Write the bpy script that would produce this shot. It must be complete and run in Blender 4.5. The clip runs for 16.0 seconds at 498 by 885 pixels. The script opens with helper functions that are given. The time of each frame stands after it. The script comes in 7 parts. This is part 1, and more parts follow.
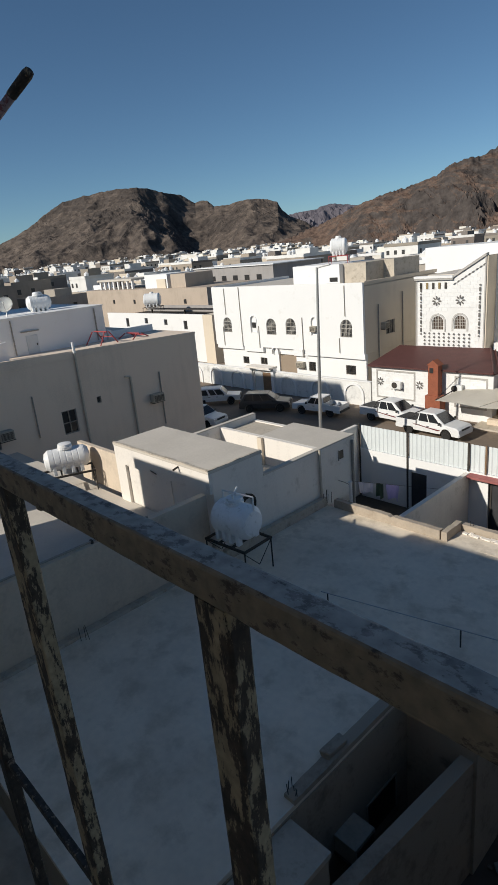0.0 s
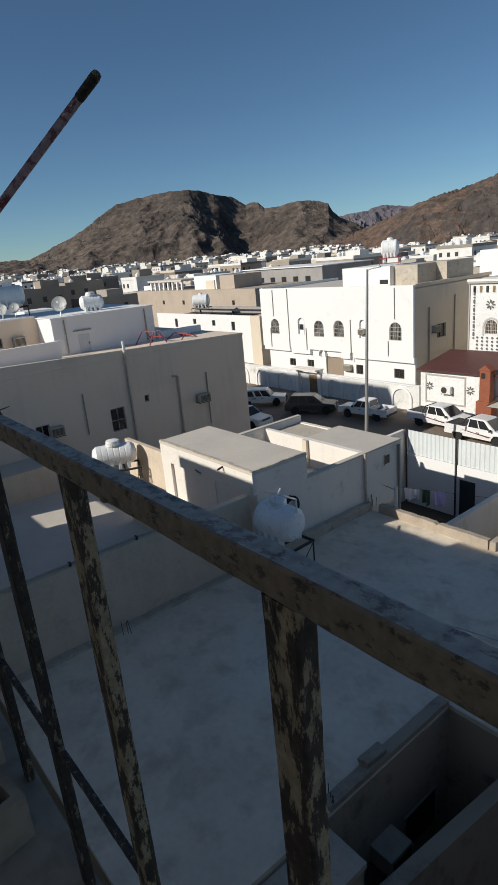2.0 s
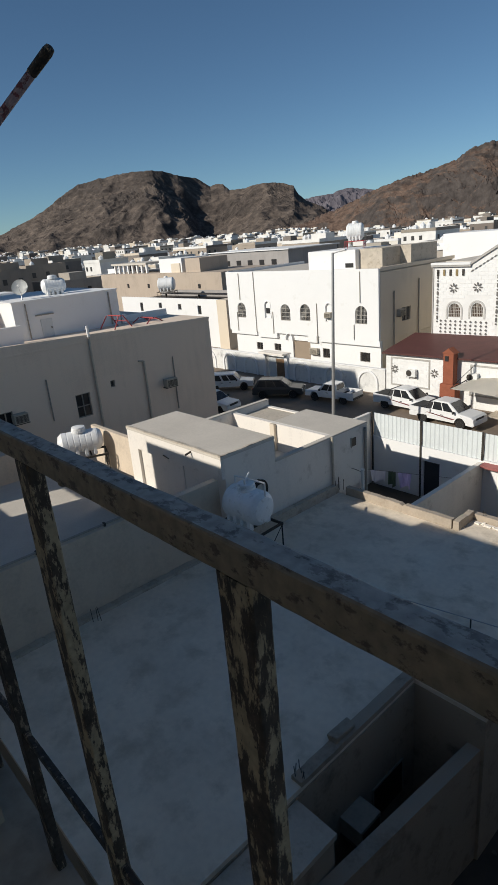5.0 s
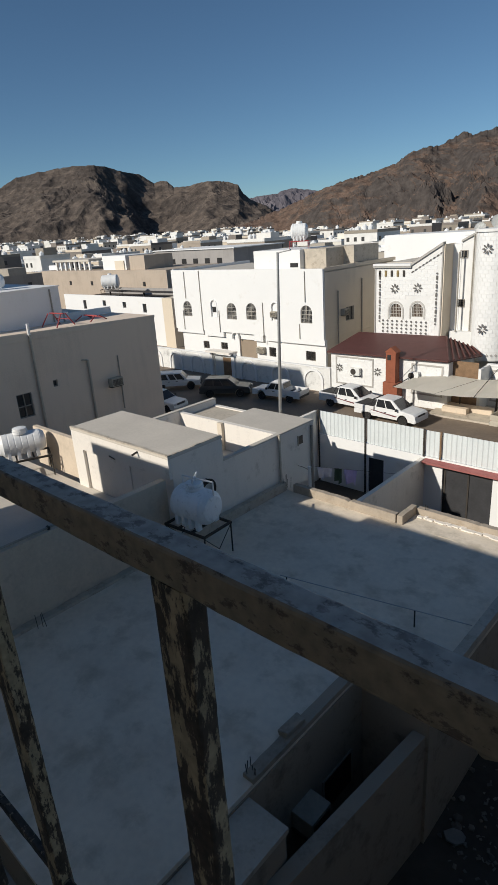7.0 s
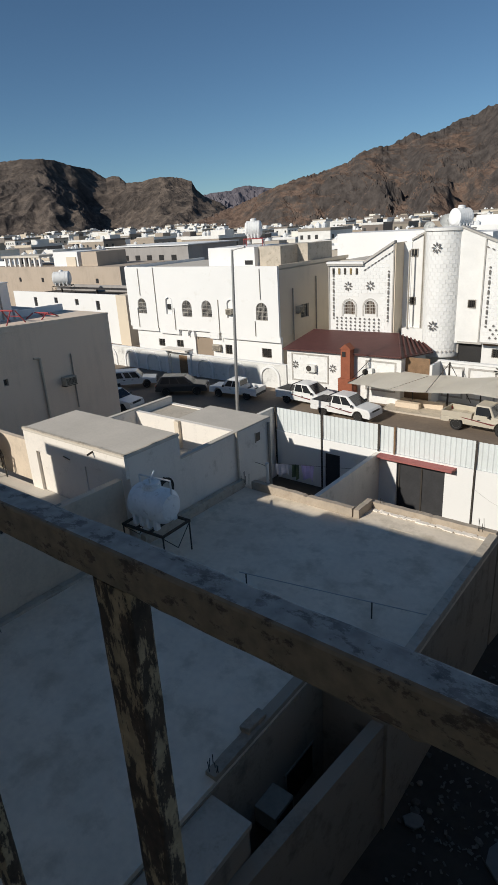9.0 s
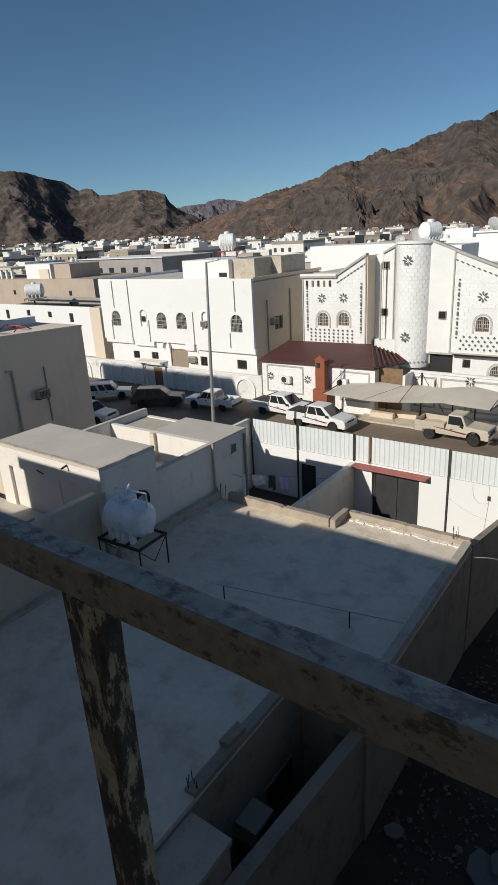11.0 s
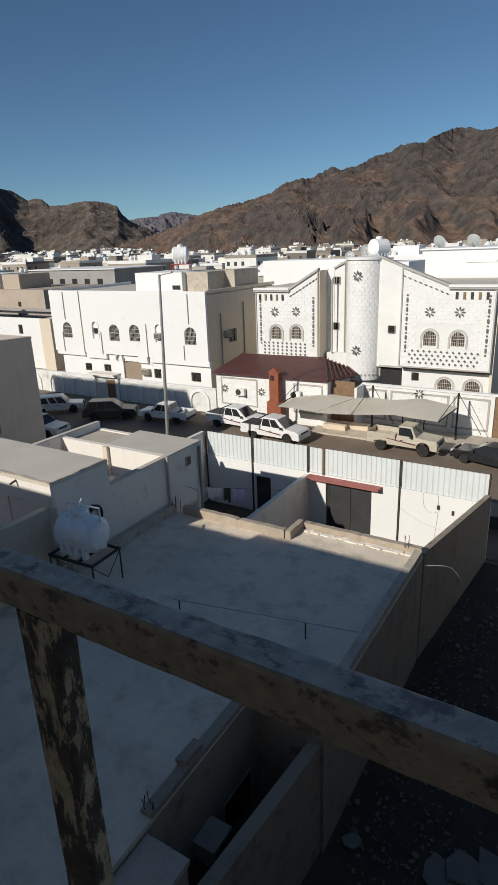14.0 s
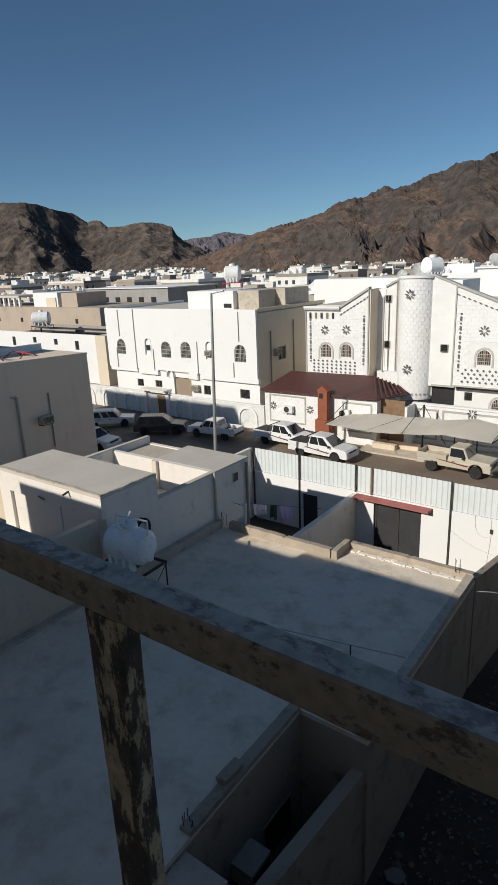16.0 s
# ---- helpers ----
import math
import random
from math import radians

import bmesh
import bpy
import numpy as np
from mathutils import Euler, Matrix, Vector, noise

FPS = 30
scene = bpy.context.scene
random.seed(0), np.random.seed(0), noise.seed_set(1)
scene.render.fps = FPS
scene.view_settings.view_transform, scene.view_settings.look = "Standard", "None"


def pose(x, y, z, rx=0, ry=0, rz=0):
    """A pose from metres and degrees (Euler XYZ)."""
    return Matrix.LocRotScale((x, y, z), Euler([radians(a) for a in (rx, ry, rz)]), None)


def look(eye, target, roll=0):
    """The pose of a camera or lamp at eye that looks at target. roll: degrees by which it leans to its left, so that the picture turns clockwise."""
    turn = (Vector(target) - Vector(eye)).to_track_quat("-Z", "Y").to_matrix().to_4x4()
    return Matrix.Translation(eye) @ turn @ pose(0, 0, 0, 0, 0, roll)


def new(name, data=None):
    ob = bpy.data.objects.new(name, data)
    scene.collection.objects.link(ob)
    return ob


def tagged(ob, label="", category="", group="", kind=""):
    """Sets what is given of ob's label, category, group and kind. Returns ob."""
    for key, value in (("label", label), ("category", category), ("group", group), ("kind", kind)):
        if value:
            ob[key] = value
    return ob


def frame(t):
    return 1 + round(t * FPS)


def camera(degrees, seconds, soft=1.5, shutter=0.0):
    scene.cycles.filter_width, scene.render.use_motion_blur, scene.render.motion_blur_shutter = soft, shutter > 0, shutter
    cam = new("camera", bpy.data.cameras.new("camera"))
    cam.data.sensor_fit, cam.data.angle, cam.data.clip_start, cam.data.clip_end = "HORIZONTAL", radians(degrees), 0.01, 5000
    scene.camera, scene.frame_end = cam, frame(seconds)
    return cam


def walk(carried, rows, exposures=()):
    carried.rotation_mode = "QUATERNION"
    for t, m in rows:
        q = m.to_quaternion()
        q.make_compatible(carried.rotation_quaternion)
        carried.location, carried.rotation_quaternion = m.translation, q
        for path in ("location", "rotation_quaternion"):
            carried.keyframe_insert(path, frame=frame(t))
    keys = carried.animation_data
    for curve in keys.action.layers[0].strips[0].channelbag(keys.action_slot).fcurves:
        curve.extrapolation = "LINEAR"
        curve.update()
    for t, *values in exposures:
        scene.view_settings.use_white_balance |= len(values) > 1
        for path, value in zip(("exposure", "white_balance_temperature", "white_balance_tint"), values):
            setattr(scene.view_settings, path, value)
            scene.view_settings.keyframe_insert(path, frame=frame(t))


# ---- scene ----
cam = camera(46.38, 16.0, soft=1.2)
PATH = [
    (0.0, pose(0.0006, -0.0034, 14.0075, 71.657, 5.193, 45.940)),
    (0.5, pose(-0.0064, -0.0061, 14.0057, 72.149, 4.917, 47.061)),
    (1.0, pose(-0.0078, -0.0136, 14.0044, 71.985, 4.909, 48.204)),
    (1.5, pose(-0.0147, -0.0197, 14.0049, 72.188, 5.005, 49.195)),
    (2.0, pose(-0.0225, -0.0225, 14.0028, 72.214, 5.033, 50.566)),
    (2.5, pose(-0.0275, -0.0203, 14.0011, 71.990, 5.090, 51.039)),
    (3.0, pose(-0.0265, -0.0274, 14.0013, 71.624, 5.134, 51.601)),
    (3.5, pose(-0.0189, -0.0288, 14.0011, 71.377, 5.142, 50.770)),
    (6.0, pose(-0.0033, -0.0064, 13.9978, 70.049, 4.350, 45.209)),
    (6.5, pose(-0.0034, -0.0037, 13.9970, 69.956, 4.080, 43.996)),
    (7.0, pose(0.0000, 0.0002, 13.9998, 69.924, 3.754, 42.270)),
    (7.5, pose(0.0061, 0.0051, 14.0039, 70.117, 3.922, 40.659)),
    (8.0, pose(0.0065, 0.0098, 14.0013, 69.858, 3.833, 39.755)),
    (8.5, pose(0.0103, 0.0094, 14.0020, 69.663, 3.470, 39.160)),
    (9.0, pose(0.0166, 0.0078, 14.0004, 69.416, 3.205, 38.041)),
    (11.5, pose(0.0285, 0.0066, 14.0053, 70.573, 2.408, 34.771)),
    (12.0, pose(0.0275, 0.0023, 14.0031, 70.465, 1.576, 33.602)),
    (12.5, pose(0.0247, -0.0020, 14.0003, 69.958, 1.581, 32.267)),
    (13.0, pose(0.0234, 0.0028, 14.0012, 70.125, 1.363, 30.320)),
    (13.5, pose(0.0308, 0.0038, 14.0129, 70.947, 1.755, 29.331)),
    (14.0, pose(0.0343, -0.0030, 14.0092, 71.420, 2.045, 31.234)),
    (14.5, pose(0.0376, -0.0082, 14.0095, 71.973, 1.790, 31.559)),
    (15.0, pose(0.0366, -0.0087, 14.0081, 72.056, 2.008, 32.793)),
    (15.5, pose(0.0305, -0.0160, 14.0079, 72.256, 1.887, 34.266)),
    (16.0, pose(0.0339, -0.0295, 14.0116, 73.290, 2.258, 36.048)),
]
walk(cam, PATH, [(0, 0.05, 6800, 9), (3, 0.08, 6800, 9), (6.5, 0.0, 6800, 9), (9, 0.0, 6800, 9), (12.5, -0.04, 6800, 9), (16, -0.02, 6800, 9)])

# ---- light ----
SUN_DIR = Vector((0.28, 1.0, -0.58)).normalized()
world = bpy.data.worlds.new("world")
scene.world = world
world.use_nodes = True
wn = world.node_tree
sky = wn.nodes.new("ShaderNodeTexSky")
sky.sky_type = "NISHITA"
sky.sun_disc = False
sky.sun_elevation = math.asin(-SUN_DIR.z)
sky.sun_rotation = math.atan2(-SUN_DIR.x, -SUN_DIR.y)
sky.air_density, sky.dust_density, sky.ozone_density, sky.altitude = 0.9, 0.3, 3.0, 1500
bg = wn.nodes["Background"]
bg.inputs["Strength"].default_value = 0.069
tint = wn.nodes.new("ShaderNodeMix")
tint.data_type, tint.blend_type = "RGBA", "MULTIPLY"
tint.inputs["Factor"].default_value = 1.0
tint.inputs["B"].default_value = (0.80, 1.005, 1.075, 1)
wn.links.new(sky.outputs["Color"], tint.inputs["A"])
wn.links.new(tint.outputs["Result"], bg.inputs["Color"])

sun_data = bpy.data.lights.new("sun", "SUN")
sun_data.energy, sun_data.angle, sun_data.color = 4.0, radians(0.5), (1.0, 0.965, 0.905)
sun = new("sun", sun_data)
sun.matrix_world = look((0, 0, 0), SUN_DIR)
scene.view_settings.exposure = 0.0

# ---- materials ----
def srgb(r, g, b):
    return tuple(((v / 12.92) if v <= 0.04045 else ((v + 0.055) / 1.055) ** 2.4) for v in (r, g, b)) + (1.0,)


def material(name, col, rough=0.85, metal=0.0, var=0.15, scale=0.6, fine=12.0, bump=0.15, stain=None, stain_amt=0.0, streak=0.0, rand=0.0, spec=0.4):
    """A surface with variation at two scales, fine relief, streaks that run down and stains of a second colour."""
    m = bpy.data.materials.new(name)
    m.use_nodes = True
    nt = m.node_tree
    bs = nt.nodes["Principled BSDF"]
    bs.inputs["Roughness"].default_value = rough
    bs.inputs["Metallic"].default_value = metal
    bs.inputs["Specular IOR Level"].default_value = spec
    co = nt.nodes.new("ShaderNodeTexCoord")
    geo = nt.nodes.new("ShaderNodeNewGeometry")
    n1 = nt.nodes.new("ShaderNodeTexNoise")
    n1.inputs["Scale"].default_value, n1.inputs["Detail"].default_value, n1.inputs["Roughness"].default_value = scale, 5, 0.6
    n2 = nt.nodes.new("ShaderNodeTexNoise")
    n2.inputs["Scale"].default_value, n2.inputs["Detail"].default_value = fine, 4
    nt.links.new(geo.outputs["Position"], n1.inputs["Vector"])
    nt.links.new(geo.outputs["Position"], n2.inputs["Vector"])
    add = nt.nodes.new("ShaderNodeMath")
    add.operation = "ADD"
    nt.links.new(n1.outputs["Fac"], add.inputs[0])
    half = nt.nodes.new("ShaderNodeMath")
    half.operation, half.inputs[1].default_value = "MULTIPLY", 0.5
    nt.links.new(n2.outputs["Fac"], half.inputs[0])
    nt.links.new(half.outputs[0], add.inputs[1])
    fac = add.outputs[0]
    if streak:
        mp = nt.nodes.new("ShaderNodeMapping")
        mp.inputs["Scale"].default_value = (3.0, 3.0, 0.25)
        n3 = nt.nodes.new("ShaderNodeTexNoise")
        n3.inputs["Scale"].default_value, n3.inputs["Detail"].default_value = 1.0, 6
        nt.links.new(geo.outputs["Position"], mp.inputs["Vector"])
        nt.links.new(mp.outputs["Vector"], n3.inputs["Vector"])
        mad = nt.nodes.new("ShaderNodeMath")
        mad.operation, mad.inputs[1].default_value = "MULTIPLY_ADD", streak
        nt.links.new(n3.outputs["Fac"], mad.inputs[0])
        nt.links.new(fac, mad.inputs[2])
        fac = mad.outputs[0]
    ramp = nt.nodes.new("ShaderNodeValToRGB")
    mid = 0.75 + 0.5 * streak
    ramp.color_ramp.elements[0].position, ramp.color_ramp.elements[1].position = mid - 0.28, mid + 0.28
    ramp.color_ramp.elements[0].color = tuple(c * (1 - var) for c in col[:3]) + (1,)
    ramp.color_ramp.elements[1].color = tuple(min(1, c * (1 + var)) for c in col[:3]) + (1,)
    nt.links.new(fac, ramp.inputs["Fac"])
    out = ramp.outputs["Color"]
    if rand:
        oi = nt.nodes.new("ShaderNodeObjectInfo")
        hsv = nt.nodes.new("ShaderNodeHueSaturation")
        mr = nt.nodes.new("ShaderNodeMapRange")
        mr.inputs["To Min"].default_value, mr.inputs["To Max"].default_value = 1 - rand, 1 + rand
        nt.links.new(oi.outputs["Random"], mr.inputs["Value"])
        nt.links.new(mr.outputs["Result"], hsv.inputs["Value"])
        nt.links.new(out, hsv.inputs["Color"])
        out = hsv.outputs["Color"]
    if stain is not None:
        n4 = nt.nodes.new("ShaderNodeTexNoise")
        n4.inputs["Scale"].default_value, n4.inputs["Detail"].default_value, n4.inputs["Roughness"].default_value = scale * 2.3, 8, 0.68
        nt.links.new(geo.outputs["Position"], n4.inputs["Vector"])
        r2 = nt.nodes.new("ShaderNodeValToRGB")
        r2.color_ramp.elements[0].position, r2.color_ramp.elements[1].position = 0.60 - 0.25 * stain_amt, 0.78 - 0.25 * stain_amt
        nt.links.new(n4.outputs["Fac"], r2.inputs["Fac"])
        mix = nt.nodes.new("ShaderNodeMix")
        mix.data_type = "RGBA"
        nt.links.new(r2.outputs["Color"], mix.inputs["Factor"])
        nt.links.new(out, mix.inputs["A"])
        mix.inputs["B"].default_value = stain
        out = mix.outputs["Result"]
    nt.links.new(out, bs.inputs["Base Color"])
    if bump:
        b = nt.nodes.new("ShaderNodeBump")
        b.inputs["Strength"].default_value, b.inputs["Distance"].default_value = bump, 0.02
        nt.links.new(fac, b.inputs["Height"])
        nt.links.new(b.outputs["Normal"], bs.inputs["Normal"])
    return m


M_WHITE = material("white_render", (0.80, 0.795, 0.78), var=0.02, scale=0.35, streak=0.1, stain=(0.70, 0.68, 0.64, 1), stain_amt=0.0)
M_WHITEBOX = material("limewashed_render", (0.74, 0.69, 0.625), var=0.07, scale=0.5, streak=0.5, stain=(0.5, 0.45, 0.38, 1), stain_amt=0.1)
M_TAN = material("tan_render", (0.74, 0.61, 0.49), var=0.06, scale=0.3, streak=0.5)
M_TANSIDE = material("beige_render", (0.66, 0.57, 0.45), var=0.06, scale=0.3, streak=0.5)
M_CREAM = material("cream_render", (0.60, 0.50, 0.39), var=0.1, scale=0.8, streak=0.4, stain=(0.46, 0.38, 0.29, 1), stain_amt=0.05)
M_ROOF = material("roof_screed", (0.75, 0.655, 0.53), rough=0.8, var=0.13, scale=0.5, fine=6, stain=(0.56, 0.48, 0.37, 1), stain_amt=0.4)
M_BOXROOF = material("box_roof_screed", (0.57, 0.52, 0.45), var=0.1, scale=0.7)
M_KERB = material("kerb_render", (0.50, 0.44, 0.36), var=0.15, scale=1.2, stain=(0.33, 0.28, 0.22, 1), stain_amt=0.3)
# Second kerb render; the look of the sunlit kerbs is put into its colour.
M_KERBSUN = material("sunlit_kerb_render", (0.41, 0.343, 0.27), var=0.14, scale=1.6, stain=(0.34, 0.27, 0.20, 1), stain_amt=0.25)
M_ASPHALT = material("dusty_asphalt", (0.20, 0.155, 0.118), var=0.2, scale=0.25, fine=5, stain=(0.25, 0.195, 0.145, 1), stain_amt=0.35)
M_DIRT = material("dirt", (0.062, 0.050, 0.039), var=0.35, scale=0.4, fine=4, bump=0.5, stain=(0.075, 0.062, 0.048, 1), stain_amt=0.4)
M_GROUND = material("desert_ground", (0.24, 0.19, 0.145), var=0.2, scale=0.02, fine=0.4)
M_RED = material("red_roof_paint", (0.09, 0.034, 0.03), rough=0.6, var=0.2, scale=1.5)
M_METAL = material("corrugated_sheet", (0.66, 0.70, 0.70), rough=0.5, metal=0.0, var=0.06, scale=0.7, streak=0.3)
# Near-black that stands in for the shade inside openings.
M_DARK = material("dark_opening", (0.025, 0.024, 0.024), rough=0.5, var=0.2)
M_GLASS = material("window_glass", (0.02, 0.022, 0.025), rough=0.12, var=0.1, bump=0, spec=0.6)
M_GREYSTONE = material("grey_stone_trim", (0.42, 0.40, 0.37), var=0.15, scale=2)
M_STONE = material("white_stone_cladding", (0.79, 0.785, 0.765), var=0.05, scale=1.2, rand=0.018)
M_SURROUND = material("pale_grey_stone_surround", (0.50, 0.48, 0.45), var=0.2, scale=5)
M_INLAY = material("dark_grey_inlay_stone", (0.15, 0.14, 0.13), var=0.2, scale=3)
M_STONEBED = material("stone_bed", (0.76, 0.75, 0.725), var=0.05, scale=1.2)
M_POLE = material("galvanised_steel", (0.42, 0.42, 0.41), rough=0.5, metal=0.6, var=0.1, scale=2)
M_TANK = material("tank_plastic", (0.84, 0.86, 0.86), rough=0.4, var=0.05, scale=1.5, streak=0.4, stain=(0.42, 0.42, 0.40, 1), stain_amt=0.12)
M_TANKW = material("white_tank_plastic", (0.80, 0.80, 0.79), rough=0.4, var=0.04, scale=1.5)
M_IRON = material("dark_iron", (0.06, 0.052, 0.045), rough=0.7, metal=0.3, var=0.2, scale=4)


def hill_rock(name, sand, rock, dark, scale, high, cut):
    """Sandy slopes with darker rock where the ground is steep and, by high, towards the crest; both blotched."""
    m = bpy.data.materials.new(name)
    m.use_nodes = True
    nt = m.node_tree
    bs = nt.nodes["Principled BSDF"]
    bs.inputs["Roughness"].default_value = 0.95
    bs.inputs["Specular IOR Level"].default_value = 0.1
    geo = nt.nodes.new("ShaderNodeNewGeometry")
    sep = nt.nodes.new("ShaderNodeSeparateXYZ")
    nt.links.new(geo.outputs["Normal"], sep.inputs["Vector"])

    def noise_node(sc, detail):
        n = nt.nodes.new("ShaderNodeTexNoise")
        n.inputs["Scale"].default_value, n.inputs["Detail"].default_value, n.inputs["Roughness"].default_value = sc, detail, 0.65
        nt.links.new(geo.outputs["Position"], n.inputs["Vector"])
        return n.outputs["Fac"]

    def math_node(op, a, b):
        n = nt.nodes.new("ShaderNodeMath")
        n.operation = op
        for k, v in enumerate((a, b)):
            if isinstance(v, float):
                n.inputs[k].default_value = v
            else:
                nt.links.new(v, n.inputs[k])
        return n.outputs["Value"]

    def steps(fac, *cols):
        r = nt.nodes.new("ShaderNodeValToRGB")
        while len(r.color_ramp.elements) < len(cols):
            r.color_ramp.elements.new(0.5)
        for e, (p, c) in zip(r.color_ramp.elements, cols):
            e.position, e.color = p, (*c, 1)
        nt.links.new(fac, r.inputs["Fac"])
        return r.outputs["Color"]

    steep = math_node("ADD", math_node("MULTIPLY", sep.outputs["Z"], 0.75), math_node("MULTIPLY", noise_node(scale, 8), 0.9))
    place = nt.nodes.new("ShaderNodeSeparateXYZ")
    nt.links.new(geo.outputs["Position"], place.inputs["Vector"])
    steep = math_node("SUBTRACT", steep, math_node("MULTIPLY", place.outputs["Z"], high))
    base = steps(steep, (cut - 0.13, dark), (cut, rock), (cut + 0.13, sand))
    mix = nt.nodes.new("ShaderNodeMix")
    mix.data_type, mix.blend_type = "RGBA", "MULTIPLY"
    mix.inputs["Factor"].default_value = 1.0
    nt.links.new(base, mix.inputs["A"])
    nt.links.new(steps(noise_node(scale * 5, 8), (0.37, (0.60, 0.60, 0.61)), (0.65, (1.24, 1.23, 1.21))), mix.inputs["B"])
    nt.links.new(mix.outputs["Result"], bs.inputs["Base Color"])
    b = nt.nodes.new("ShaderNodeBump")
    b.inputs["Strength"].default_value, b.inputs["Distance"].default_value = 0.8, 6.0
    nt.links.new(noise_node(scale * 4, 9), b.inputs["Height"])
    nt.links.new(b.outputs["Normal"], bs.inputs["Normal"])
    return m


M_HILL = hill_rock("hill_rock", (0.150, 0.120, 0.100), (0.118, 0.096, 0.082), (0.080, 0.067, 0.060), 0.011, 0.0007, 0.97)
M_HILLRED = hill_rock("reddish_hill_rock", (0.165, 0.112, 0.086), (0.128, 0.096, 0.079), (0.086, 0.073, 0.067), 0.016, 0.0016, 0.94)
M_DIRTYWALL = material("grimy_render", (0.31, 0.255, 0.195), var=0.2, scale=0.7, streak=0.6, stain=(0.18, 0.15, 0.12, 1), stain_amt=0.2)
# Distance haze is put into this bluish base colour.
M_HILLFAR = material("hazed_far_hill_rock", (0.135, 0.12, 0.135), var=0.2, scale=0.01, fine=0.1, bump=0)

M_BROWNPANE = material("brown_curtained_glass", (0.10, 0.065, 0.045), rough=0.3, var=0.3, scale=3)

# ---- builders ----
def mesh_of(name, bm, mat=None, smooth=False):
    me = bpy.data.meshes.new(name)
    bm.normal_update()
    bm.to_mesh(me)
    bm.free()
    for m in (mat if isinstance(mat, (list, tuple)) else [mat]):
        if m is not None:
            me.materials.append(m)
    if smooth:
        for p in me.polygons:
            p.use_smooth = True
    return me


def thing(name, label="", category="", group="", kind="", at=None):
    e = new(name)
    e.empty_display_size = 0.2
    if at is not None:
        e.matrix_world = at
    return tagged(e, label, category, group, kind)


def part(name, bm, mat, parent=None, label="", smooth=False):
    ob = new(name, mesh_of(name, bm, mat, smooth))
    ob.parent = parent
    if label:
        tagged(ob, label)
    return ob


def solid(name, bm, mat, label, category="", kind="structure", group="", smooth=False):
    ob = new(name, mesh_of(name, bm, mat, smooth))
    return tagged(ob, label, category, group, kind)


def bx(bm, x0, x1, y0, y1, z0, z1, bevel=0.0, mi=0):
    vs = [bm.verts.new((x, y, z)) for x in (x0, x1) for y in (y0, y1) for z in (z0, z1)]
    fs = []
    for f in ((0, 1, 3, 2), (4, 6, 7, 5), (0, 4, 5, 1), (2, 3, 7, 6), (0, 2, 6, 4), (1, 5, 7, 3)):
        fc = bm.faces.new([vs[i] for i in f])
        fc.material_index = mi
        fs.append(fc)
    if bevel:
        es = list({e for f in fs for e in f.edges})
        bmesh.ops.bevel(bm, geom=es, offset=bevel, segments=2, affect="EDGES", profile=0.6)
    return bm


def boxm(*a, bevel=0.0):
    return bx(bmesh.new(), *a, bevel=bevel)


def cyl(bm, p, q, r0, r1=None, seg=12, caps=True):
    p, q = Vector(p), Vector(q)
    r1 = r0 if r1 is None else r1
    d = (q - p).normalized()
    u = d.orthogonal().normalized()
    v = d.cross(u)
    a, b = [], []
    for k in range(seg):
        w = 2 * math.pi * k / seg
        o = u * math.cos(w) + v * math.sin(w)
        a.append(bm.verts.new(p + o * r0))
        b.append(bm.verts.new(q + o * r1))
    for k in range(seg):
        j = (k + 1) % seg
        bm.faces.new((a[k], a[j], b[j], b[k]))
    if caps:
        bm.faces.new(a[::-1])
        bm.faces.new(b)
    return bm


def cylm(p, q, r0, r1=None, seg=12):
    return cyl(bmesh.new(), p, q, r0, r1, seg)


def lathe(prof, axis="z", seg=20):
    """A body turned from (radius, height) pairs about an axis."""
    bm = bmesh.new()
    rings = []
    for r, h in prof:
        ring = []
        for k in range(seg):
            w = 2 * math.pi * k / seg
            c, s = r * math.cos(w), r * math.sin(w)
            ring.append(bm.verts.new((c, s, h) if axis == "z" else (h, c, s) if axis == "x" else (c, h, s)))
        rings.append(ring)
    for a, b in zip(rings, rings[1:]):
        for k in range(seg):
            j = (k + 1) % seg
            bm.faces.new((a[k], a[j], b[j], b[k]))
    bm.faces.new(rings[0][::-1])
    bm.faces.new(rings[-1])
    bmesh.ops.recalc_face_normals(bm, faces=bm.faces)
    return bm


def poly(bm, pts, depth, mi=0):
    """A flat polygon given by 3D points, thickened by the vector depth."""
    d = Vector(depth)
    a = [bm.verts.new(p) for p in pts]
    b = [bm.verts.new(Vector(p) + d) for p in pts]
    n = len(a)
    fs = [bm.faces.new(a), bm.faces.new(b[::-1])]
    for k in range(n):
        j = (k + 1) % n
        fs.append(bm.faces.new((a[j], a[k], b[k], b[j])))
    for f in fs:
        f.material_index = mi
    bmesh.ops.recalc_face_normals(bm, faces=fs)
    return bm


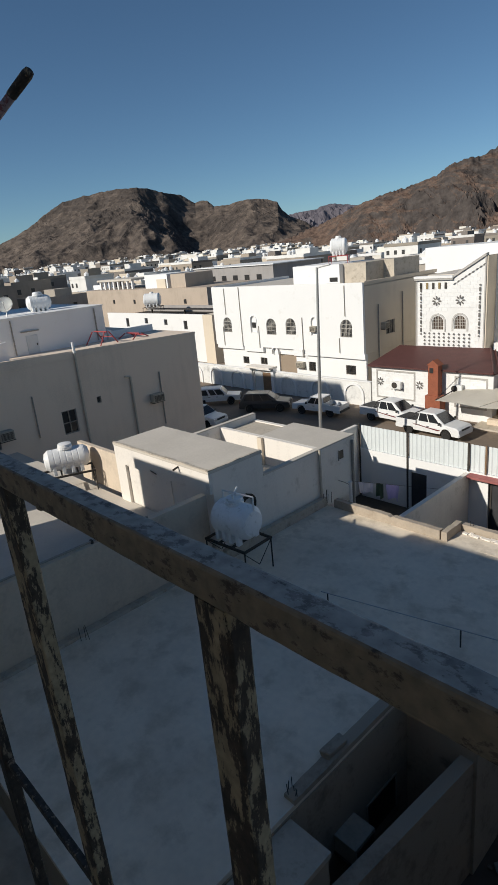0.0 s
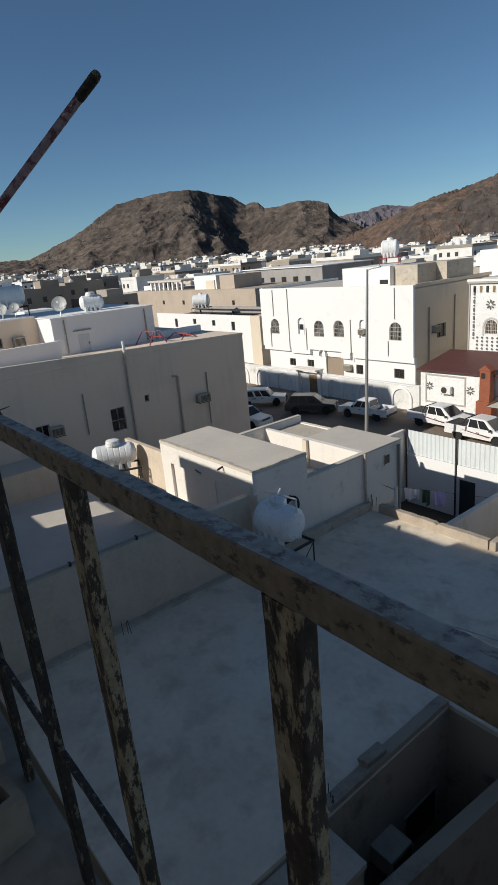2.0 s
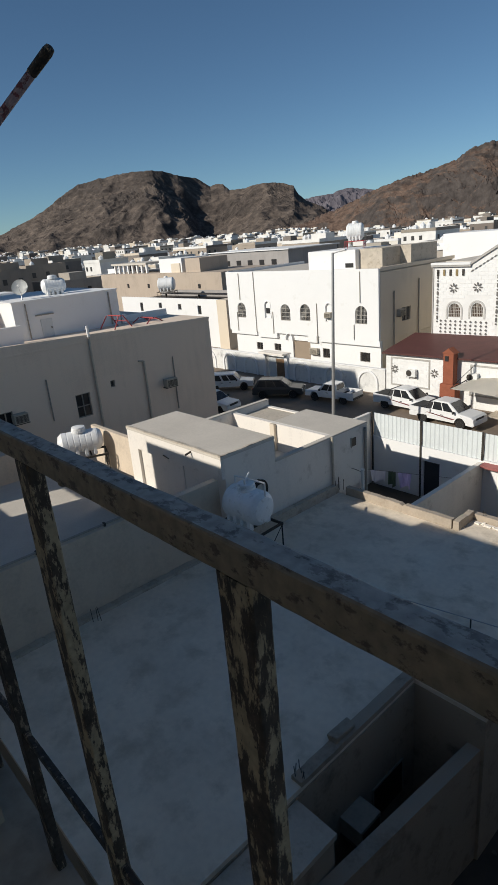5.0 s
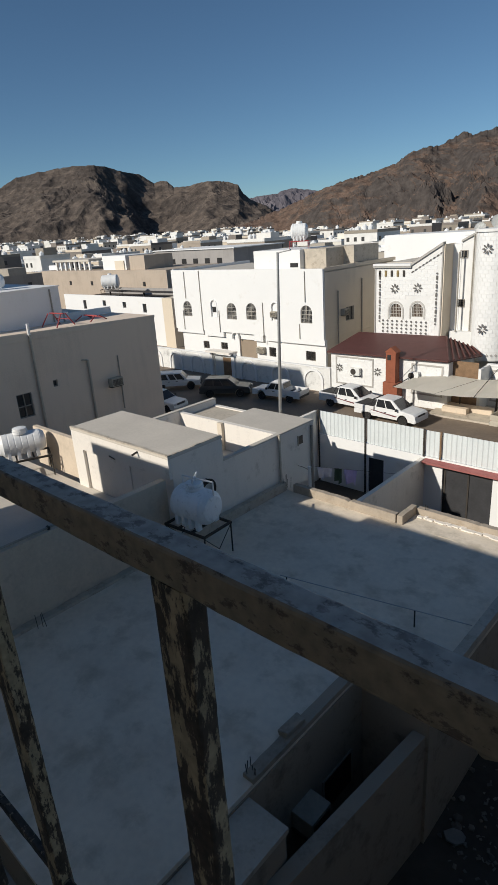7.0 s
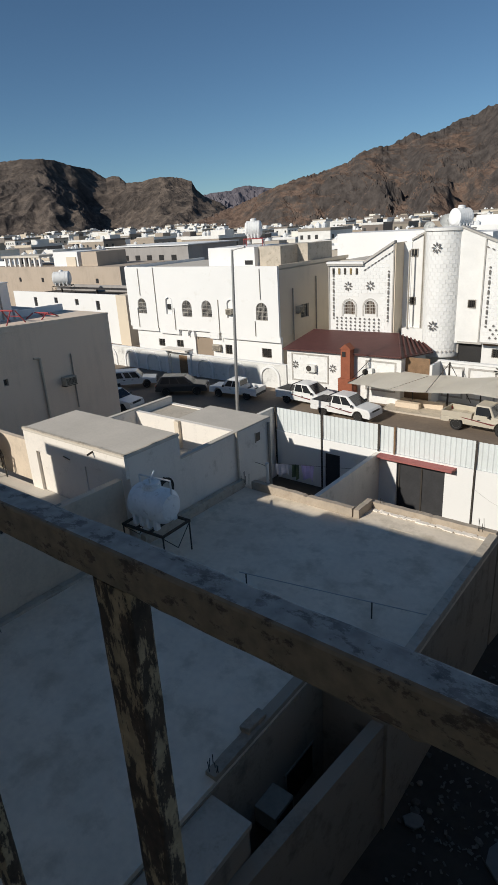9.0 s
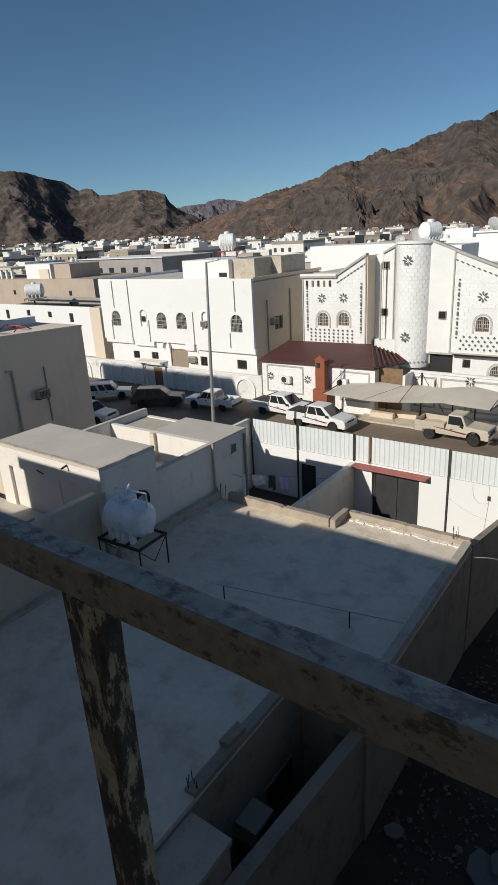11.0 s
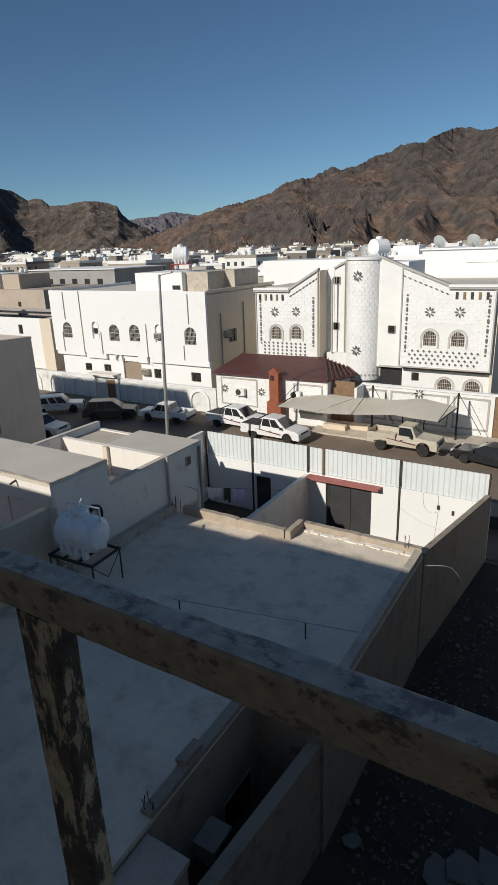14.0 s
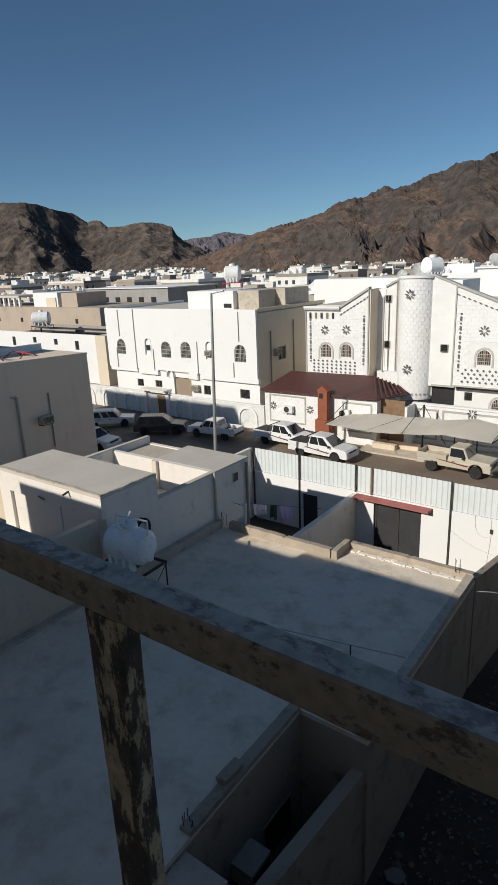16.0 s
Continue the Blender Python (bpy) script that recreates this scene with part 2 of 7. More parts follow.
def holed(us, vs, holes, place, thick):
    """A wall on a grid: place(u, v, w) gives the point, w from 0 (face) to thick; holes are (u0, u1, v0, v1)."""
    us = sorted(set(us) | {h[0] for h in holes} | {h[1] for h in holes})
    vs = sorted(set(vs) | {h[2] for h in holes} | {h[3] for h in holes})
    bm = bmesh.new()
    cache = {}

    def vert(i, j, w):
        k = (i, j, w)
        if k not in cache:
            cache[k] = bm.verts.new(place(us[i], vs[j], thick * w))
        return cache[k]

    def full(i, j):
        if not (0 <= i < len(us) - 1 and 0 <= j < len(vs) - 1):
            return False
        u, v = (us[i] + us[i + 1]) / 2, (vs[j] + vs[j + 1]) / 2
        return not any(h[0] < u < h[1] and h[2] < v < h[3] for h in holes)

    for i in range(len(us) - 1):
        for j in range(len(vs) - 1):
            if not full(i, j):
                continue
            for w in (0, 1):
                bm.faces.new([vert(a, b, w) for a, b in ((i, j), (i + 1, j), (i + 1, j + 1), (i, j + 1))])
            for di, dj, e in ((-1, 0, ((i, j), (i, j + 1))), (1, 0, ((i + 1, j), (i + 1, j + 1))), (0, -1, ((i, j), (i + 1, j))), (0, 1, ((i, j + 1), (i + 1, j + 1)))):
                if not full(i + di, j + dj):
                    (a, b), (c, d) = e
                    bm.faces.new((vert(a, b, 0), vert(c, d, 0), vert(c, d, 1), vert(a, b, 1)))
    bmesh.ops.recalc_face_normals(bm, faces=bm.faces)
    return bm

# ---- land and hills ----
def ground_sheet():
    bm = bmesh.new()
    bx(bm, -4200, 4200, -900, 4200, -1.0, -0.06)
    return bm


solid("ground", ground_sheet(), M_GROUND, "dusty brown desert ground of the town", "ground")


def fbm(x, y, z, octaves=5, ridged=False):
    a, f, s = 1.0, 1.0, 0.0
    for _ in range(octaves):
        n = noise.noise((x * f, y * f, z * f))
        s += a * ((1 - abs(n) * 2) if ridged else n)
        a *= 0.5
        f *= 2.05
    return s


def interp(table, x):
    for (a, u), (b, v) in zip(table, table[1:]):
        if a <= x <= b:
            k = (x - a) / (b - a)
            return u + (v - u) * k
    return table[0][1] if x < table[0][0] else table[-1][1]


def glide(table, x):
    """The table's values joined by smooth steps."""
    for (a, u), (b, v) in zip(table, table[1:]):
        if a <= x <= b:
            k = (x - a) / (b - a)
            return u + (v - u) * k * k * (3 - 2 * k)
    return 0.0


def ridge(x, y, z, octaves):
    """Ridged noise about 0, for spurs with sharp crests and rounded gullies between."""
    return fbm(x, y, z, octaves, True) / (2 - 0.5 ** (octaves - 1)) - 0.62


def hill(name, label, profile, bulge, base, crest, back, mat, step, seed, rows, spur, slant, rocky):
    """A ridge: profile gives the crest's angle over the horizon by its bearing (degrees, to the left of +y), bulge how far the slope
    stands forward or back there, spur the depth of the gullies in metres, slant how far the spurs lean, rocky the share of crags."""
    bm = bmesh.new()
    lo, hi = profile[0][0], profile[-1][0]
    n = int((hi - lo) / step)
    grid = []
    for i in range(n + 1):
        az = lo + (hi - lo) * i / n
        top = interp(profile, az)
        jag = 0.07 * noise.noise((az * 1.7, seed, 2)) + 0.26 * rocky * (0.35 - abs(noise.noise((az * 2.6, seed, 3)))) + 0.10 * rocky * noise.noise((az * 6.1, seed, 4))
        out = 0.4 * glide(bulge, az)
        cr = crest * (1 + 0.04 * noise.noise((az * 0.2, seed, 5))) + out
        low = sum(interp(profile, az + q) for q in (-3, -2, -1, 0, 1, 2, 3)) / 7
        u = radians(az) * crest
        col = []
        for j in range(rows + 1):
            s = j / rows
            k = min(1.0, s / 0.8)
            r = base + out + (cr - base - out) * k if s <= 0.8 else cr + (back - crest) * (s - 0.8) / 0.2
            h = k ** 1.25 if s <= 0.8 else 1 - ((s - 0.8) / 0.2) ** 1.5
            v = r - base
            w = u + slant * v + 45 * noise.noise((u / 210, v / 210, seed))
            body = math.sin(math.pi * min(1, k ** 0.8)) ** 0.7 if 0 < k < 1 else 0.0
            edge = body + 0.25 * k
            rock = min(1.0, max(0.0, 0.55 * rocky + 1.6 * noise.noise((u / 190, v / 150, seed + 9)) + 0.9 * (k - 0.55)))
            d = spur * ridge(w / 240, v / 290, seed, 3) * 1.8 * body
            d += spur * 0.55 * ridge(w / 88, v / 84, seed + 20, 3) * edge
            d += spur * (0.05 + 0.5 * rock) * ridge((w - 0.5 * v) / 38, v / 34, seed + 40, 4) * edge
            rise = low + (top - low) * k ** 4 + jag * k ** 13
            zt = 14 + cr * math.tan(radians(rise))
            z = -4 + (zt + 4) * h + d * min(1, 5 * h)
            if s <= 0.8:
                z = min(z, 14 + r * math.tan(radians(rise - 0.04)))
            col.append(bm.verts.new((-math.sin(radians(az)) * r, math.cos(radians(az)) * r, z)))
        grid.append(col)
    for a, b in zip(grid, grid[1:]):
        for j in range(rows):
            bm.faces.new((a[j], a[j + 1], b[j + 1], b[j]))
    bmesh.ops.recalc_face_normals(bm, faces=bm.faces)
    return solid(name, bm, mat, label, "hill")


LEFT = [(36, -1), (39, 0.9), (40.6, 2.0), (41.9, 2.6), (42.6, 3.2), (43, 3.93), (44.1, 4.27), (45.6, 4.45), (47.4, 4.1), (48.8, 4.08), (49.3, 4.55), (49.9, 4.65), (50.5, 4.5), (51.7, 5.3), (53.2, 5.55), (54.6, 6.05),
        (56.2, 6.2), (58.1, 6.1), (60.1, 5.8), (62.1, 5.45), (63.9, 4.45), (65.4, 3.5), (66.8, 2.85), (68.2, 2.3), (70.3, 1.3), (71.8, 1.5), (73.8, 1.35), (76, 1.6), (80, 0.8), (84, 1.2), (95, 0.5)]
LEFT_OUT = [(36, 0), (40, -220), (43, -250), (45.5, -230), (48, -40), (50, 150), (51.5, 170), (53.5, -40), (55.5, -150), (58, -60), (60, -120), (63, -30), (66, -90), (70, 0), (95, 0)]
RIGHT = [(-20, 4), (-8, 7.0), (0, 8.2), (5, 8.5), (8.3, 8.6), (11.3, 8.45), (12.3, 8.75), (13.6, 8.75), (14.9, 8.36), (15.8, 7.92), (16.7, 8.07), (17.8, 7.94), (18.5, 7.4), (19.9, 7.1), (21.3, 6.45), (22.9, 6.2), (23.6, 6.54),
         (24.2, 6.25), (25.4, 5.7), (26.7, 5.62), (28, 5.3), (29, 4.6), (30.7, 4.16), (32.7, 3.8), (34.5, 3.3), (36.2, 2.8), (37.4, 2.3), (39.5, 1.5), (42, 0.8), (45, 0.2), (48, -1)]
RIGHT_OUT = [(-20, 0), (5, 0), (10, -60), (13, 40), (16, -50), (18.5, 60), (22, -40), (24, 50), (27, -60), (31, 20), (35, -50), (40, 0), (48, 0)]
FAR = [(30, 2.0), (34, 2.7), (36.5, 3.05), (37.4, 3.2), (38.2, 3.3), (38.6, 3.25), (39.5, 3.0), (40.6, 2.9), (42, 2.75), (45, 2.2), (50, 1.0)]
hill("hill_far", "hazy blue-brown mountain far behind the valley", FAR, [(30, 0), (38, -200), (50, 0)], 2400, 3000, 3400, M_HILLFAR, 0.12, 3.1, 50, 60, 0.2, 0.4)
hill("hill_west", "bare brown rocky hill above the town", LEFT, LEFT_OUT, 1150, 1650, 2000, M_HILL, 0.1, 11.7, 130, 21, 0.4, 0.3)
hill("hill_north", "steep bare reddish-brown rocky mountain above the town", RIGHT, RIGHT_OUT, 640, 1050, 1400, M_HILLRED, 0.1, 27.3, 150, 30, -0.35, 0.75)

# ---- ground surfaces round the houses ----
solid("road", boxm(-130, 60, 25.7, 41.2, -0.5, 0.0), M_ASPHALT, "dusty dark asphalt street", "road")
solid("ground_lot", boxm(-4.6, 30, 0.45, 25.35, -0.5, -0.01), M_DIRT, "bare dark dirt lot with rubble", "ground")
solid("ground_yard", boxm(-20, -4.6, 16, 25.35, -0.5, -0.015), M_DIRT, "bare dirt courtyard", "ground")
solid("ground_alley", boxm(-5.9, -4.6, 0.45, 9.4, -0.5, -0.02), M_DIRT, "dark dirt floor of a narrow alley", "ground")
solid("pavement_strip", boxm(-19, -4.0, 39.6, 43.6, -0.05, 0.14), M_KERB, "raised dusty concrete forecourt with a kerb", "pavement")


# ---- openings ----
def arch_points(w, h, rise, n=10):
    """Outline of an arched opening, from the left foot over the crown to the right foot, z from 0 to h."""
    pts = [(-w / 2, 0.0)]
    for k in range(n + 1):
        a = math.pi * (1 - k / n)
        pts.append((w / 2 * math.cos(a), h - rise + rise * math.sin(a)))
    pts.append((w / 2, 0.0))
    return pts


def band(bm, outer, inner, y0, y1):
    """A flat band between two outlines of the same count, from depth y0 to y1."""
    n = len(outer)
    vs = [[bm.verts.new((p[0], y, p[1])) for p in line] for line in (outer, inner) for y in (y0, y1)]
    of, ob, nf, nb = vs
    for k in range(n - 1):
        bm.faces.new((of[k], of[k + 1], nf[k + 1], nf[k]))
        bm.faces.new((ob[k + 1], ob[k], nb[k], nb[k + 1]))
        bm.faces.new((of[k + 1], of[k], ob[k], ob[k + 1]))
        bm.faces.new((nf[k], nf[k + 1], nb[k + 1], nb[k]))
    for k in (0, n - 1):
        bm.faces.new((of[k], nf[k], nb[k], ob[k]))
    bmesh.ops.recalc_face_normals(bm, faces=bm.faces)
    return bm


def window(parent, m, w, h, arched=False, bars="", trim=None, name="window", pane=None, frame_mat=None, ac=False, wallmat=None):
    """A window in its opening: m puts its foot's middle on the wall's face, with -y pointing out."""
    e = new(name)
    e.empty_display_size = 0.2
    e.parent = parent
    e.matrix_world = m
    fm = frame_mat or M_FRAME
    part("pane", boxm(-w / 2, w / 2, 0.13, 0.15, 0, h), pane or M_GLASS, e)
    fr = bmesh.new()
    t = 0.05
    bx(fr, -w / 2, -w / 2 + t, 0.06, 0.13, 0, h)
    bx(fr, w / 2 - t, w / 2, 0.06, 0.13, 0, h)
    bx(fr, -w / 2 + t, w / 2 - t, 0.06, 0.13, 0, t)
    bx(fr, -w / 2 + t, w / 2 - t, 0.06, 0.13, h - t, h)
    if w > 0.6:
        bx(fr, -0.025, 0.025, 0.06, 0.13, t, h - t)
    if h > 1.3:
        bx(fr, -w / 2 + t, w / 2 - t, 0.06, 0.125, h * 0.45, h * 0.45 + 0.05)
    part("window_frame", fr, fm, e)
    if arched:
        rise = w / 2
        line = arch_points(w, h, rise)
        out = [(-w / 2, 0.0)] + [(p[0], h) for p in line[1:-1]] + [(w / 2, 0.0)]
        sp = bmesh.new()
        band(sp, out[1:-1], line[1:-1], 0.0, 0.12)
        part("spandrel", sp, wallmat or M_WHITE, e)
    if bars:
        gb = bmesh.new()
        n = max(3, int(w / 0.14))
        for k in range(1, n):
            x = -w / 2 + w * k / n
            top = h if not arched else h - w / 2 + math.sqrt(max(0, (w / 2) ** 2 - x * x))
            bx(gb, x - 0.012, x + 0.012, 0.01, 0.035, 0, top)
        for z in (0.25 * h, 0.5 * h, 0.72 * h):
            bx(gb, -w / 2, w / 2, 0.0, 0.02, z - 0.015, z + 0.015)
        part("window_grille", gb, M_GRILLE if bars == "w" else M_IRON, e)
    if trim:
        tb = bmesh.new()
        if arched:
            o = arch_points(w + 0.44, h + 0.22, (w + 0.44) / 2)
            i = arch_points(w + 0.16, h + 0.08, (w + 0.16) / 2)
            o[0], o[-1] = (o[0][0], -0.15), (o[-1][0], -0.15)
            i[0], i[-1] = (i[0][0], -0.15), (i[-1][0], -0.15)
            band(tb, o, i, -0.05, 0.0)
        else:
            o = [(-w / 2 - 0.1, -0.1), (-w / 2 - 0.1, h + 0.1), (w / 2 + 0.1, h + 0.1), (w / 2 + 0.1, -0.1)]
            i = [(-w / 2, -0.1), (-w / 2, h), (w / 2, h), (w / 2, -0.1)]
            band(tb, o, i, -0.04, 0.0)
        part("window_surround", tb, trim, e)
    return e


def air_conditioner(m, label, w=0.75, h=0.5, d=0.55, mat=None):
    """A boxed window unit that sticks out of a wall: grille slats in front of a dark core."""
    e = thing("air_conditioner", label, "air conditioner", "air conditioners on the walls", at=m)
    part("casing", boxm(-w / 2, w / 2, -d, 0.0, 0, h, bevel=0.015), mat or M_ACBODY, e)
    g = bmesh.new()
    for k in range(7):
        z = 0.06 + k * (h - 0.12) / 7
        bx(g, -w / 2 + 0.05, w / 2 - 0.05, -d - 0.015, -d + 0.002, z, z + 0.03)
    part("grille", g, M_IRON, e)
    b = bmesh.new()
    bx(b, -w / 2 - 0.03, w / 2 + 0.03, -d * 0.9, 0.0, -0.05, -0.003)
    part("bracket", b, M_IRON, e)
    return e


def split_unit(m, label):
    e = thing("condenser_unit", label, "air conditioner", "condensers on the walls", at=m)
    part("casing", boxm(-0.45, 0.45, -0.35, -0.03, 0, 0.62, bevel=0.02), M_ACWHITE, e)
    part("fan_grille", lathe([(0.24, -0.39), (0.26, -0.36), (0.26, -0.34)], axis="y", seg=20), M_IRON, e).location = (-0.14, 0, 0.31)
    part("bracket", bx(boxm(-0.4, -0.34, -0.35, 0.0, -0.06, -0.002), 0.34, 0.4, -0.35, 0.0, -0.06, -0.002), M_IRON, e)
    return e


def facade(parent, u0, u1, z0, z1, m, holes, mat, thick=0.25, name="wall"):
    """A wall with openings through it: m carries local x (along), y (inwards), z (up)."""
    bm = holed([u0, u1], [z0, z1], holes, lambda u, v, w: (u, w, v), thick)
    ob = part(name, bm, mat, parent)
    ob.matrix_world = m
    return ob


M_FRAME = material("window_frame_paint", (0.30, 0.27, 0.23), rough=0.5, var=0.1, scale=3)
M_FRAMEW = material("white_window_frame", (0.7, 0.69, 0.66), rough=0.5, var=0.05, scale=3)
M_GRILLE = material("pale_window_grille", (0.55, 0.52, 0.47), rough=0.5, var=0.1, scale=3)
M_ACBODY = material("aged_ac_casing", (0.42, 0.38, 0.31), rough=0.6, var=0.15, scale=3)
M_ACWHITE = material("white_ac_casing", (0.74, 0.74, 0.71), rough=0.5, var=0.05, scale=3)
M_PIPE = material("drain_pipe", (0.50, 0.44, 0.36), rough=0.6, var=0.12, scale=3)
M_PIPED = material("dark_drain_line", (0.34, 0.31, 0.265), rough=0.7, var=0.15, scale=3)
M_PIPEW = material("white_plastic_pipe", (0.78, 0.77, 0.75), rough=0.45, var=0.04, scale=3)
M_DOOR = material("painted_steel_door", (0.60, 0.62, 0.62), rough=0.5, var=0.06, scale=2)
M_DOORDARK = material("dark_steel_door", (0.045, 0.045, 0.048), rough=0.5, var=0.2, scale=2)
M_BROWNGATE = material("rusty_brown_gate", (0.22, 0.135, 0.075), rough=0.6, var=0.25, scale=2.5)
M_BRICKRED = material("red_painted_brick", (0.27, 0.085, 0.045), rough=0.8, var=0.15, scale=2)
M_CANOPYRED = material("faded_red_paint", (0.34, 0.12, 0.11), rough=0.7, var=0.15, scale=2)
M_FABRIC = material("shade_cloth", (0.80, 0.76, 0.68), rough=0.9, var=0.05, scale=0.8)
M_WHITECLOTH = material("white_laundry", (0.76, 0.76, 0.84), rough=0.9, var=0.05, scale=3)

# ---- the house below: an L of flat screed roofs with a low kerb ----
ZR = 4.2
house = thing("lower_house", "single-storey house with a flat grey screed roof and crumbling low kerb", "house")
for p in ((-13.78, -5.84, 2.0, 16.2), (-13.95, -13.78, 2.0, 10.78), (-5.84, -4.15, 9.4, 16.2), (-8.6, -4.15, 16.2, 17.3)):
    part("wall", boxm(*p, -0.2, ZR - 0.12), M_DIRTYWALL, house)


def slab(x0, x1, y0, y1, z, t, seed, step=0.35, amp=0.012):
    """A screed roof with slight unevenness."""
    bm = bmesh.new()
    nx, ny = max(2, int((x1 - x0) / step)), max(2, int((y1 - y0) / step))
    g = [[bm.verts.new((x0 + (x1 - x0) * i / nx, y0 + (y1 - y0) * j / ny,
                        z + amp * noise.noise((i * 0.35, j * 0.35, seed)))) for j in range(ny + 1)] for i in range(nx + 1)]
    for i in range(nx):
        for j in range(ny):
            bm.faces.new((g[i][j], g[i + 1][j], g[i + 1][j + 1], g[i][j + 1]))
    lo = [bm.verts.new((x, y, z - t)) for x, y in ((x0, y0), (x1, y0), (x1, y1), (x0, y1))]
    rim = ([g[i][0] for i in range(nx + 1)], [g[nx][j] for j in range(ny + 1)], [g[i][ny] for i in range(nx, -1, -1)], [g[0][j] for j in range(ny, -1, -1)])
    for k, edge in enumerate(rim):
        bm.faces.new([lo[(k + 1) % 4], lo[k]] + edge)
    bmesh.ops.recalc_face_normals(bm, faces=bm.faces)
    return bm


part("roof", slab(-13.95, -5.86, 2.0, 10.78, ZR, 0.115, 1.0), M_ROOF, house)
part("roof", slab(-13.79, -5.86, 10.78, 16.2, ZR, 0.115, 2.0), M_ROOF, house)
part("roof", slab(-5.86, -4.15, 9.4, 16.2, ZR, 0.115, 3.0), M_ROOF, house)
part("roof", slab(-8.6, -4.15, 16.2, 17.3, ZR, 0.115, 4.0), M_ROOF, house)


def kerb(x0, y0, x1, y1, wid, z0, h, seed, mat, rough=0.03, breaks=()):
    """A low worn kerb along a line, its top uneven and chipped."""
    bm = bmesh.new()
    p, q = Vector((x0, y0, 0)), Vector((x1, y1, 0))
    ln = (q - p).length
    n = max(3, int(ln / 0.12))
    d = (q - p).normalized()
    s = Vector((-d.y, d.x, 0)) * wid / 2
    rows = []
    for k in range(n + 1):
        c = p + d * ln * k / n
        w1 = 1 + 2.2 * rough * noise.noise((k * 0.5, seed, 0.3)) + 1.8 * rough * noise.noise((k * 1.7, seed, 4.3))
        w2 = 1 + 2.2 * rough * noise.noise((k * 0.5, seed, 7.3)) + 1.8 * rough * noise.noise((k * 1.9, seed, 9.3))
        hh = h + rough * noise.noise((k * 0.4, seed, 1.7)) + rough * 0.6 * noise.noise((k * 1.5, seed, 2.7))
        for a, b, dep in breaks:
            if a <= k / n <= b:
                hh *= dep
                w1 *= 0.8
        rows.append([bm.verts.new(c - s * w1 + Vector((0, 0, z0))), bm.verts.new(c - s * w1 * 0.93 + Vector((0, 0, z0 + hh))),
                     bm.verts.new(c + s * w2 * 0.93 + Vector((0, 0, z0 + hh * 0.97))), bm.verts.new(c + s * w2 + Vector((0, 0, z0)))])
    for a, b in zip(rows, rows[1:]):
        for k in range(4):
            j = (k + 1) % 4
            bm.faces.new((a[k], b[k], b[j], a[j]))
    bm.faces.new(rows[0])
    bm.faces.new(rows[-1][::-1])
    bmesh.ops.recalc_face_normals(bm, faces=bm.faces)
    return bm


ZK = ZR - 0.01
part("kerb", kerb(-13.2, 16.3, -8.75, 16.3, 0.24, ZK, 0.34, 1.1, M_KERBSUN, rough=0.014, breaks=((0.56, 0.59, 0.82),)), M_KERBSUN, house, "brown plastered kerb with broken edges, coloured as sunlit")
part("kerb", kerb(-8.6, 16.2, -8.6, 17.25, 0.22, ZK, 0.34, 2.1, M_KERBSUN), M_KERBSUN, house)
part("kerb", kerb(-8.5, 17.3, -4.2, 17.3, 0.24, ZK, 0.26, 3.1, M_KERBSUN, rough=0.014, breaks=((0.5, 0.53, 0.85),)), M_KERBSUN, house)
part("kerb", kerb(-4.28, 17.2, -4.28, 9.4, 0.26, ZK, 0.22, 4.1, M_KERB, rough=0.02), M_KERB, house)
part("kerb", kerb(-5.98, 9.4, -5.98, 5.6, 0.27, ZK, 0.11, 5.1, M_DIRTYWALL, rough=0.012), M_DIRTYWALL, house)
part("kerb", kerb(-13.82, 2.1, -13.82, 10.7, 0.26, ZK, 0.10, 6.1, M_KERB, rough=0.03), M_KERB, house, "rough mortar fillet at the wall's foot")
part("kerb", kerb(-13.66, 10.9, -13.66, 16.2, 0.24, ZK, 0.36, 7.1, M_KERB, rough=0.02), M_KERB, house, "mortar upstand along the wall")
lump = boxm(-6.16, -5.93, 6.72, 7.3, ZR + 0.08, ZR + 0.22, bevel=0.03)
for v in lump.verts:
    v.co += Vector((0.05 * noise.noise(v.co * 6), 0.07 * noise.noise(v.co * 5 + Vector((3, 0, 0))), 0.05 * noise.noise(v.co * 7)))
part("kerb_lump", lump, M_DIRTYWALL, house, "broken lump of mortar on the kerb")
# mortar smear left on the far kerb
sm = bmesh.new()
rng = random.Random(4)
for k in range(46):
    x = -8.3 + 4.0 * k / 46 + rng.uniform(-0.05, 0.05)
    w = rng.uniform(0.04, 0.16)
    z = ZR + 0.011
    y = 17.13 - rng.uniform(0, 0.12)
    poly(sm, [(x - w, y - w * 0.6, z), (x + w, y - w * 0.7, z), (x + w * 1.2, y + 0.05, z), (x - w, y + 0.06, z)], (0, 0, 0.02 + 0.03 * rng.random()))
tagged(part("mortar", sm, M_WHITEBOX, house, "splashed white mortar along the kerb"), kind="stuff")
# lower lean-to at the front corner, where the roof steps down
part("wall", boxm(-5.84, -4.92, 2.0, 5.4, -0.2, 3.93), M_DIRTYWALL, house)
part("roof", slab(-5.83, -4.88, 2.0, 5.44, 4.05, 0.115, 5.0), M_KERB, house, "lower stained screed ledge")
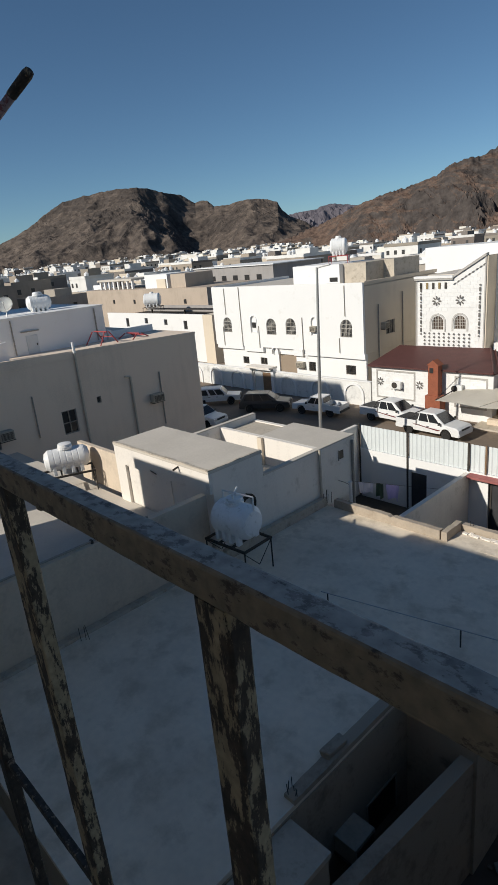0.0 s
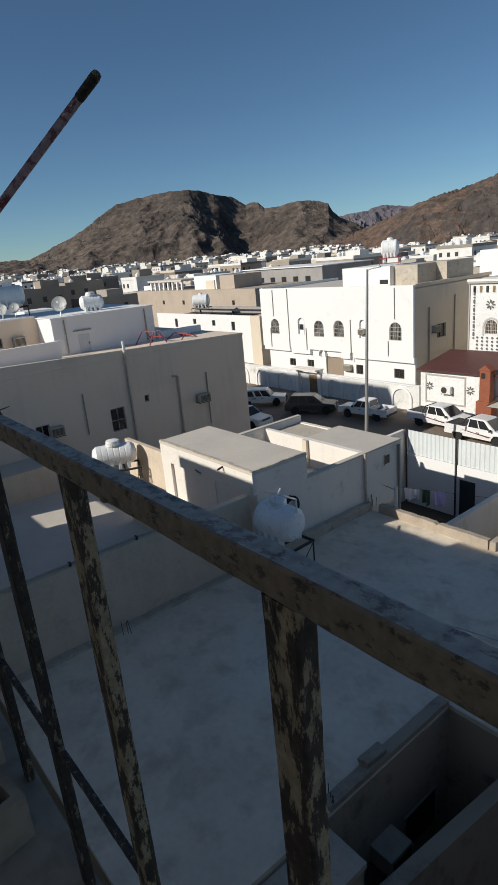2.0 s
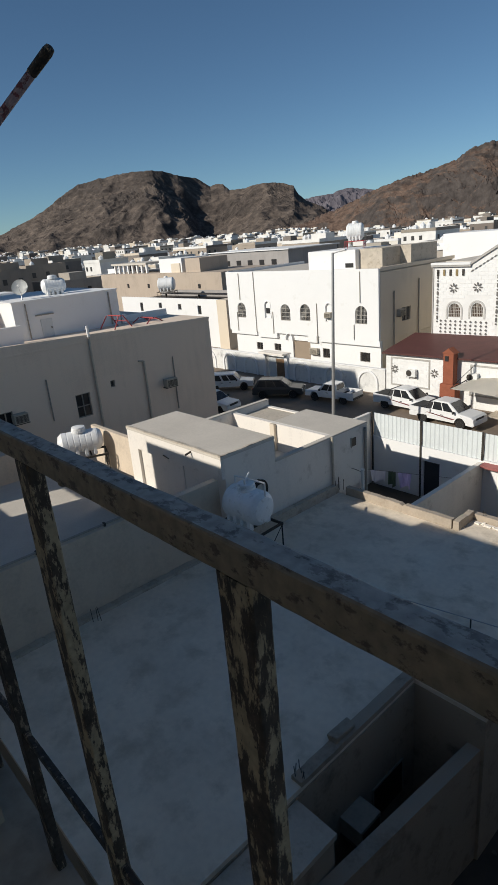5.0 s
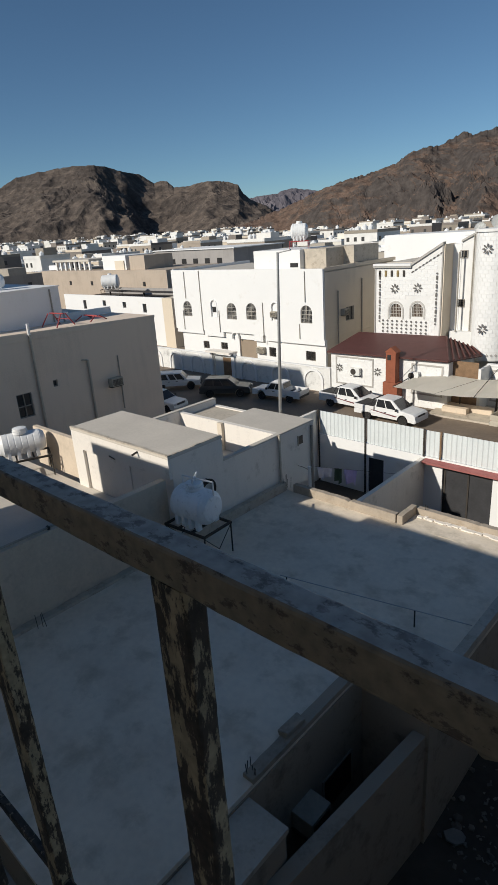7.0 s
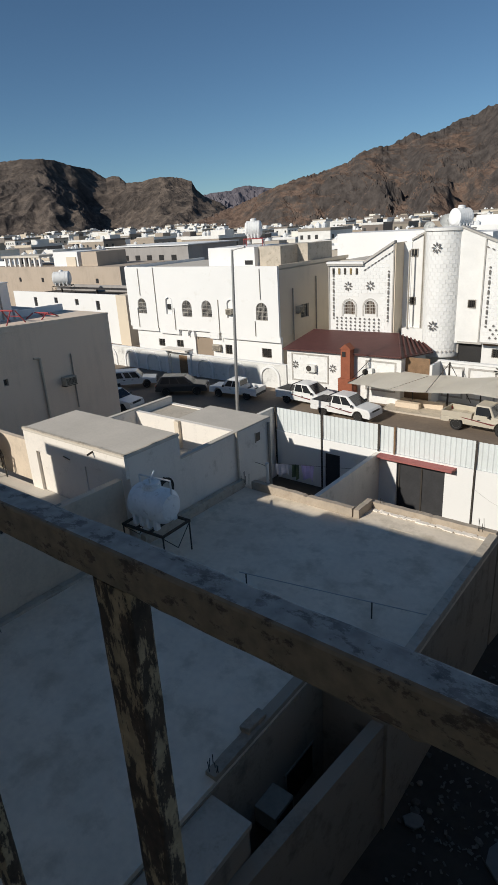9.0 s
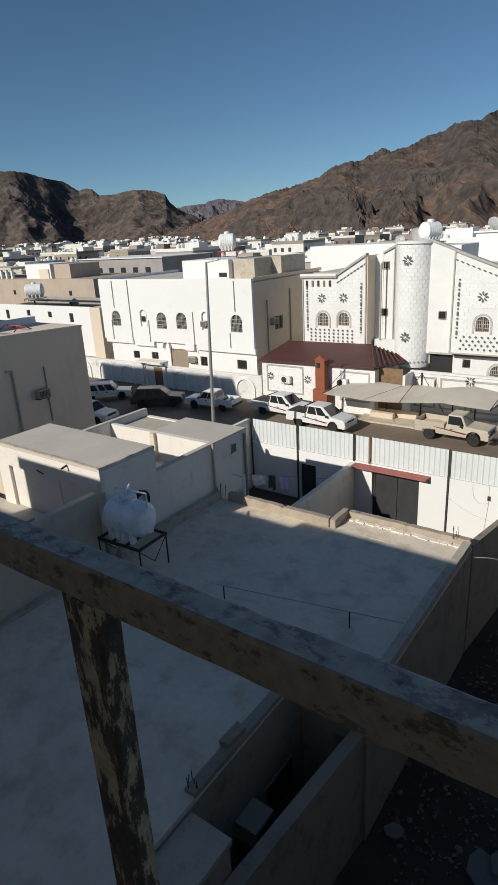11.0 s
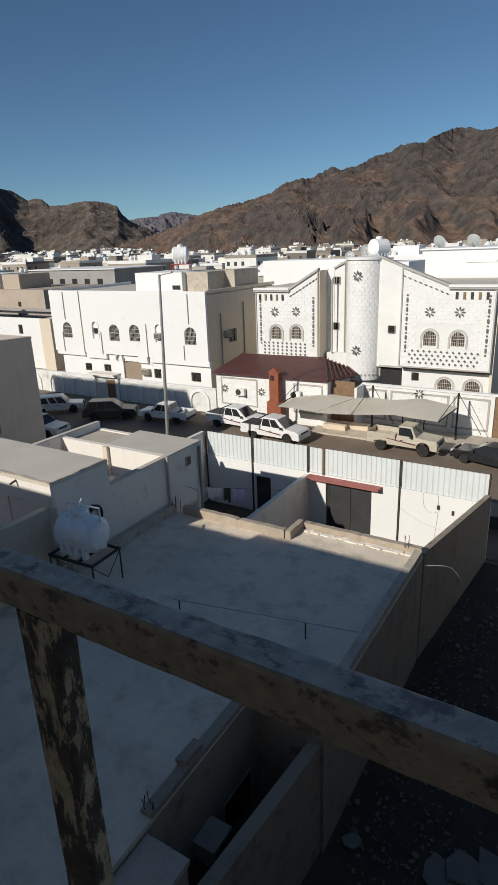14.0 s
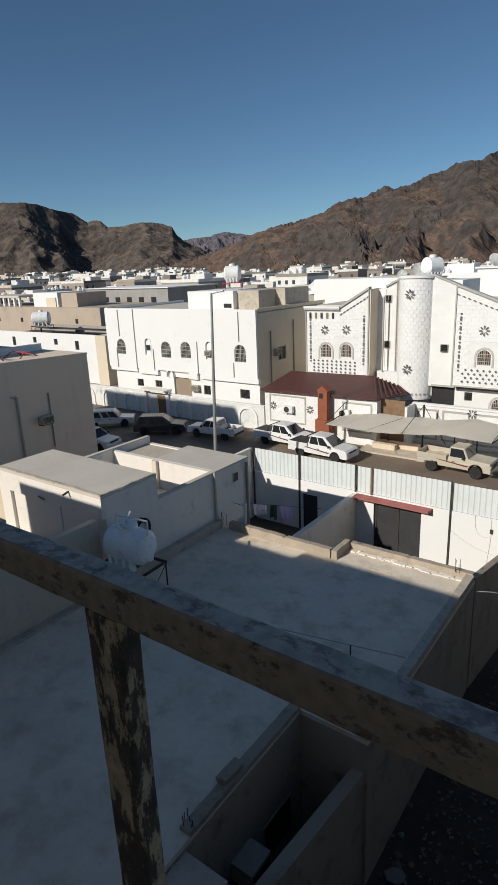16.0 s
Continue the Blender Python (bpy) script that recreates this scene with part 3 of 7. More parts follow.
# window with a boxed unit in the alley wall
e = new("window")
e.parent = house
e.matrix_world = pose(-5.84, 8.33, 1.25, 0, 0, 90)
part("pane", boxm(-0.55, 0.55, -0.012, 0.0, 0, 0.95), M_GLASS, e)
part("window_frame", band(bmesh.new(), [(-0.6, -0.05), (-0.6, 1.0), (0.6, 1.0), (0.6, -0.05)], [(-0.55, 0), (-0.55, 0.95), (0.55, 0.95), (0.55, 0)], -0.03, 0.0), M_FRAME, e)
air_conditioner(pose(-5.84, 6.97, 2.02, 0, 0, 90), "dusty boxed air conditioner jutting into the alley", 0.68, 0.46, 0.54)


def reinforcing(x, y, z, n, seed, h=0.45):
    """A tuft of rusty bars left standing out of the concrete."""
    e = thing("reinforcing_bars", "rusty reinforcing bars sticking out of the concrete", "rebar", "tufts of rebar", at=pose(x, y, z))
    r = random.Random(seed)
    for k in range(n):
        a, b = r.uniform(-0.16, 0.16), r.uniform(-0.12, 0.12)
        part("bar", cylm((a, b, 0), (a + r.uniform(-0.05, 0.05), b + r.uniform(-0.05, 0.05), h * r.uniform(0.6, 1.1)), 0.009, seg=6), M_IRON, e)
    return e


reinforcing(-6.0, 5.75, ZR, 6, 1, 0.4)
reinforcing(-13.6, 5.5, ZR, 3, 2)
reinforcing(-13.45, 16.15, ZR + 0.2, 5, 3, 0.5)

# thin pipe run over the roof on short stands
pipe = thing("roof_pipe", "thin dark conduit on short stands across the roof", "pipe")
part("conduit", cylm((-9.4, 10.75, 4.72), (-4.3, 11.85, 4.70), 0.014, seg=8), M_POLE, pipe)
part("stand", cylm((-5.65, 11.56, ZR), (-5.65, 11.56, 4.71), 0.02, seg=8), M_IRON, pipe)
part("stand", cylm((-9.2, 10.8, ZR), (-9.2, 10.8, 4.72), 0.02, seg=8), M_IRON, pipe)

# ---- alley and boundary walls ----
solid("wall_alley", poly(bmesh.new(), [(-5.32, 0.45, -0.2), (-5.02, 0.45, -0.2), (-4.22, 9.39, -0.2), (-4.52, 9.39, -0.2)], (0, 0, 3.5)), M_DIRTYWALL, "grimy plastered boundary wall of the alley", "wall")
lot_wall = bmesh.new()
near, far = [lot_wall.verts.new(p) for p in ((-4.36, 17.43, -0.2), (-4.14, 17.43, -0.2), (-4.14, 17.43, 4.2), (-4.36, 17.43, 4.2))], [lot_wall.verts.new(p) for p in ((-3.56, 25.38, -0.2), (-3.34, 25.38, -0.2), (-3.34, 25.38, 3.3), (-3.56, 25.38, 3.3))]
for k in range(4):
    j = (k + 1) % 4
    lot_wall.faces.new((near[k], near[j], far[j], far[k]))
lot_wall.faces.new(near)
lot_wall.faces.new(far[::-1])
bmesh.ops.recalc_face_normals(lot_wall, faces=lot_wall.faces)
solid("wall_lot", lot_wall, M_DIRTYWALL, "grimy plastered boundary wall beside the dirt lot, its top sloping", "wall")

# ---- terrace beside the roof ----
solid("wall_terrace", boxm(-14.2, -13.95, -0.5, 10.6, 0, 6.6), M_CREAM, "plastered side wall of the raised terrace", "wall")
solid("terrace", boxm(-29.98, -14.22, -3, 10.75, 0, 5.0), M_BOXROOF, "raised flat screed terrace", "terrace")
tp = thing("terrace_pipe", "dark water pipe clipped along the wall's top", "pipe")
part("conduit", cylm((-14.08, -0.4, 6.66), (-14.08, 8.4, 6.66), 0.035, seg=8), M_PIPED, tp)
for y in (0.5, 2.5, 4.5, 6.5, 8.0):
    part("clip", boxm(-14.14, -14.02, y - 0.03, y + 0.03, 6.6, 6.7), M_IRON, tp)
solid("wall_parapet", boxm(-18.6, -14.2, 8.6, 8.8, 5.0, 6.0), M_CREAM, "low plastered parapet across the terrace", "wall")
solid("wall_terrace_low", boxm(-24.2, -24.0, -2.9, 7.9, 5.0, 6.25), M_CREAM, "plain plastered low wall across the terrace", "wall")
solid("wall_beige", boxm(-23.3, -19.77, 11.0, 11.2, 5.0, 6.7), M_CREAM, "stained beige terrace wall with peeling render", "wall")

# ---- white rooftop house ----
rh = thing("rooftop_house", "white rendered rooftop house with a flat roof and open yard", "house")
BX0, BX1 = -19.55, -13.8
part("wall", boxm(BX0, BX1, 10.8, 13.1, 4.0, 7.3), M_WHITEBOX, rh)
part("roof", boxm(BX0 - 0.02, BX1 + 0.02, 10.66, 13.12, 7.3, 7.4, bevel=0.02), M_BOXROOF, rh, "flat beige screed roof with a worn edge")
part("roof_kerb", kerb(BX0, 10.72, BX1, 10.72, 0.12, 7.39, 0.05, 21.0, M_KERB, rough=0.025), M_KERB, rh)
part("roof_kerb", kerb(BX1 - 0.05, 10.7, BX1 - 0.05, 13.1, 0.1, 7.39, 0.04, 22.0, M_KERB, rough=0.02), M_KERB, rh)
# Raised band and pier trace the edge of the shade cast on this front.
part("wall", boxm(BX0, BX1 - 0.01, 10.68, 10.8, 6.6, 7.298), M_WHITEBOX, rh)
part("wall", boxm(BX0, BX0 + 0.65, 10.68, 10.8, 4.9, 6.6), M_WHITEBOX, rh)
part("wall", boxm(BX1 - 0.2, BX1, 13.1, 18.4, 4.0, 6.44), M_WHITEBOX, rh)
part("coping", boxm(BX1 - 0.21, BX1 + 0.01, 13.12, 18.4, 6.44, 6.505, bevel=0.012), M_BOXROOF, rh)
part("coping", boxm(BX0 - 0.21, BX0 + 0.008, 13.12, 18.4, 6.55, 6.6, bevel=0.012), M_BOXROOF, rh)
part("wall", boxm(BX0 - 0.2, BX0, 13.1, 18.4, 4.0, 6.55), M_WHITEBOX, rh)
part("wall", boxm(BX0, BX1 - 0.2, 16.1, 16.3, 4.0, 6.5), M_WHITEBOX, rh)
part("wall", boxm(BX0, BX1 - 0.2, 18.2, 18.4, 4.0, 6.295), M_WHITEBOX, rh)
part("floor", boxm(BX0, BX1 - 0.2, 13.1, 16.1, 4.0, 5.3), M_BOXROOF, rh)
part("roof", boxm(-17.1, BX1 - 0.19, 16.31, 18.38, 6.3, 6.5, bevel=0.02), M_BOXROOF, rh, "flat beige screed roof")
# Darker slab stands in for the shade on this half of the roof.
part("roof", boxm(BX0 + 0.01, -17.11, 16.31, 18.19, 6.1, 6.25), M_KERB, rh, "lower screed roof, shade put into its darker grey")
part("pier", boxm(-17.0, -16.75, 15.95, 16.09, 5.3, 6.5), M_TANSIDE, rh)
part("door_panel", boxm(-17.0, -16.1, 10.76, 10.81, 5.0, 6.6), M_WHITEBOX, rh, "white painted flush steel door")
pn = new("window")
pn.parent = rh
part("pane", boxm(BX1, BX1 + 0.012, 17.35, 17.65, 5.7, 6.05), M_DARK, pn)
part("window_frame", boxm(BX1, BX1 + 0.03, 17.31, 17.35, 5.66, 6.09), M_FRAME, pn)
part("downpipe", cylm((BX1 + 0.07, 16.1, 4.3), (BX1 + 0.07, 16.1, 6.5), 0.05), M_PIPE, rh)
part("downpipe", cylm((BX1 + 0.05, 18.2, 0.5), (BX1 + 0.05, 18.2, 6.3), 0.06), M_PIPED, rh)
part("spout", cylm((-15.4, 10.68, 7.25), (-15.4, 10.45, 7.2), 0.035), M_IRON, rh)
part("spout", cylm((-17.1, 10.64, 6.75), (-16.7, 10.6, 6.72), 0.02), M_IRON, rh)

# ---- tan house beside the terrace ----
def pipe_run(parent, p, q, r=0.06, mat=None, label=""):
    return part("downpipe", cylm(p, q, r, seg=8), mat or M_PIPE, parent, label)


th = thing("tan_house", "two-storey tan rendered house with drainpipes and small windows", "house")
part("wall", boxm(-42, -30.3, 2, 23.2, 0, 9.2), M_TAN, th)
holes = [(9.3, 10.05, 5.35, 6.5), (13.58, 14.47, 5.12, 6.47), (15.85, 16.14, 6.4, 6.8)]
facade(th, 2, 23.5, 0, 9.2, pose(-30, 0, 0, 0, 0, 90), holes, M_TAN, 0.28)
part("wall", boxm(-42, -30.3, 23.2, 23.5, 0, 9.2), M_TAN, th)
part("roof_edge", boxm(-42, -29.97, 2, 23.53, 9.2, 9.32, bevel=0.02), M_TAN, th)
for a, b, z0, z1 in holes:
    window(th, pose(-30, (a + b) / 2, z0, 0, 0, 90), b - a, z1 - z0, pane=M_DARK if b - a < 0.4 else None)
pipe_run(th, (-29.92, 14.95, 3.5), (-29.92, 14.95, 10.05), 0.07)
part("pipe_cap", cylm((-29.92, 14.95, 9.5), (-29.92, 14.95, 10.1), 0.085, seg=8), M_PIPEW, th)
pipe_run(th, (-29.92, 18.22, 3.5), (-29.92, 18.22, 7.5), 0.07)
pipe_run(th, (-29.95, 12.12, 5.4), (-29.95, 12.12, 7.7), 0.04, M_PIPED)
pipe_run(th, (-29.95, 20.32, 4.0), (-29.95, 20.32, 7.35), 0.04, M_PIPED)
part("pipe_elbow", cylm((-29.95, 18.2, 7.5), (-29.95, 17.85, 7.55), 0.06, seg=8), M_PIPE, th)
air_conditioner(pose(-30, 19.82, 5.6, 0, 0, 90), "aged boxed air conditioner on the tan wall", 0.8, 0.5, 0.45)
air_conditioner(pose(-30, 10.3, 5.83, 0, 0, 90), "aged boxed air conditioner on the tan wall", 0.75, 0.5, 0.45)

# upper white storey set back on the tan house
up = thing("white_storey", "pale blue-white rendered upper storey with a steel door", "house")
bm = bmesh.new()
lo = [bm.verts.new((x, y, 9.31)) for x in (-30.2, -29.98) for y in (2, 23.5)]
hi = [bm.verts.new((x, y, 10.06 - 0.034 * (y - 2))) for x in (-30.2, -29.98) for y in (2, 23.5)]
for k, j in ((0, 1), (1, 3), (3, 2), (2, 0)):
    bm.faces.new((lo[k], lo[j], hi[j], hi[k]))
bm.faces.new((hi[0], hi[1], hi[3], hi[2]))
bmesh.ops.recalc_face_normals(bm, faces=bm.faces)
part("parapet", bm, M_TAN, th)
part("wall", boxm(-41.5, -34, 12.65, 19.45, 9.32, 11.5), M_WHITE, up)
part("roof_edge", boxm(-41.6, -33.95, 12.6, 19.5, 11.5, 11.56), M_WHITE, up)
part("wall", boxm(-41.5, -36.4, 4, 12.64, 9.32, 11.6), M_TAN, up)
part("roof_edge", boxm(-41.6, -36.35, 4, 12.59, 11.6, 11.68), M_WHITE, up)
dr = part("door", boxm(-34.02, -33.96, 14.15, 14.85, 9.32, 10.4), M_DOOR, up, "pale grey steel door")
part("handle", boxm(-33.96, -33.93, 14.72, 14.78, 9.8, 9.92), M_IRON, dr)
part("lintel", boxm(-34.0, -33.88, 13.9, 15.0, 10.62, 10.68), M_PIPED, up)
pipe_run(up, (-33.95, 18.8, 9.4), (-33.95, 18.8, 11.4), 0.05, M_PIPED)
pipe_run(up, (-33.95, 13.4, 9.4), (-33.95, 13.4, 11.4), 0.04, M_PIPED)
air_conditioner(pose(-36.4, 11.35, 10.05, 0, 0, 90), "aged boxed air conditioner on the upper tan wall", 0.7, 0.55, 0.4)
window(up, pose(-36.4, 9.85, 10.08, 0, 0, 90) @ pose(0, -0.16, 0), 1.1, 0.58)
window(up, pose(-36.4, 8.2, 10.08, 0, 0, 90) @ pose(0, -0.16, 0), 1.1, 0.58)
solid("wall_roof_front", boxm(-33.4, -33.15, 4.0, 12.62, 9.32, 10.33), M_WHITE, "low white roof parapet", "wall")
solid("wall_roof_side", boxm(-41, -34.0, 19.6, 19.85, 9.32, 9.9), M_WHITE, "low white roof parapet", "wall")
solid("wall_roof_rear", boxm(-34.6, -34.35, 19.85, 23.3, 9.32, 9.75), M_WHITE, "low white roof parapet", "wall")


def swing_frame(m, label, h=0.75):
    e = thing("swing_frame", label, "swing", "red frames on the roof", at=m)
    for x in (-0.7, 0.7):
        for s in (-0.45, 0.45):
            part("leg", cylm((x, s * 1.5, 0), (x * 0.85, s * 0.35, h), 0.035, seg=8), M_REDMETAL, e)
    part("beam", cylm((-0.62, 0, h), (0.62, 0, h), 0.04, seg=8), M_REDMETAL, e)
    part("crossbar", cylm((-0.66, 0.42, h / 2), (0.66, 0.42, h / 2), 0.025, seg=8), M_REDMETAL, e)
    return e


M_REDMETAL = material("red_painted_tube", (0.36, 0.05, 0.05), rough=0.5, var=0.15, scale=5)
swing_frame(pose(-32.6, 18.25, 9.32, 0, 0, 8), "red tubular steel swing frame on the roof")
swing_frame(pose(-32.6, 20.55, 9.32, 0, 0, 8), "low red tubular steel frame beside the parapet", 0.3)

# ---- white house across the street ----
# Brown-tan render darkened to carry the shade of the entrance recess.
M_GATESHADE = material("shaded_entrance_render", (0.30, 0.235, 0.175), var=0.12, scale=0.6)
wh = thing("white_house", "white rendered two-storey house with barred arched windows", "house")
part("wall", boxm(-52.2, -31.75, 44.28, 57, 3.9, 10.0), M_WHITE, wh)
part("wall", boxm(-51.5, -31.9, 44.55, 57, -0.2, 3.9), M_WHITE, wh)
WB = [(-49.98, 5.4, 1.35, 1.65), (-43.16, 5.35, 1.38, 1.68), (-40.4, 5.45, 1.36, 1.65), (-33.45, 5.45, 1.35, 1.65)]
NICHE = [(-45.78, 5.5, 0.85, 1.75), (-37.28, 5.5, 0.8, 1.75)]
holes = [(x - w / 2, x + w / 2, z, z + h) for x, z, w, h in WB + NICHE]
facade(wh, -52.2, -31.5, 3.95, 10.3, pose(0, 44, 0), holes, M_WHITE, 0.27)
for x, z, w, h in WB:
    window(wh, pose(x, 44, z), w, h, arched=True, bars="w")
for x, z, w, h in NICHE:
    nb = new("niche")
    nb.parent = wh
    nb.matrix_world = pose(x, 44, z)
    line = arch_points(w, h, w / 2)
    part("spandrel", band(bmesh.new(), [(p[0], h) for p in line[1:-1]], line[1:-1], 0.0, 0.2), M_WHITE, nb)
    part("back_panel", boxm(-w / 2, w / 2, 0.14, 0.2, 0, h), M_WHITE, nb)
    o, i = arch_points(w + 0.2, h + 0.1, (w + 0.2) / 2), arch_points(w, h, w / 2)
    part("surround", band(bmesh.new(), o, i, -0.05, 0.0), M_WHITE, nb)
air_conditioner(pose(-37.28, 44.15, 5.9), "boxed air conditioner in an arched niche", 0.7, 0.5, 0.5, M_ACBODY)
part("vent_opening", boxm(-46.05, -45.5, 44.05, 44.13, 6.0, 6.55), M_DARK, wh, "small dark opening in a niche")
# side wall towards the lane
facade(wh, 44.3, 57, 3.9, 10.0, pose(-31.5, 0, 0, 0, 0, 90), [(46.9, 49.1, 5.2, 6.5), (54.6, 55.3, 5.6, 6.6)], M_TANSIDE, 0.24)
window(wh, pose(-31.5, 48.3, 5.2, 0, 0, 90), 1.3, 1.3)
part("wall", boxm(-31.72, -31.5, 46.9, 47.65, 5.2, 6.5), M_TANSIDE, wh)
window(wh, pose(-31.5, 54.95, 5.6, 0, 0, 90), 0.7, 1.0)
air_conditioner(pose(-31.5, 47.2, 5.85, 0, 0, 90), "boxed air conditioner on the beige side wall", 0.8, 0.6, 0.45)
part("wall", boxm(-31.76, -31.52, 44.6, 57, -0.2, 3.88), M_TANSIDE, wh)
for y, z0, z1 in ((46.3, 3.0, 8.2), (50.4, 3.0, 8.9), (53.2, 3.0, 9.6)):
    pipe_run(wh, (-31.42, y, z0), (-31.42, y, z1), 0.06, M_PIPED)
part("roof", boxm(-52.0, -31.7, 44.2, 56.9, 10.0, 10.12), M_BOXROOF, wh)
for p in ((-52.2, -31.5, 44.0, 44.2), (-52.2, -52.0, 44.2, 57), (-31.7, -31.5, 44.3, 57)):
    part("parapet", boxm(*p, 10.12 if p[3] > 45 else 10.3, 10.42 if p[3] > 45 else 10.36), M_WHITE if p[0] != -31.7 else M_TANSIDE, wh)
for x, z0, z1 in ((-47.66, 3.9, 10.3), (-50.05, 7.35, 10.2), (-38.8, 3.2, 7.2), (-33.5, 7.4, 10.15), (-34.25, 3.95, 5.35), (-50.7, 3.9, 6.0), (-45.0, 3.9, 6.2)):
    pipe_run(wh, (x, 43.93, z0), (x, 43.94, z1), 0.035, M_PIPED)
# ground storey front with its own openings, stepped parapet and arches
low = [(-48.2, -47.25, 1.9, 2.7), (-45.4, -44.4, 2.0, 2.75), (-38.5, -37.6, 1.8, 2.75), (-33.85, -32.7, 1.85, 2.75), (-42.6, -40.15, -0.2, 3.3)]
facade(wh, -51.5, -31.5, -0.2, 3.9, pose(0, 44.3, 0), low, M_WHITE, 0.24)
for a, b, z0, z1 in low[:4]:
    window(wh, pose((a + b) / 2, 44.3, z0), b - a, z1 - z0, bars="d")
part("gate_leaf", boxm(-42.6, -40.15, 44.48, 44.53, -0.2, 3.3), M_GATESHADE, wh, "brown-tan recessed entrance, its shade put into a darker colour")
for a, b, z in ((-52.0, -47.7, 3.45), (-47.5, -44.6, 3.3), (-40.2, -39.0, 3.2), (-38.6, -31.4, 3.35)):
    part("apron", boxm(a, b, 43.997, 44.28, z + 0.1, 3.96), M_WHITE, wh)
for x in (-42.9, -39.7):
    part("arch", band(bmesh.new(), [(x + p[0], 3.3 + p[1]) for p in arch_points(1.0, 0.75, 0.48)], [(x + p[0], 3.3 + p[1]) for p in arch_points(0.84, 0.67, 0.4)], 43.99, 44.28), M_WHITE, wh)
air_conditioner(pose(-39.45, 44.3, 2.1), "boxed air conditioner on the white ground storey", 1.0, 0.6, 0.4)
# penthouse, roof rooms and tank stand
part("wall", boxm(-41.4, -35.5, 46, 52, 10.12, 11.95), M_WHITE, wh)
part("penthouse_window", boxm(-36.7, -35.75, 45.97, 46.0, 10.35, 10.75), M_DARK, wh)
part("wall", boxm(-35.48, -32.9, 46.6, 53, 10.12, 11.95), M_KERB, wh)
part("wall", boxm(-32.9, -31.75, 49.5, 54, 10.12, 12.0), M_KERB, wh)

# compound wall on the street, with blind arches, and a gate under a canopy
M_STREETWALL = material("weathered_white_render", (0.70, 0.69, 0.66), var=0.08, scale=0.5, streak=0.5, stain=(0.40, 0.39, 0.37, 1), stain_amt=0.25)
cw = thing("compound_wall", "white rendered street wall with blind arches and a gate", "wall")
facade(cw, -58, -28.9, -0.2, 2.15, pose(0, 41.2, 0), [(-43.4, -41.0, -0.2, 2.0)], M_STREETWALL, 0.25)
part("coping", boxm(-58, -43.4, 41.15, 41.5, 2.15, 2.24), M_WHITE, cw)
part("coping", boxm(-41.0, -28.9, 41.15, 41.5, 2.15, 2.24), M_WHITE, cw)
for x in (-53.0, -49.5, -46.0, -38.6, -34.6, -30.7):
    o, i = arch_points(2.2, 2.0, 1.0), arch_points(1.8, 1.8, 0.85)
    part("blind_arch", band(bmesh.new(), [(x + p[0], p[1]) for p in o], [(x + p[0], p[1]) for p in i], 41.08, 41.2), M_WHITE, cw)
part("gate_leaf", boxm(-43.35, -42.25, 41.28, 41.33, -0.1, 2.0), M_DOOR, cw, "grey steel gate leaf")
part("gate_leaf", boxm(-42.2, -41.05, 41.28, 41.33, -0.1, 2.0), M_BROWNGATE, cw, "brown steel gate leaf")
part("gate_canopy", boxm(-43.9, -40.4, 40.4, 41.6, 2.5, 2.68, bevel=0.03), M_WHITEBOX, cw, "flat concrete canopy over the gate")
for x in (-43.75, -40.6):
    part("pier", boxm(x - 0.2, x + 0.2, 41.0, 41.5, -0.1, 2.5), M_WHITE, cw)

# ---- stone-clad house ----
fh = thing("stone_house", "white stone-clad house with a round stair tower and grey inlays", "house")
part("wall", boxm(-27.2, -7.2, 48, 60, -0.2, 10.4), M_STONEBED, fh)
part("roof", boxm(-27.3, -7.1, 47.9, 60, 10.4, 10.5), M_BOXROOF, fh)


def stone_front(x0, xs, x1, zlow, zhigh, y, windows, mirror):
    """A projecting wing whose parapet sweeps up on one side."""
    hol = [(wx - ww / 2, wx + ww / 2, wz, wz + wh_) for wx, wz, ww, wh_ in windows]
    facade(fh, x0, x1, 4.4, zlow, pose(0, y, 0), hol, M_STONEBED, 0.25)
    if mirror:
        pts = [(x0, y, zlow), (xs, y, zlow), (x0, y, zhigh)]
    else:
        pts = [(xs, y, zlow), (x1, y, zlow), (x1, y, zhigh)]
    part("gable", poly(bmesh.new(), pts, (0, 0.25, 0)), M_STONEBED, fh)
    for wx, wz, ww, wh_ in windows:
        window(fh, pose(wx, y, wz), ww, wh_, arched=True, bars="w", pane=M_BROWNPANE, trim=M_SURROUND, frame_mat=M_FRAME, wallmat=M_STONEBED)


stone_front(-27.35, -23.95, -21.2, 10.35, 11.95, 46.0, [(-25.3, 6.1, 1.05, 1.15), (-23.3, 6.2, 1.0, 1.12)], False)
part("wall", boxm(-27.35, -21.2, 46.26, 48.0, 4.4, 10.35), M_STONEBED, fh)
part("wall", boxm(-21.2, -21.1, 46.02, 48.0, 4.4, 11.95), M_TANSIDE, fh, "beige rendered flank of the wing")
part("wall", boxm(-21.09, -20.42, 47.55, 48.0, 4.4, 11.9), M_WHITE, fh)
stone_front(-14.1, -10.4, -7.1, 10.65, 12.1, 46.0, [(-11.72, 6.2, 1.0, 1.15), (-9.6, 6.25, 1.0, 1.1)], True)
part("wall", boxm(-14.1, -7.1, 46.26, 48.0, 4.4, 10.65), M_STONEBED, fh)
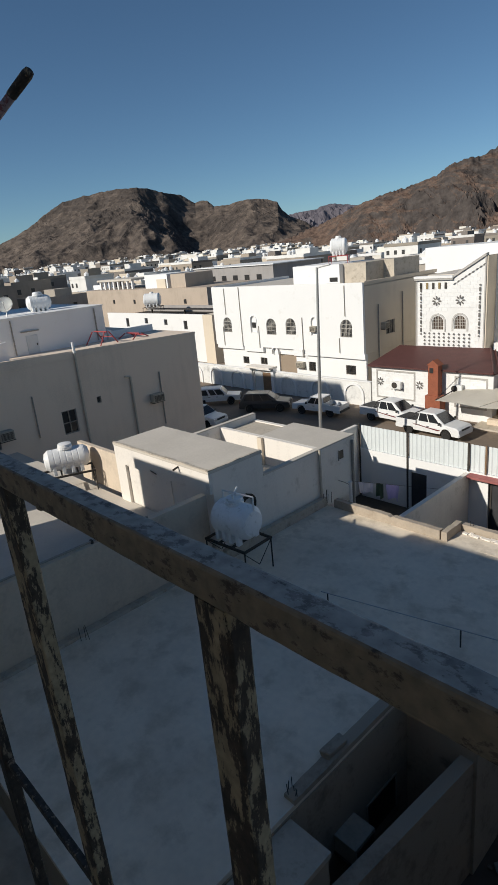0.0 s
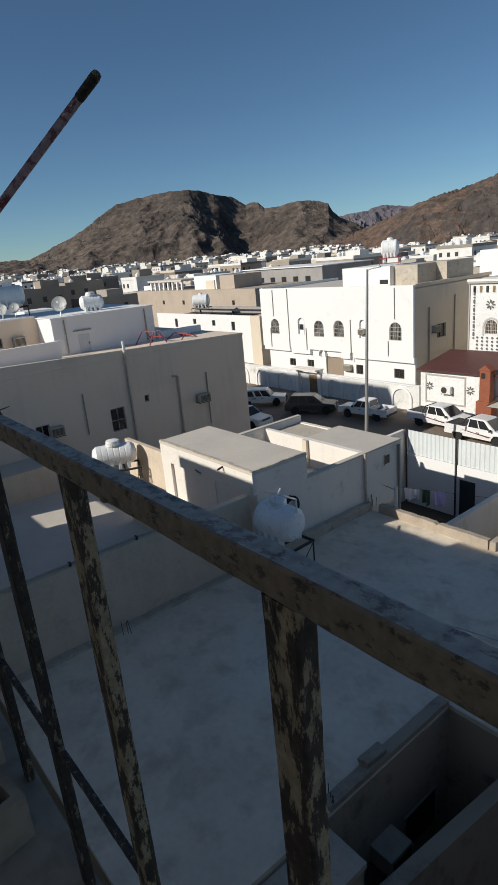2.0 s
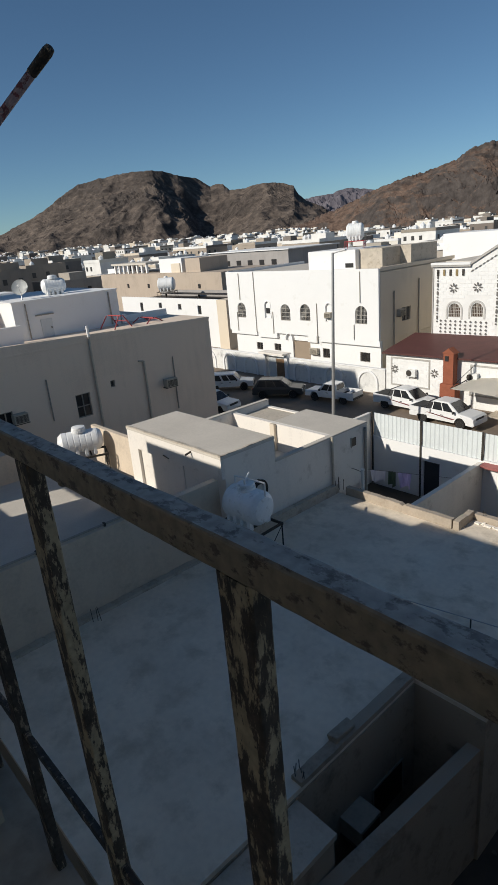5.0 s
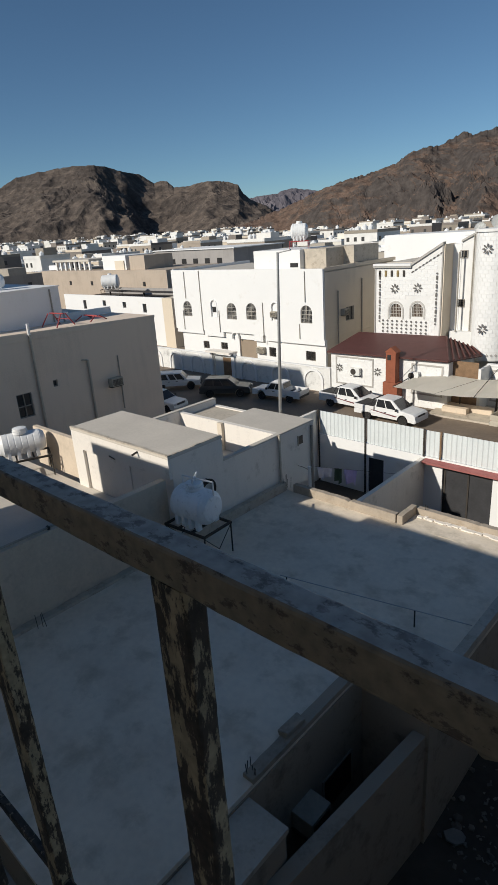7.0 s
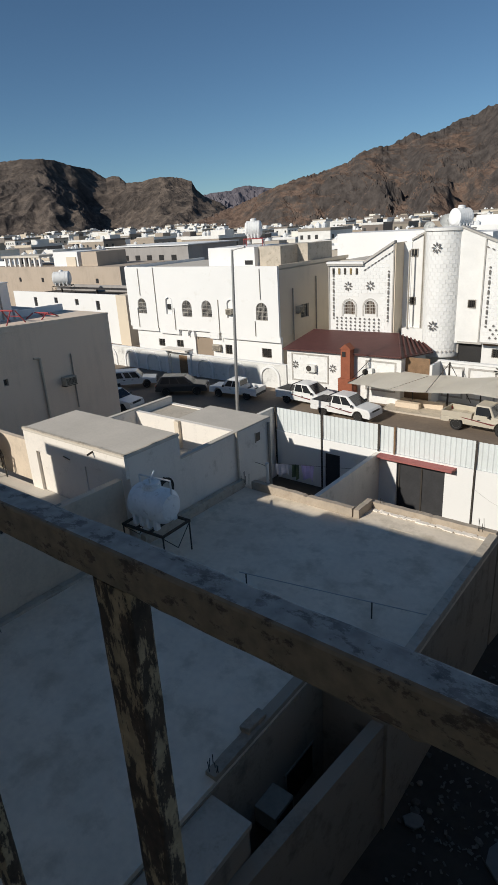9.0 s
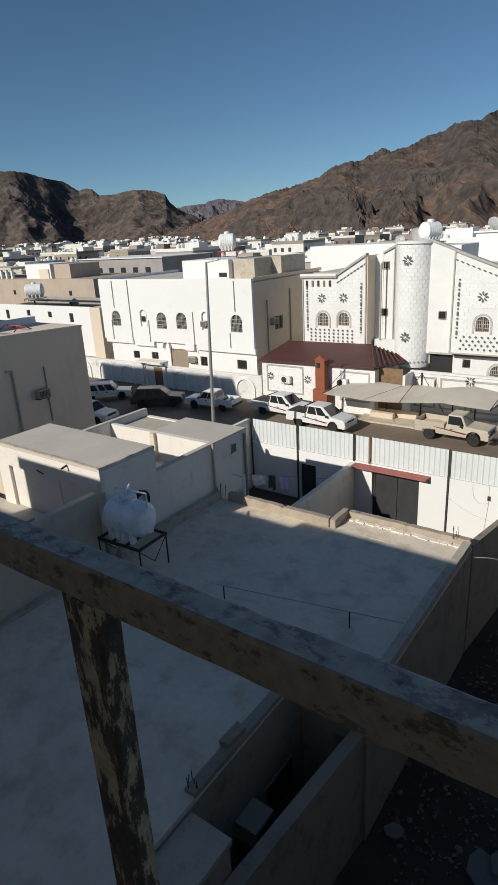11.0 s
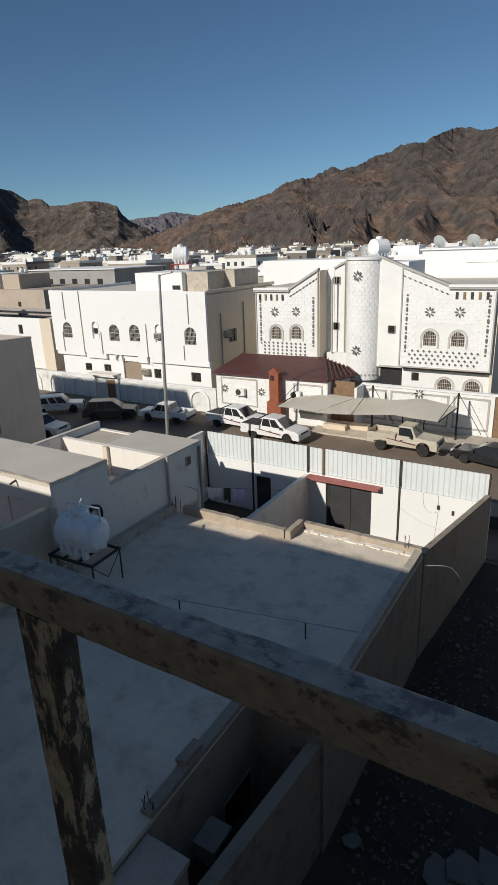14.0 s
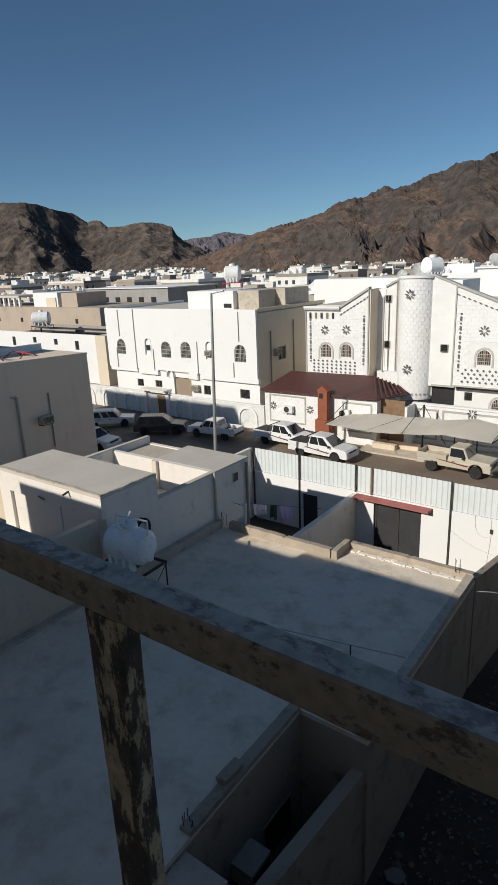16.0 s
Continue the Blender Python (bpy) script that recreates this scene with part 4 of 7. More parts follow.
# recessed bays with the swept parapet and small windows
part("wall", poly(bmesh.new(), [(-20.42, 47.6, 3.6), (-18.6, 47.6, 3.6), (-18.6, 47.6, 12.9), (-20.42, 47.6, 12.0)], (0, 0.4, 0)), M_STONEBED, fh)
part("wall", poly(bmesh.new(), [(-16.3, 46.9, 4.1), (-14.1, 46.9, 4.1), (-14.1, 46.9, 12.0), (-16.3, 46.9, 12.85)], (0, 1.1, 0)), M_STONEBED, fh)
for x, y, z in ((-20.25, 47.44, 6.93), (-15.05, 46.74, 6.93)):
    window(fh, pose(x, y, z), 0.6, 0.62, bars="d")
window(fh, pose(-20.2, 47.44, 10.78), 0.62, 0.6)
pipe_run(fh, (-19.4, 47.5, 3.6), (-19.4, 47.5, 12.6), 0.06, M_PIPED)
pipe_run(fh, (-20.3, 46.9, 5.0), (-20.3, 46.9, 11.3), 0.07, M_PIPED)
part("wall", boxm(-20.9, -18.2, 47.0, 47.6, 3.4, 5.0), M_STONEBED, fh)
# round tower
TX, TY, TR = -17.6, 47.6, 1.56
part("tower", lathe([(TR - 0.05, 2.95), (TR - 0.03, 3.1), (TR - 0.03, 12.7), (TR + 0.1, 12.72), (TR + 0.1, 12.92), (TR - 0.1, 12.95)], seg=48), M_STONEBED, fh, smooth=False).location = (TX, TY, 0)
for a in (-168, -12):
    x, y = TX + (TR + 0.02) * math.cos(radians(a)), TY + (TR + 0.02) * math.sin(radians(a))
    part("tower_band", boxm(x - 0.07, x + 0.07, y - 0.07, y + 0.07, 3.2, 12.7), M_GREYSTONE, fh)
for k in range(11):
    a = radians(-150 + 12 * k)
    x, y = TX + TR * math.cos(a), TY + TR * math.sin(a)
    d = bmesh.new()
    poly(d, [(-0.1, 0, 0), (0, 0, -0.12), (0.1, 0, 0), (0, 0, 0.12)], (0, -0.03, 0))
    ob = part("inlay", d, M_GREYSTONE, fh)
    ob.matrix_world = pose(x, y, 3.42, 0, 0, math.degrees(a) + 90)


def flower(x, y, z, turn=0, r=0.42):
    bm = bmesh.new()
    for k in range(8):
        a = math.pi * k / 4
        c, s = math.cos(a), math.sin(a)
        pts = []
        for u, v in ((0.25, 0.0), (0.55, 0.14), (0.85, 0.12), (1.0, 0.0), (0.85, -0.12), (0.55, -0.14)):
            pts.append(((u * c - v * s) * r, 0, (u * s + v * c) * r))
        poly(bm, pts, (0, -0.03, 0))
    ob = part("flower_inlay", bm, M_INLAY, fh, "grey eight-petal stone flower")
    ob.matrix_world = pose(x, y, z, 0, 0, turn)
    return ob


for x, z in ((-25.4, 8.5), (-23.3, 8.57), (-11.83, 8.8), (-9.6, 8.84)):
    flower(x, 45.94, z)
flower(TX - 0.15, TY - TR - 0.08, 11.5)
flower(TX - 0.15, TY - TR - 0.08, 5.5)


M_DENTIL = material("ochre_bracket_paint", (0.26, 0.19, 0.09), var=0.2, scale=4)


def trims(x0, x1, xs, zlow, zhigh, mirror):
    """Grey border strips, oval beads and diamond rows of a wing."""
    y = 45.94
    b = bmesh.new()
    bx(b, x0, x0 + 0.1, y - 0.02, y + 0.06, 4.4, zlow if not mirror else zhigh - 0.1)
    bx(b, x1 - 0.1, x1, y - 0.02, y + 0.06, 4.4, zhigh - 0.1 if not mirror else zlow)
    bx(b, x0 + 0.1, x1 - 0.1, y - 0.02, y + 0.06, 4.4, 4.5)
    part("border", b, M_GREYSTONE, fh, "grey stone border strip")
    a, c = ((xs, zlow), (x1, zhigh)) if not mirror else ((x0, zhigh), (xs, zlow))
    part("coping", poly(bmesh.new(), [(a[0], 45.85, a[1]), (c[0], 45.85, c[1]), (c[0], 45.85, c[1] + 0.2), (a[0], 45.85, a[1] + 0.2)], (0, 0.5, 0)), M_GREYSTONE, fh)
    f0, f1 = (x0, xs) if not mirror else (xs, x1)
    part("coping", boxm(f0 - 0.1, f1 + 0.05, 45.75, 46.3, zlow, zlow + 0.2, bevel=0.03), M_STONE, fh, "white moulded coping")
    part("coping", boxm(f0 - 0.08, f1 + 0.03, 45.8, 46.25, zlow - 0.14, zlow - 0.003), M_GREYSTONE, fh)
    bead = bmesh.new()
    n = 13
    for k in range(n):
        z = 5.7 + (zlow - 0.6 - 5.7) * k / (n - 1)
        for x in ((x0 + 0.5), (x1 - 0.45)):
            hh = 0.19 if k % 2 else 0.07
            poly(bead, [(x - 0.07, y, z - hh * 0.7), (x, y, z - hh), (x + 0.07, y, z - hh * 0.7), (x + 0.07, y, z + hh * 0.7), (x, y, z + hh), (x - 0.07, y, z + hh * 0.7)], (0, -0.03, 0))
    for k in range(9):
        u = (k + 0.5) / 9
        x, z = a[0] + (c[0] - a[0]) * u, a[1] + (c[1] - a[1]) * u - 0.55
        g = (c[1] - a[1]) / (c[0] - a[0])
        poly(bead, [(x - 0.15, y, z - 0.15 * g), (x, y, z - 0.06), (x + 0.15, y, z + 0.15 * g), (x, y, z + 0.06)], (0, -0.03, 0))
    tagged(part("bead_inlay", bead, M_INLAY, fh, "grey oval stone beads"), kind="stuff")
    dm = bmesh.new()
    gap, half = 0.45, 0.105
    n = int((x1 - x0 - 1.3) / gap)
    for r in range(4):
        for k in range(n):
            x = x0 + 0.85 + gap * k + (gap / 2 if r % 2 and mirror else 0)
            z = 4.85 + 0.31 * r
            poly(dm, [(x - half, y, z), (x, y, z - half), (x + half, y, z), (x, y, z + half)], (0, -0.03, 0))
    tagged(part("diamond_inlay", dm, M_INLAY, fh, "rows of grey stone diamonds"), kind="stuff")
    m0, m1 = (f0 + 0.5, f1 - 0.3)
    for k in range(5):
        x = m0 + (m1 - m0) * k / 4.6
        part("dentil", boxm(x - 0.09, x + 0.09, y - 0.03, y + 0.02, zlow - 0.85, zlow - 0.35), M_DENTIL if k % 2 else M_IRON, fh, "dark slotted bracket under the coping")



trims(-27.35, -21.2, -23.95, 10.35, 11.95, False)
trims(-14.1, -7.1, -10.4, 10.65, 12.1, True)
for x0, z0, x1, z1, y in ((-20.42, 12.0, -18.6, 12.9, 47.45), (-16.2, 12.85, -14.1, 12.0, 46.8)):
    part("coping", poly(bmesh.new(), [(x0, y, z0), (x1, y, z1), (x1, y, z1 + 0.16), (x0, y, z0 + 0.16)], (0, 0.6, 0)), M_GREYSTONE, fh)
part("coping", boxm(-16.0, -14.1, 46.85, 46.898, 4.1, 4.25), M_GREYSTONE, fh)
# ground storey under the wings
facade(fh, -14.0, -7.15, -0.2, 4.4, pose(0, 46.8, 0), [(-13.22, -12.6, 3.15, 3.85), (-11.1, -9.98, 2.2, 3.5), (-8.98, -7.84, 2.25, 3.5)], M_STONEBED, 0.25)
window(fh, pose(-12.91, 46.8, 3.15), 0.62, 0.7, bars="d")
window(fh, pose(-10.54, 46.8, 2.2), 1.12, 1.3, arched=True, bars="w", pane=M_BROWNPANE, trim=M_SURROUND, wallmat=M_STONEBED)
window(fh, pose(-8.41, 46.8, 2.25), 1.14, 1.25, arched=True, bars="w", pane=M_BROWNPANE, trim=M_SURROUND, wallmat=M_STONEBED)
# Solid panel; the shade of the recess is put into its colour.
part("entrance_recess_shade", boxm(-16.0, -14.0, 47.3, 47.58, -0.1, 4.0), M_DARK, fh, "dark panel for the shade in the entrance recess")
part("wall", boxm(-7.15, -6.95, 46.3, 60, -0.2, 10.4), M_TANSIDE, fh)
pipe_run(fh, (-6.9, 49.5, 3.0), (-6.9, 49.5, 8.0), 0.06, M_PIPED)
part("penthouse_wall", boxm(-33.4, -22.0, 58, 64, 0, 12.5), M_WHITE, fh)
part("soffit_trim", boxm(-13.9, -7.2, 46.72, 46.8, 4.1, 4.35), M_BROWNGATE, fh)

# ---- annex with the red roof, chimney and garden wall ----
ax = thing("annex", "low stone-faced annex with a red sheet roof", "house")
part("wall", boxm(-28.8, -18.2, 41.25, 46.0, -0.2, 3.7), M_STONEBED, ax)
rf = bmesh.new()
v = [rf.verts.new(p) for p in ((-29.0, 40.9, 3.78), (-18.1, 40.9, 3.95), (-20.6, 46.0, 4.75), (-29.0, 46.0, 4.6), (-29.0, 40.9, 3.66), (-18.1, 40.9, 3.83), (-20.6, 46.0, 4.6), (-29.0, 46.0, 4.5))]
for f in ((0, 1, 2, 3), (7, 6, 5, 4), (0, 4, 5, 1), (1, 5, 6, 2), (2, 6, 7, 3), (3, 7, 4, 0)):
    rf.faces.new([v[k] for k in f])
part("roof", rf, M_RED, ax, "dark red painted sloping roof")
rr = bmesh.new()
for k in range(7):
    u = k / 6
    p = Vector((-20.6 + 0.35 * k, 46.0, 4.72 - 0.1 * k))
    q = Vector((-18.1 + 0.1 * k, 40.95 + 0.75 * k, 3.97 - 0.05 * k))
    cyl(rr, p, q, 0.07, seg=6)
part("roof_tiles", rr, M_RED, ax, "ribbed red roof tiles")
part("roof", poly(bmesh.new(), [(-20.6, 46.0, 4.68), (-18.1, 40.95, 3.9), (-17.4, 45.6, 3.5), (-18.3, 46.0, 4.0)], (0, 0, -0.08)), M_RED, ax)
for x0, x1 in ((-28.3, -24.6), (-21.2, -18.6)):
    for z in (1.0, 3.3):
        part("border", boxm(x0, x1, 41.19, 41.25, z, z + 0.12), M_GREYSTONE, ax)
    for x in (x0, x1 - 0.12):
        part("border", boxm(x, x + 0.12, 41.19, 41.25, 1.12, 3.3), M_GREYSTONE, ax)
for x in (-27.9, -24.2):
    ob = flower(x, 41.2, 2.4, 0, 0.36)
    ob.parent = ax
split_unit(pose(-26.2, 41.22, 1.95), "white split air conditioner condenser on the annex wall")
split_unit(pose(-20.9, 41.22, 2.2), "white split air conditioner condenser beside the chimney")
ch = thing("chimney", "red painted brick chimney with a small pitched cap", "chimney")
part("base", boxm(-23.2, -21.9, 40.3, 41.1, -0.1, 1.9, bevel=0.03), M_BRICKRED, ch)
part("shaft", boxm(-23.0, -22.15, 40.4, 41.05, 1.9, 4.3, bevel=0.02), M_BRICKRED, ch)
part("cap", poly(bmesh.new(), [(-23.1, 40.35, 4.3), (-22.05, 40.35, 4.3), (-22.57, 40.35, 4.72)], (0, 0.75, 0)), M_BRICKRED, ch)
part("vent_opening", boxm(-22.85, -22.55, 40.36, 40.41, 3.7, 4.1), M_DARK, ch)
gw = thing("garden_wall", "white stone-faced garden wall with framed panels", "wall")
part("wall", boxm(-16.2, -6.2, 43.7, 43.95, -0.2, 3.2), M_STONEBED, gw)
part("coping", boxm(-16.3, -4.2, 43.62, 44.03, 3.2, 3.34), M_STONE, gw)
for x0, x1 in ((-15.9, -14.2), (-13.9, -11.8), (-11.5, -9.4), (-9.1, -6.5)):
    o = [(x0, 0.5), (x0, 2.95), (x1, 2.95), (x1, 0.5), (x0, 0.5)]
    i = [(x0 + 0.14, 0.64), (x0 + 0.14, 2.81), (x1 - 0.14, 2.81), (x1 - 0.14, 0.64), (x0 + 0.14, 0.64)]
    part("border", band(bmesh.new(), o, i, 43.65, 43.7), M_GREYSTONE, gw)
ob = flower(-11.65, 43.68, 2.9, 0, 0.4)
ob.parent = gw
part("gate_leaf", boxm(-6.15, -4.4, 43.72, 43.8, 0.1, 3.1), M_BROWNGATE, gw, "brown steel gate leaf")
part("pier", boxm(-4.4, -4.0, 43.65, 44.0, -0.1, 3.2), M_STONEBED, gw)
part("gate_leaf", boxm(-18.55, -16.25, 42.0, 42.08, -0.1, 3.75), M_BROWNGATE, gw, "tall brown woven screen gate")
part("wall", boxm(-16.25, -16.05, 42.0, 43.7, -0.1, 3.3), M_STONEBED, gw)
part("planter", boxm(-18.6, -14.8, 41.3, 41.75, 0.1, 0.6, bevel=0.03), M_CREAM, gw, "low white rendered planter ledge")

# ---- large block behind the stone house ----
bb = thing("rear_building", "large plain white building behind the stone house", "house")
part("wall", boxm(-16.6, -7.3, 60.3, 74, -0.2, 13.1), M_WHITE, bb)
part("roof_edge", boxm(-16.8, -7.1, 60.1, 74, 13.1, 13.25), M_WHITE, bb)
part("panel", boxm(-12.4, -9.6, 60.22, 60.3, 11.9, 12.2), M_STONE, bb)

# ---- sheet fence on the white yard wall ----
fw = thing("yard_wall", "white rendered yard wall with a steel door and garage opening", "wall")
YF = 25.4
facade(fw, -18.75, -3.35, -0.1, 2.85, pose(0, YF, 0), [(-15.45, -14.5, -0.1, 2.1), (-11.25, -8.8, -0.1, 2.48)], M_WHITE, 0.25)
part("door", boxm(-15.45, -14.5, YF + 0.12, YF + 0.17, -0.05, 2.1), M_DOORDARK, fw, "black steel door")
gd = part("garage_door", boxm(-11.25, -8.8, YF + 0.14, YF + 0.2, -0.05, 2.48), M_DOORDARK, fw, "dark steel garage door with panels")
for k in range(3):
    part("stile", boxm(-11.2 + 1.18 * k, -11.12 + 1.18 * k, YF + 0.1, YF + 0.14, 0, 2.45), M_IRON, gd)
part("awning", poly(bmesh.new(), [(-12.15, YF - 0.42, 2.62), (-8.35, YF - 0.42, 2.62), (-8.25, YF, 2.66), (-12.15, YF, 2.66)], (0, 0, 0.11)), M_CANOPYRED, fw, "faded red concrete awning over the garage")
cf = thing("sheet_fence", "fence of corrugated white-grey steel sheets on posts", "fence")


def corrugated(x0, x1, z0, z1, y):
    bm = bmesh.new()
    n = max(2, int((x1 - x0) / 0.05))
    prof = [0.0, 0.0, 0.0, 0.0, 0.03]
    cols = []
    for k in range(n + 1):
        x = x0 + (x1 - x0) * k / n
        d = prof[k % 5]
        cols.append([bm.verts.new((x, y - d, z0)), bm.verts.new((x, y - d, z1)), bm.verts.new((x, y - d + 0.012, z0)), bm.verts.new((x, y - d + 0.012, z1))])
    for a, b in zip(cols, cols[1:]):
        bm.faces.new((a[0], b[0], b[1], a[1]))
        bm.faces.new((b[2], a[2], a[3], b[3]))
        bm.faces.new((a[1], b[1], b[3], a[3]))
        bm.faces.new((b[0], a[0], a[2], b[2]))
    bmesh.ops.recalc_face_normals(bm, faces=bm.faces)
    return bm


posts = [-18.65, -15.6, -12.25, -11.38, -7.42, -3.45]
for k, (a, b) in enumerate(zip(posts, posts[1:])):
    part("sheet", corrugated(a + 0.03, b - 0.03, 2.87, 4.22 + 0.02 * (k % 2), YF + 0.06), M_METAL, cf)
for k, x in enumerate(posts):
    z0 = 0.0 if x in (-18.65, -15.6, -7.42) else 2.85
    part("post", boxm(x - 0.035, x + 0.035, YF - 0.08, YF - 0.002, z0, 4.3), M_IRON if k != 3 else M_BROWNGATE, cf)
part("rail", boxm(-18.6, -3.4, YF + 0.09, YF + 0.13, 3.0, 3.05), M_IRON, cf)
part("rail", boxm(-18.6, -3.4, YF + 0.09, YF + 0.13, 4.0, 4.05), M_IRON, cf)
solid("wall_partition", boxm(-12.42, -12.2, 17.5, 25.39, -0.1, 2.75), M_WHITEBOX, "white rendered partition wall between the yards", "wall")
solid("wall_side_yard", boxm(-18.95, -18.75, 18.42, 25.39, -0.1, 4.2), M_WHITEBOX, "white rendered side wall of the yard", "wall")

# laundry in the small yard
ld = thing("clothes_line", "washing line with pale laundry in the yard", "laundry")
part("line", cylm((-18.78, 23.0, 1.75), (-12.42, 23.0, 2.70), 0.008, seg=6), M_IRON, ld)


def cloth(x, w, h, seed):
    bm = bmesh.new()
    g = []
    for i in range(9):
        row = []
        for j in range(7):
            u, v_ = i / 8, j / 6
            dy = 0.09 * math.sin(u * 9 + seed) * (0.3 + v_) + 0.05 * noise.noise((u * 3, v_ * 2, seed))
            row.append(bm.verts.new((x + (u - 0.5) * w * (1 - 0.12 * v_), 23.0 + dy, 1.75 + (x + (u - 0.5) * w + 18.78) * 0.149 - h * v_ * (1 + 0.1 * math.sin(u * 5 + seed)))))
        g.append(row)
    for a, b in zip(g, g[1:]):
        for j in range(6):
            bm.faces.new((a[j], a[j + 1], b[j + 1], b[j]))
    bmesh.ops.solidify(bm, geom=bm.faces[:], thickness=0.012)
    return bm


M_LILACCLOTH = material("lilac_laundry", (0.60, 0.56, 0.80), rough=0.9, var=0.06, scale=3)
M_GREENCLOTH = material("dull_green_laundry", (0.16, 0.21, 0.15), rough=0.9, var=0.1, scale=3)
part("garment", cloth(-16.6, 1.0, 0.62, 1.0), M_WHITECLOTH, ld, "white garment over the line")
part("garment", cloth(-15.75, 0.42, 0.75, 4.0), M_GREENCLOTH, ld, "dull green garment over the line")
part("garment", cloth(-15.0, 0.8, 0.8, 2.0), M_LILACCLOTH, ld, "lilac garment over the line")
vp = thing("vent_pipe", "white plastic vent pipe standing by the kerb", "pipe")
part("tube", cylm((-13.0, 17.0, 0.0), (-13.0, 17.0, 5.0), 0.065, seg=12), M_PIPEW, vp)
part("cap", cylm((-13.0, 17.0, 5.0), (-13.0, 17.0, 5.06), 0.08, seg=12), M_PIPEW, vp)

# ---- water tanks ----
def ribbed_tank(m, label, length, r, mat, legs_h, group, stand=True, neck=0.3, steel=None):
    """A lying plastic tank with ribs, feet and a screw lid, on a steel stand."""
    e = thing("water_tank", label, "water tank", group, at=m)
    prof = [(0.12, -length / 2), (r * 0.72, -length / 2 + 0.05), (r * 0.92, -length / 2 + 0.16)]
    n = 6
    for k in range(n):
        a = -length / 2 + 0.2 + (length - 0.4) * k / n
        b = a + (length - 0.4) / n
        prof += [(r, a), (r, b - 0.06), (r * 0.985, b - 0.045), (r * 0.985, b - 0.015)]
    prof += [(r * 0.92, length / 2 - 0.16), (r * 0.72, length / 2 - 0.05), (0.12, length / 2)]
    zc = legs_h + r + 0.1
    body = part("body", lathe(prof, axis="x", seg=40), mat, e)
    body.location = (0, 0, zc)
    part("neck", cylm((0, 0, zc + r * 0.94), (0, 0, zc + r + 0.08), neck, seg=20), mat, e)
    part("lid", lathe([(neck * 0.88, 0), (neck * 0.95, 0.03), (neck * 0.9, 0.1), (neck * 0.4, 0.13)], seg=20), mat, e).location = (0, 0, zc + r + 0.08)
    for k in range(4):
        x = -length / 2 + 0.2 + (length - 0.4) * (k + 0.45) / 4
        for s in (-1, 1):
            part("foot", boxm(x - 0.07, x + 0.07, s * r * 0.7 - 0.09, s * r * 0.7 + 0.09, legs_h, zc - r * 0.45, bevel=0.02), mat, e)
    if stand and legs_h > 0.1:
        L2, W2 = length / 2 + 0.1, r + 0.05
        for y in (-W2, W2):
            part("beam", boxm(-L2, L2, y - 0.03, y + 0.03, legs_h - 0.08, legs_h - 0.003), steel or M_IRON, e)
        for k in range(4):
            x = -L2 + 0.04 + (2 * L2 - 0.08) * k / 3
            part("crossbeam", boxm(x - 0.03, x + 0.03, -W2 + 0.031, W2 - 0.031, legs_h - 0.075, legs_h - 0.004), steel or M_IRON, e)
        for x in (-L2 + 0.04, L2 - 0.04):
            for y in (-W2, W2):
                part("leg", cylm((x, y, 0), (x, y, legs_h - 0.08), 0.025, seg=8), steel or M_IRON, e)
            part("brace", cylm((x, -W2, legs_h - 0.1), (x, 0, legs_h * 0.35), 0.014, seg=6), steel or M_IRON, e)
            part("brace", cylm((x, W2, legs_h - 0.1), (x, 0, legs_h * 0.35), 0.014, seg=6), steel or M_IRON, e)
    return e


GT = "water tanks on the roofs"
t1 = ribbed_tank(pose(-12.88, 10.87, ZR, 0, 0, 3), "scuffed pale blue-grey ribbed water tank on a steel stand", 1.6, 0.56, M_TANK, 1.1, GT)
for a, b in (((-0.6, 0.1, 2.56), (0.72, 0.1, 2.62)), ((-0.6, 0.1, 2.56), (-0.6, 0.1, 2.15)), ((0.72, 0.1, 2.62), (0.72, 0.1, 1.95)), ((-0.3, 0.45, 2.6), (0.1, -0.15, 2.6)), ((0.1, -0.15, 2.38), (0.1, -0.15, 2.66))):
    part("water_pipe", cylm(a, b, 0.03, seg=8), M_PIPEW, t1)
wheel = thing("hose_reel", "black coil of hose behind the tank", "hose", at=pose(-13.72, 12.2, 5.72, 0, 0, 90))
bm = bmesh.new()
for k in range(5):
    rr_ = 0.36 - 0.03 * k
    for j in range(18):
        a, b = 2 * math.pi * j / 18, 2 * math.pi * (j + 1) / 18
        cyl(bm, (rr_ * math.cos(a), -0.03 * (k % 2), rr_ * math.sin(a)), (rr_ * math.cos(b), -0.03 * (k % 2), rr_ * math.sin(b)), 0.025, seg=6, caps=False)
part("coil", bm, M_IRON, wheel)
part("hook", cylm((0, 0.12, 0.38), (0, -0.05, 0.38), 0.02, seg=6), M_IRON, wheel)
ribbed_tank(pose(-22.2, 9.9, 5.0, 0, 0, 68), "bright white ribbed water tank on a stand by the tan wall", 1.85, 0.46, M_TANKW, 0.92, GT)


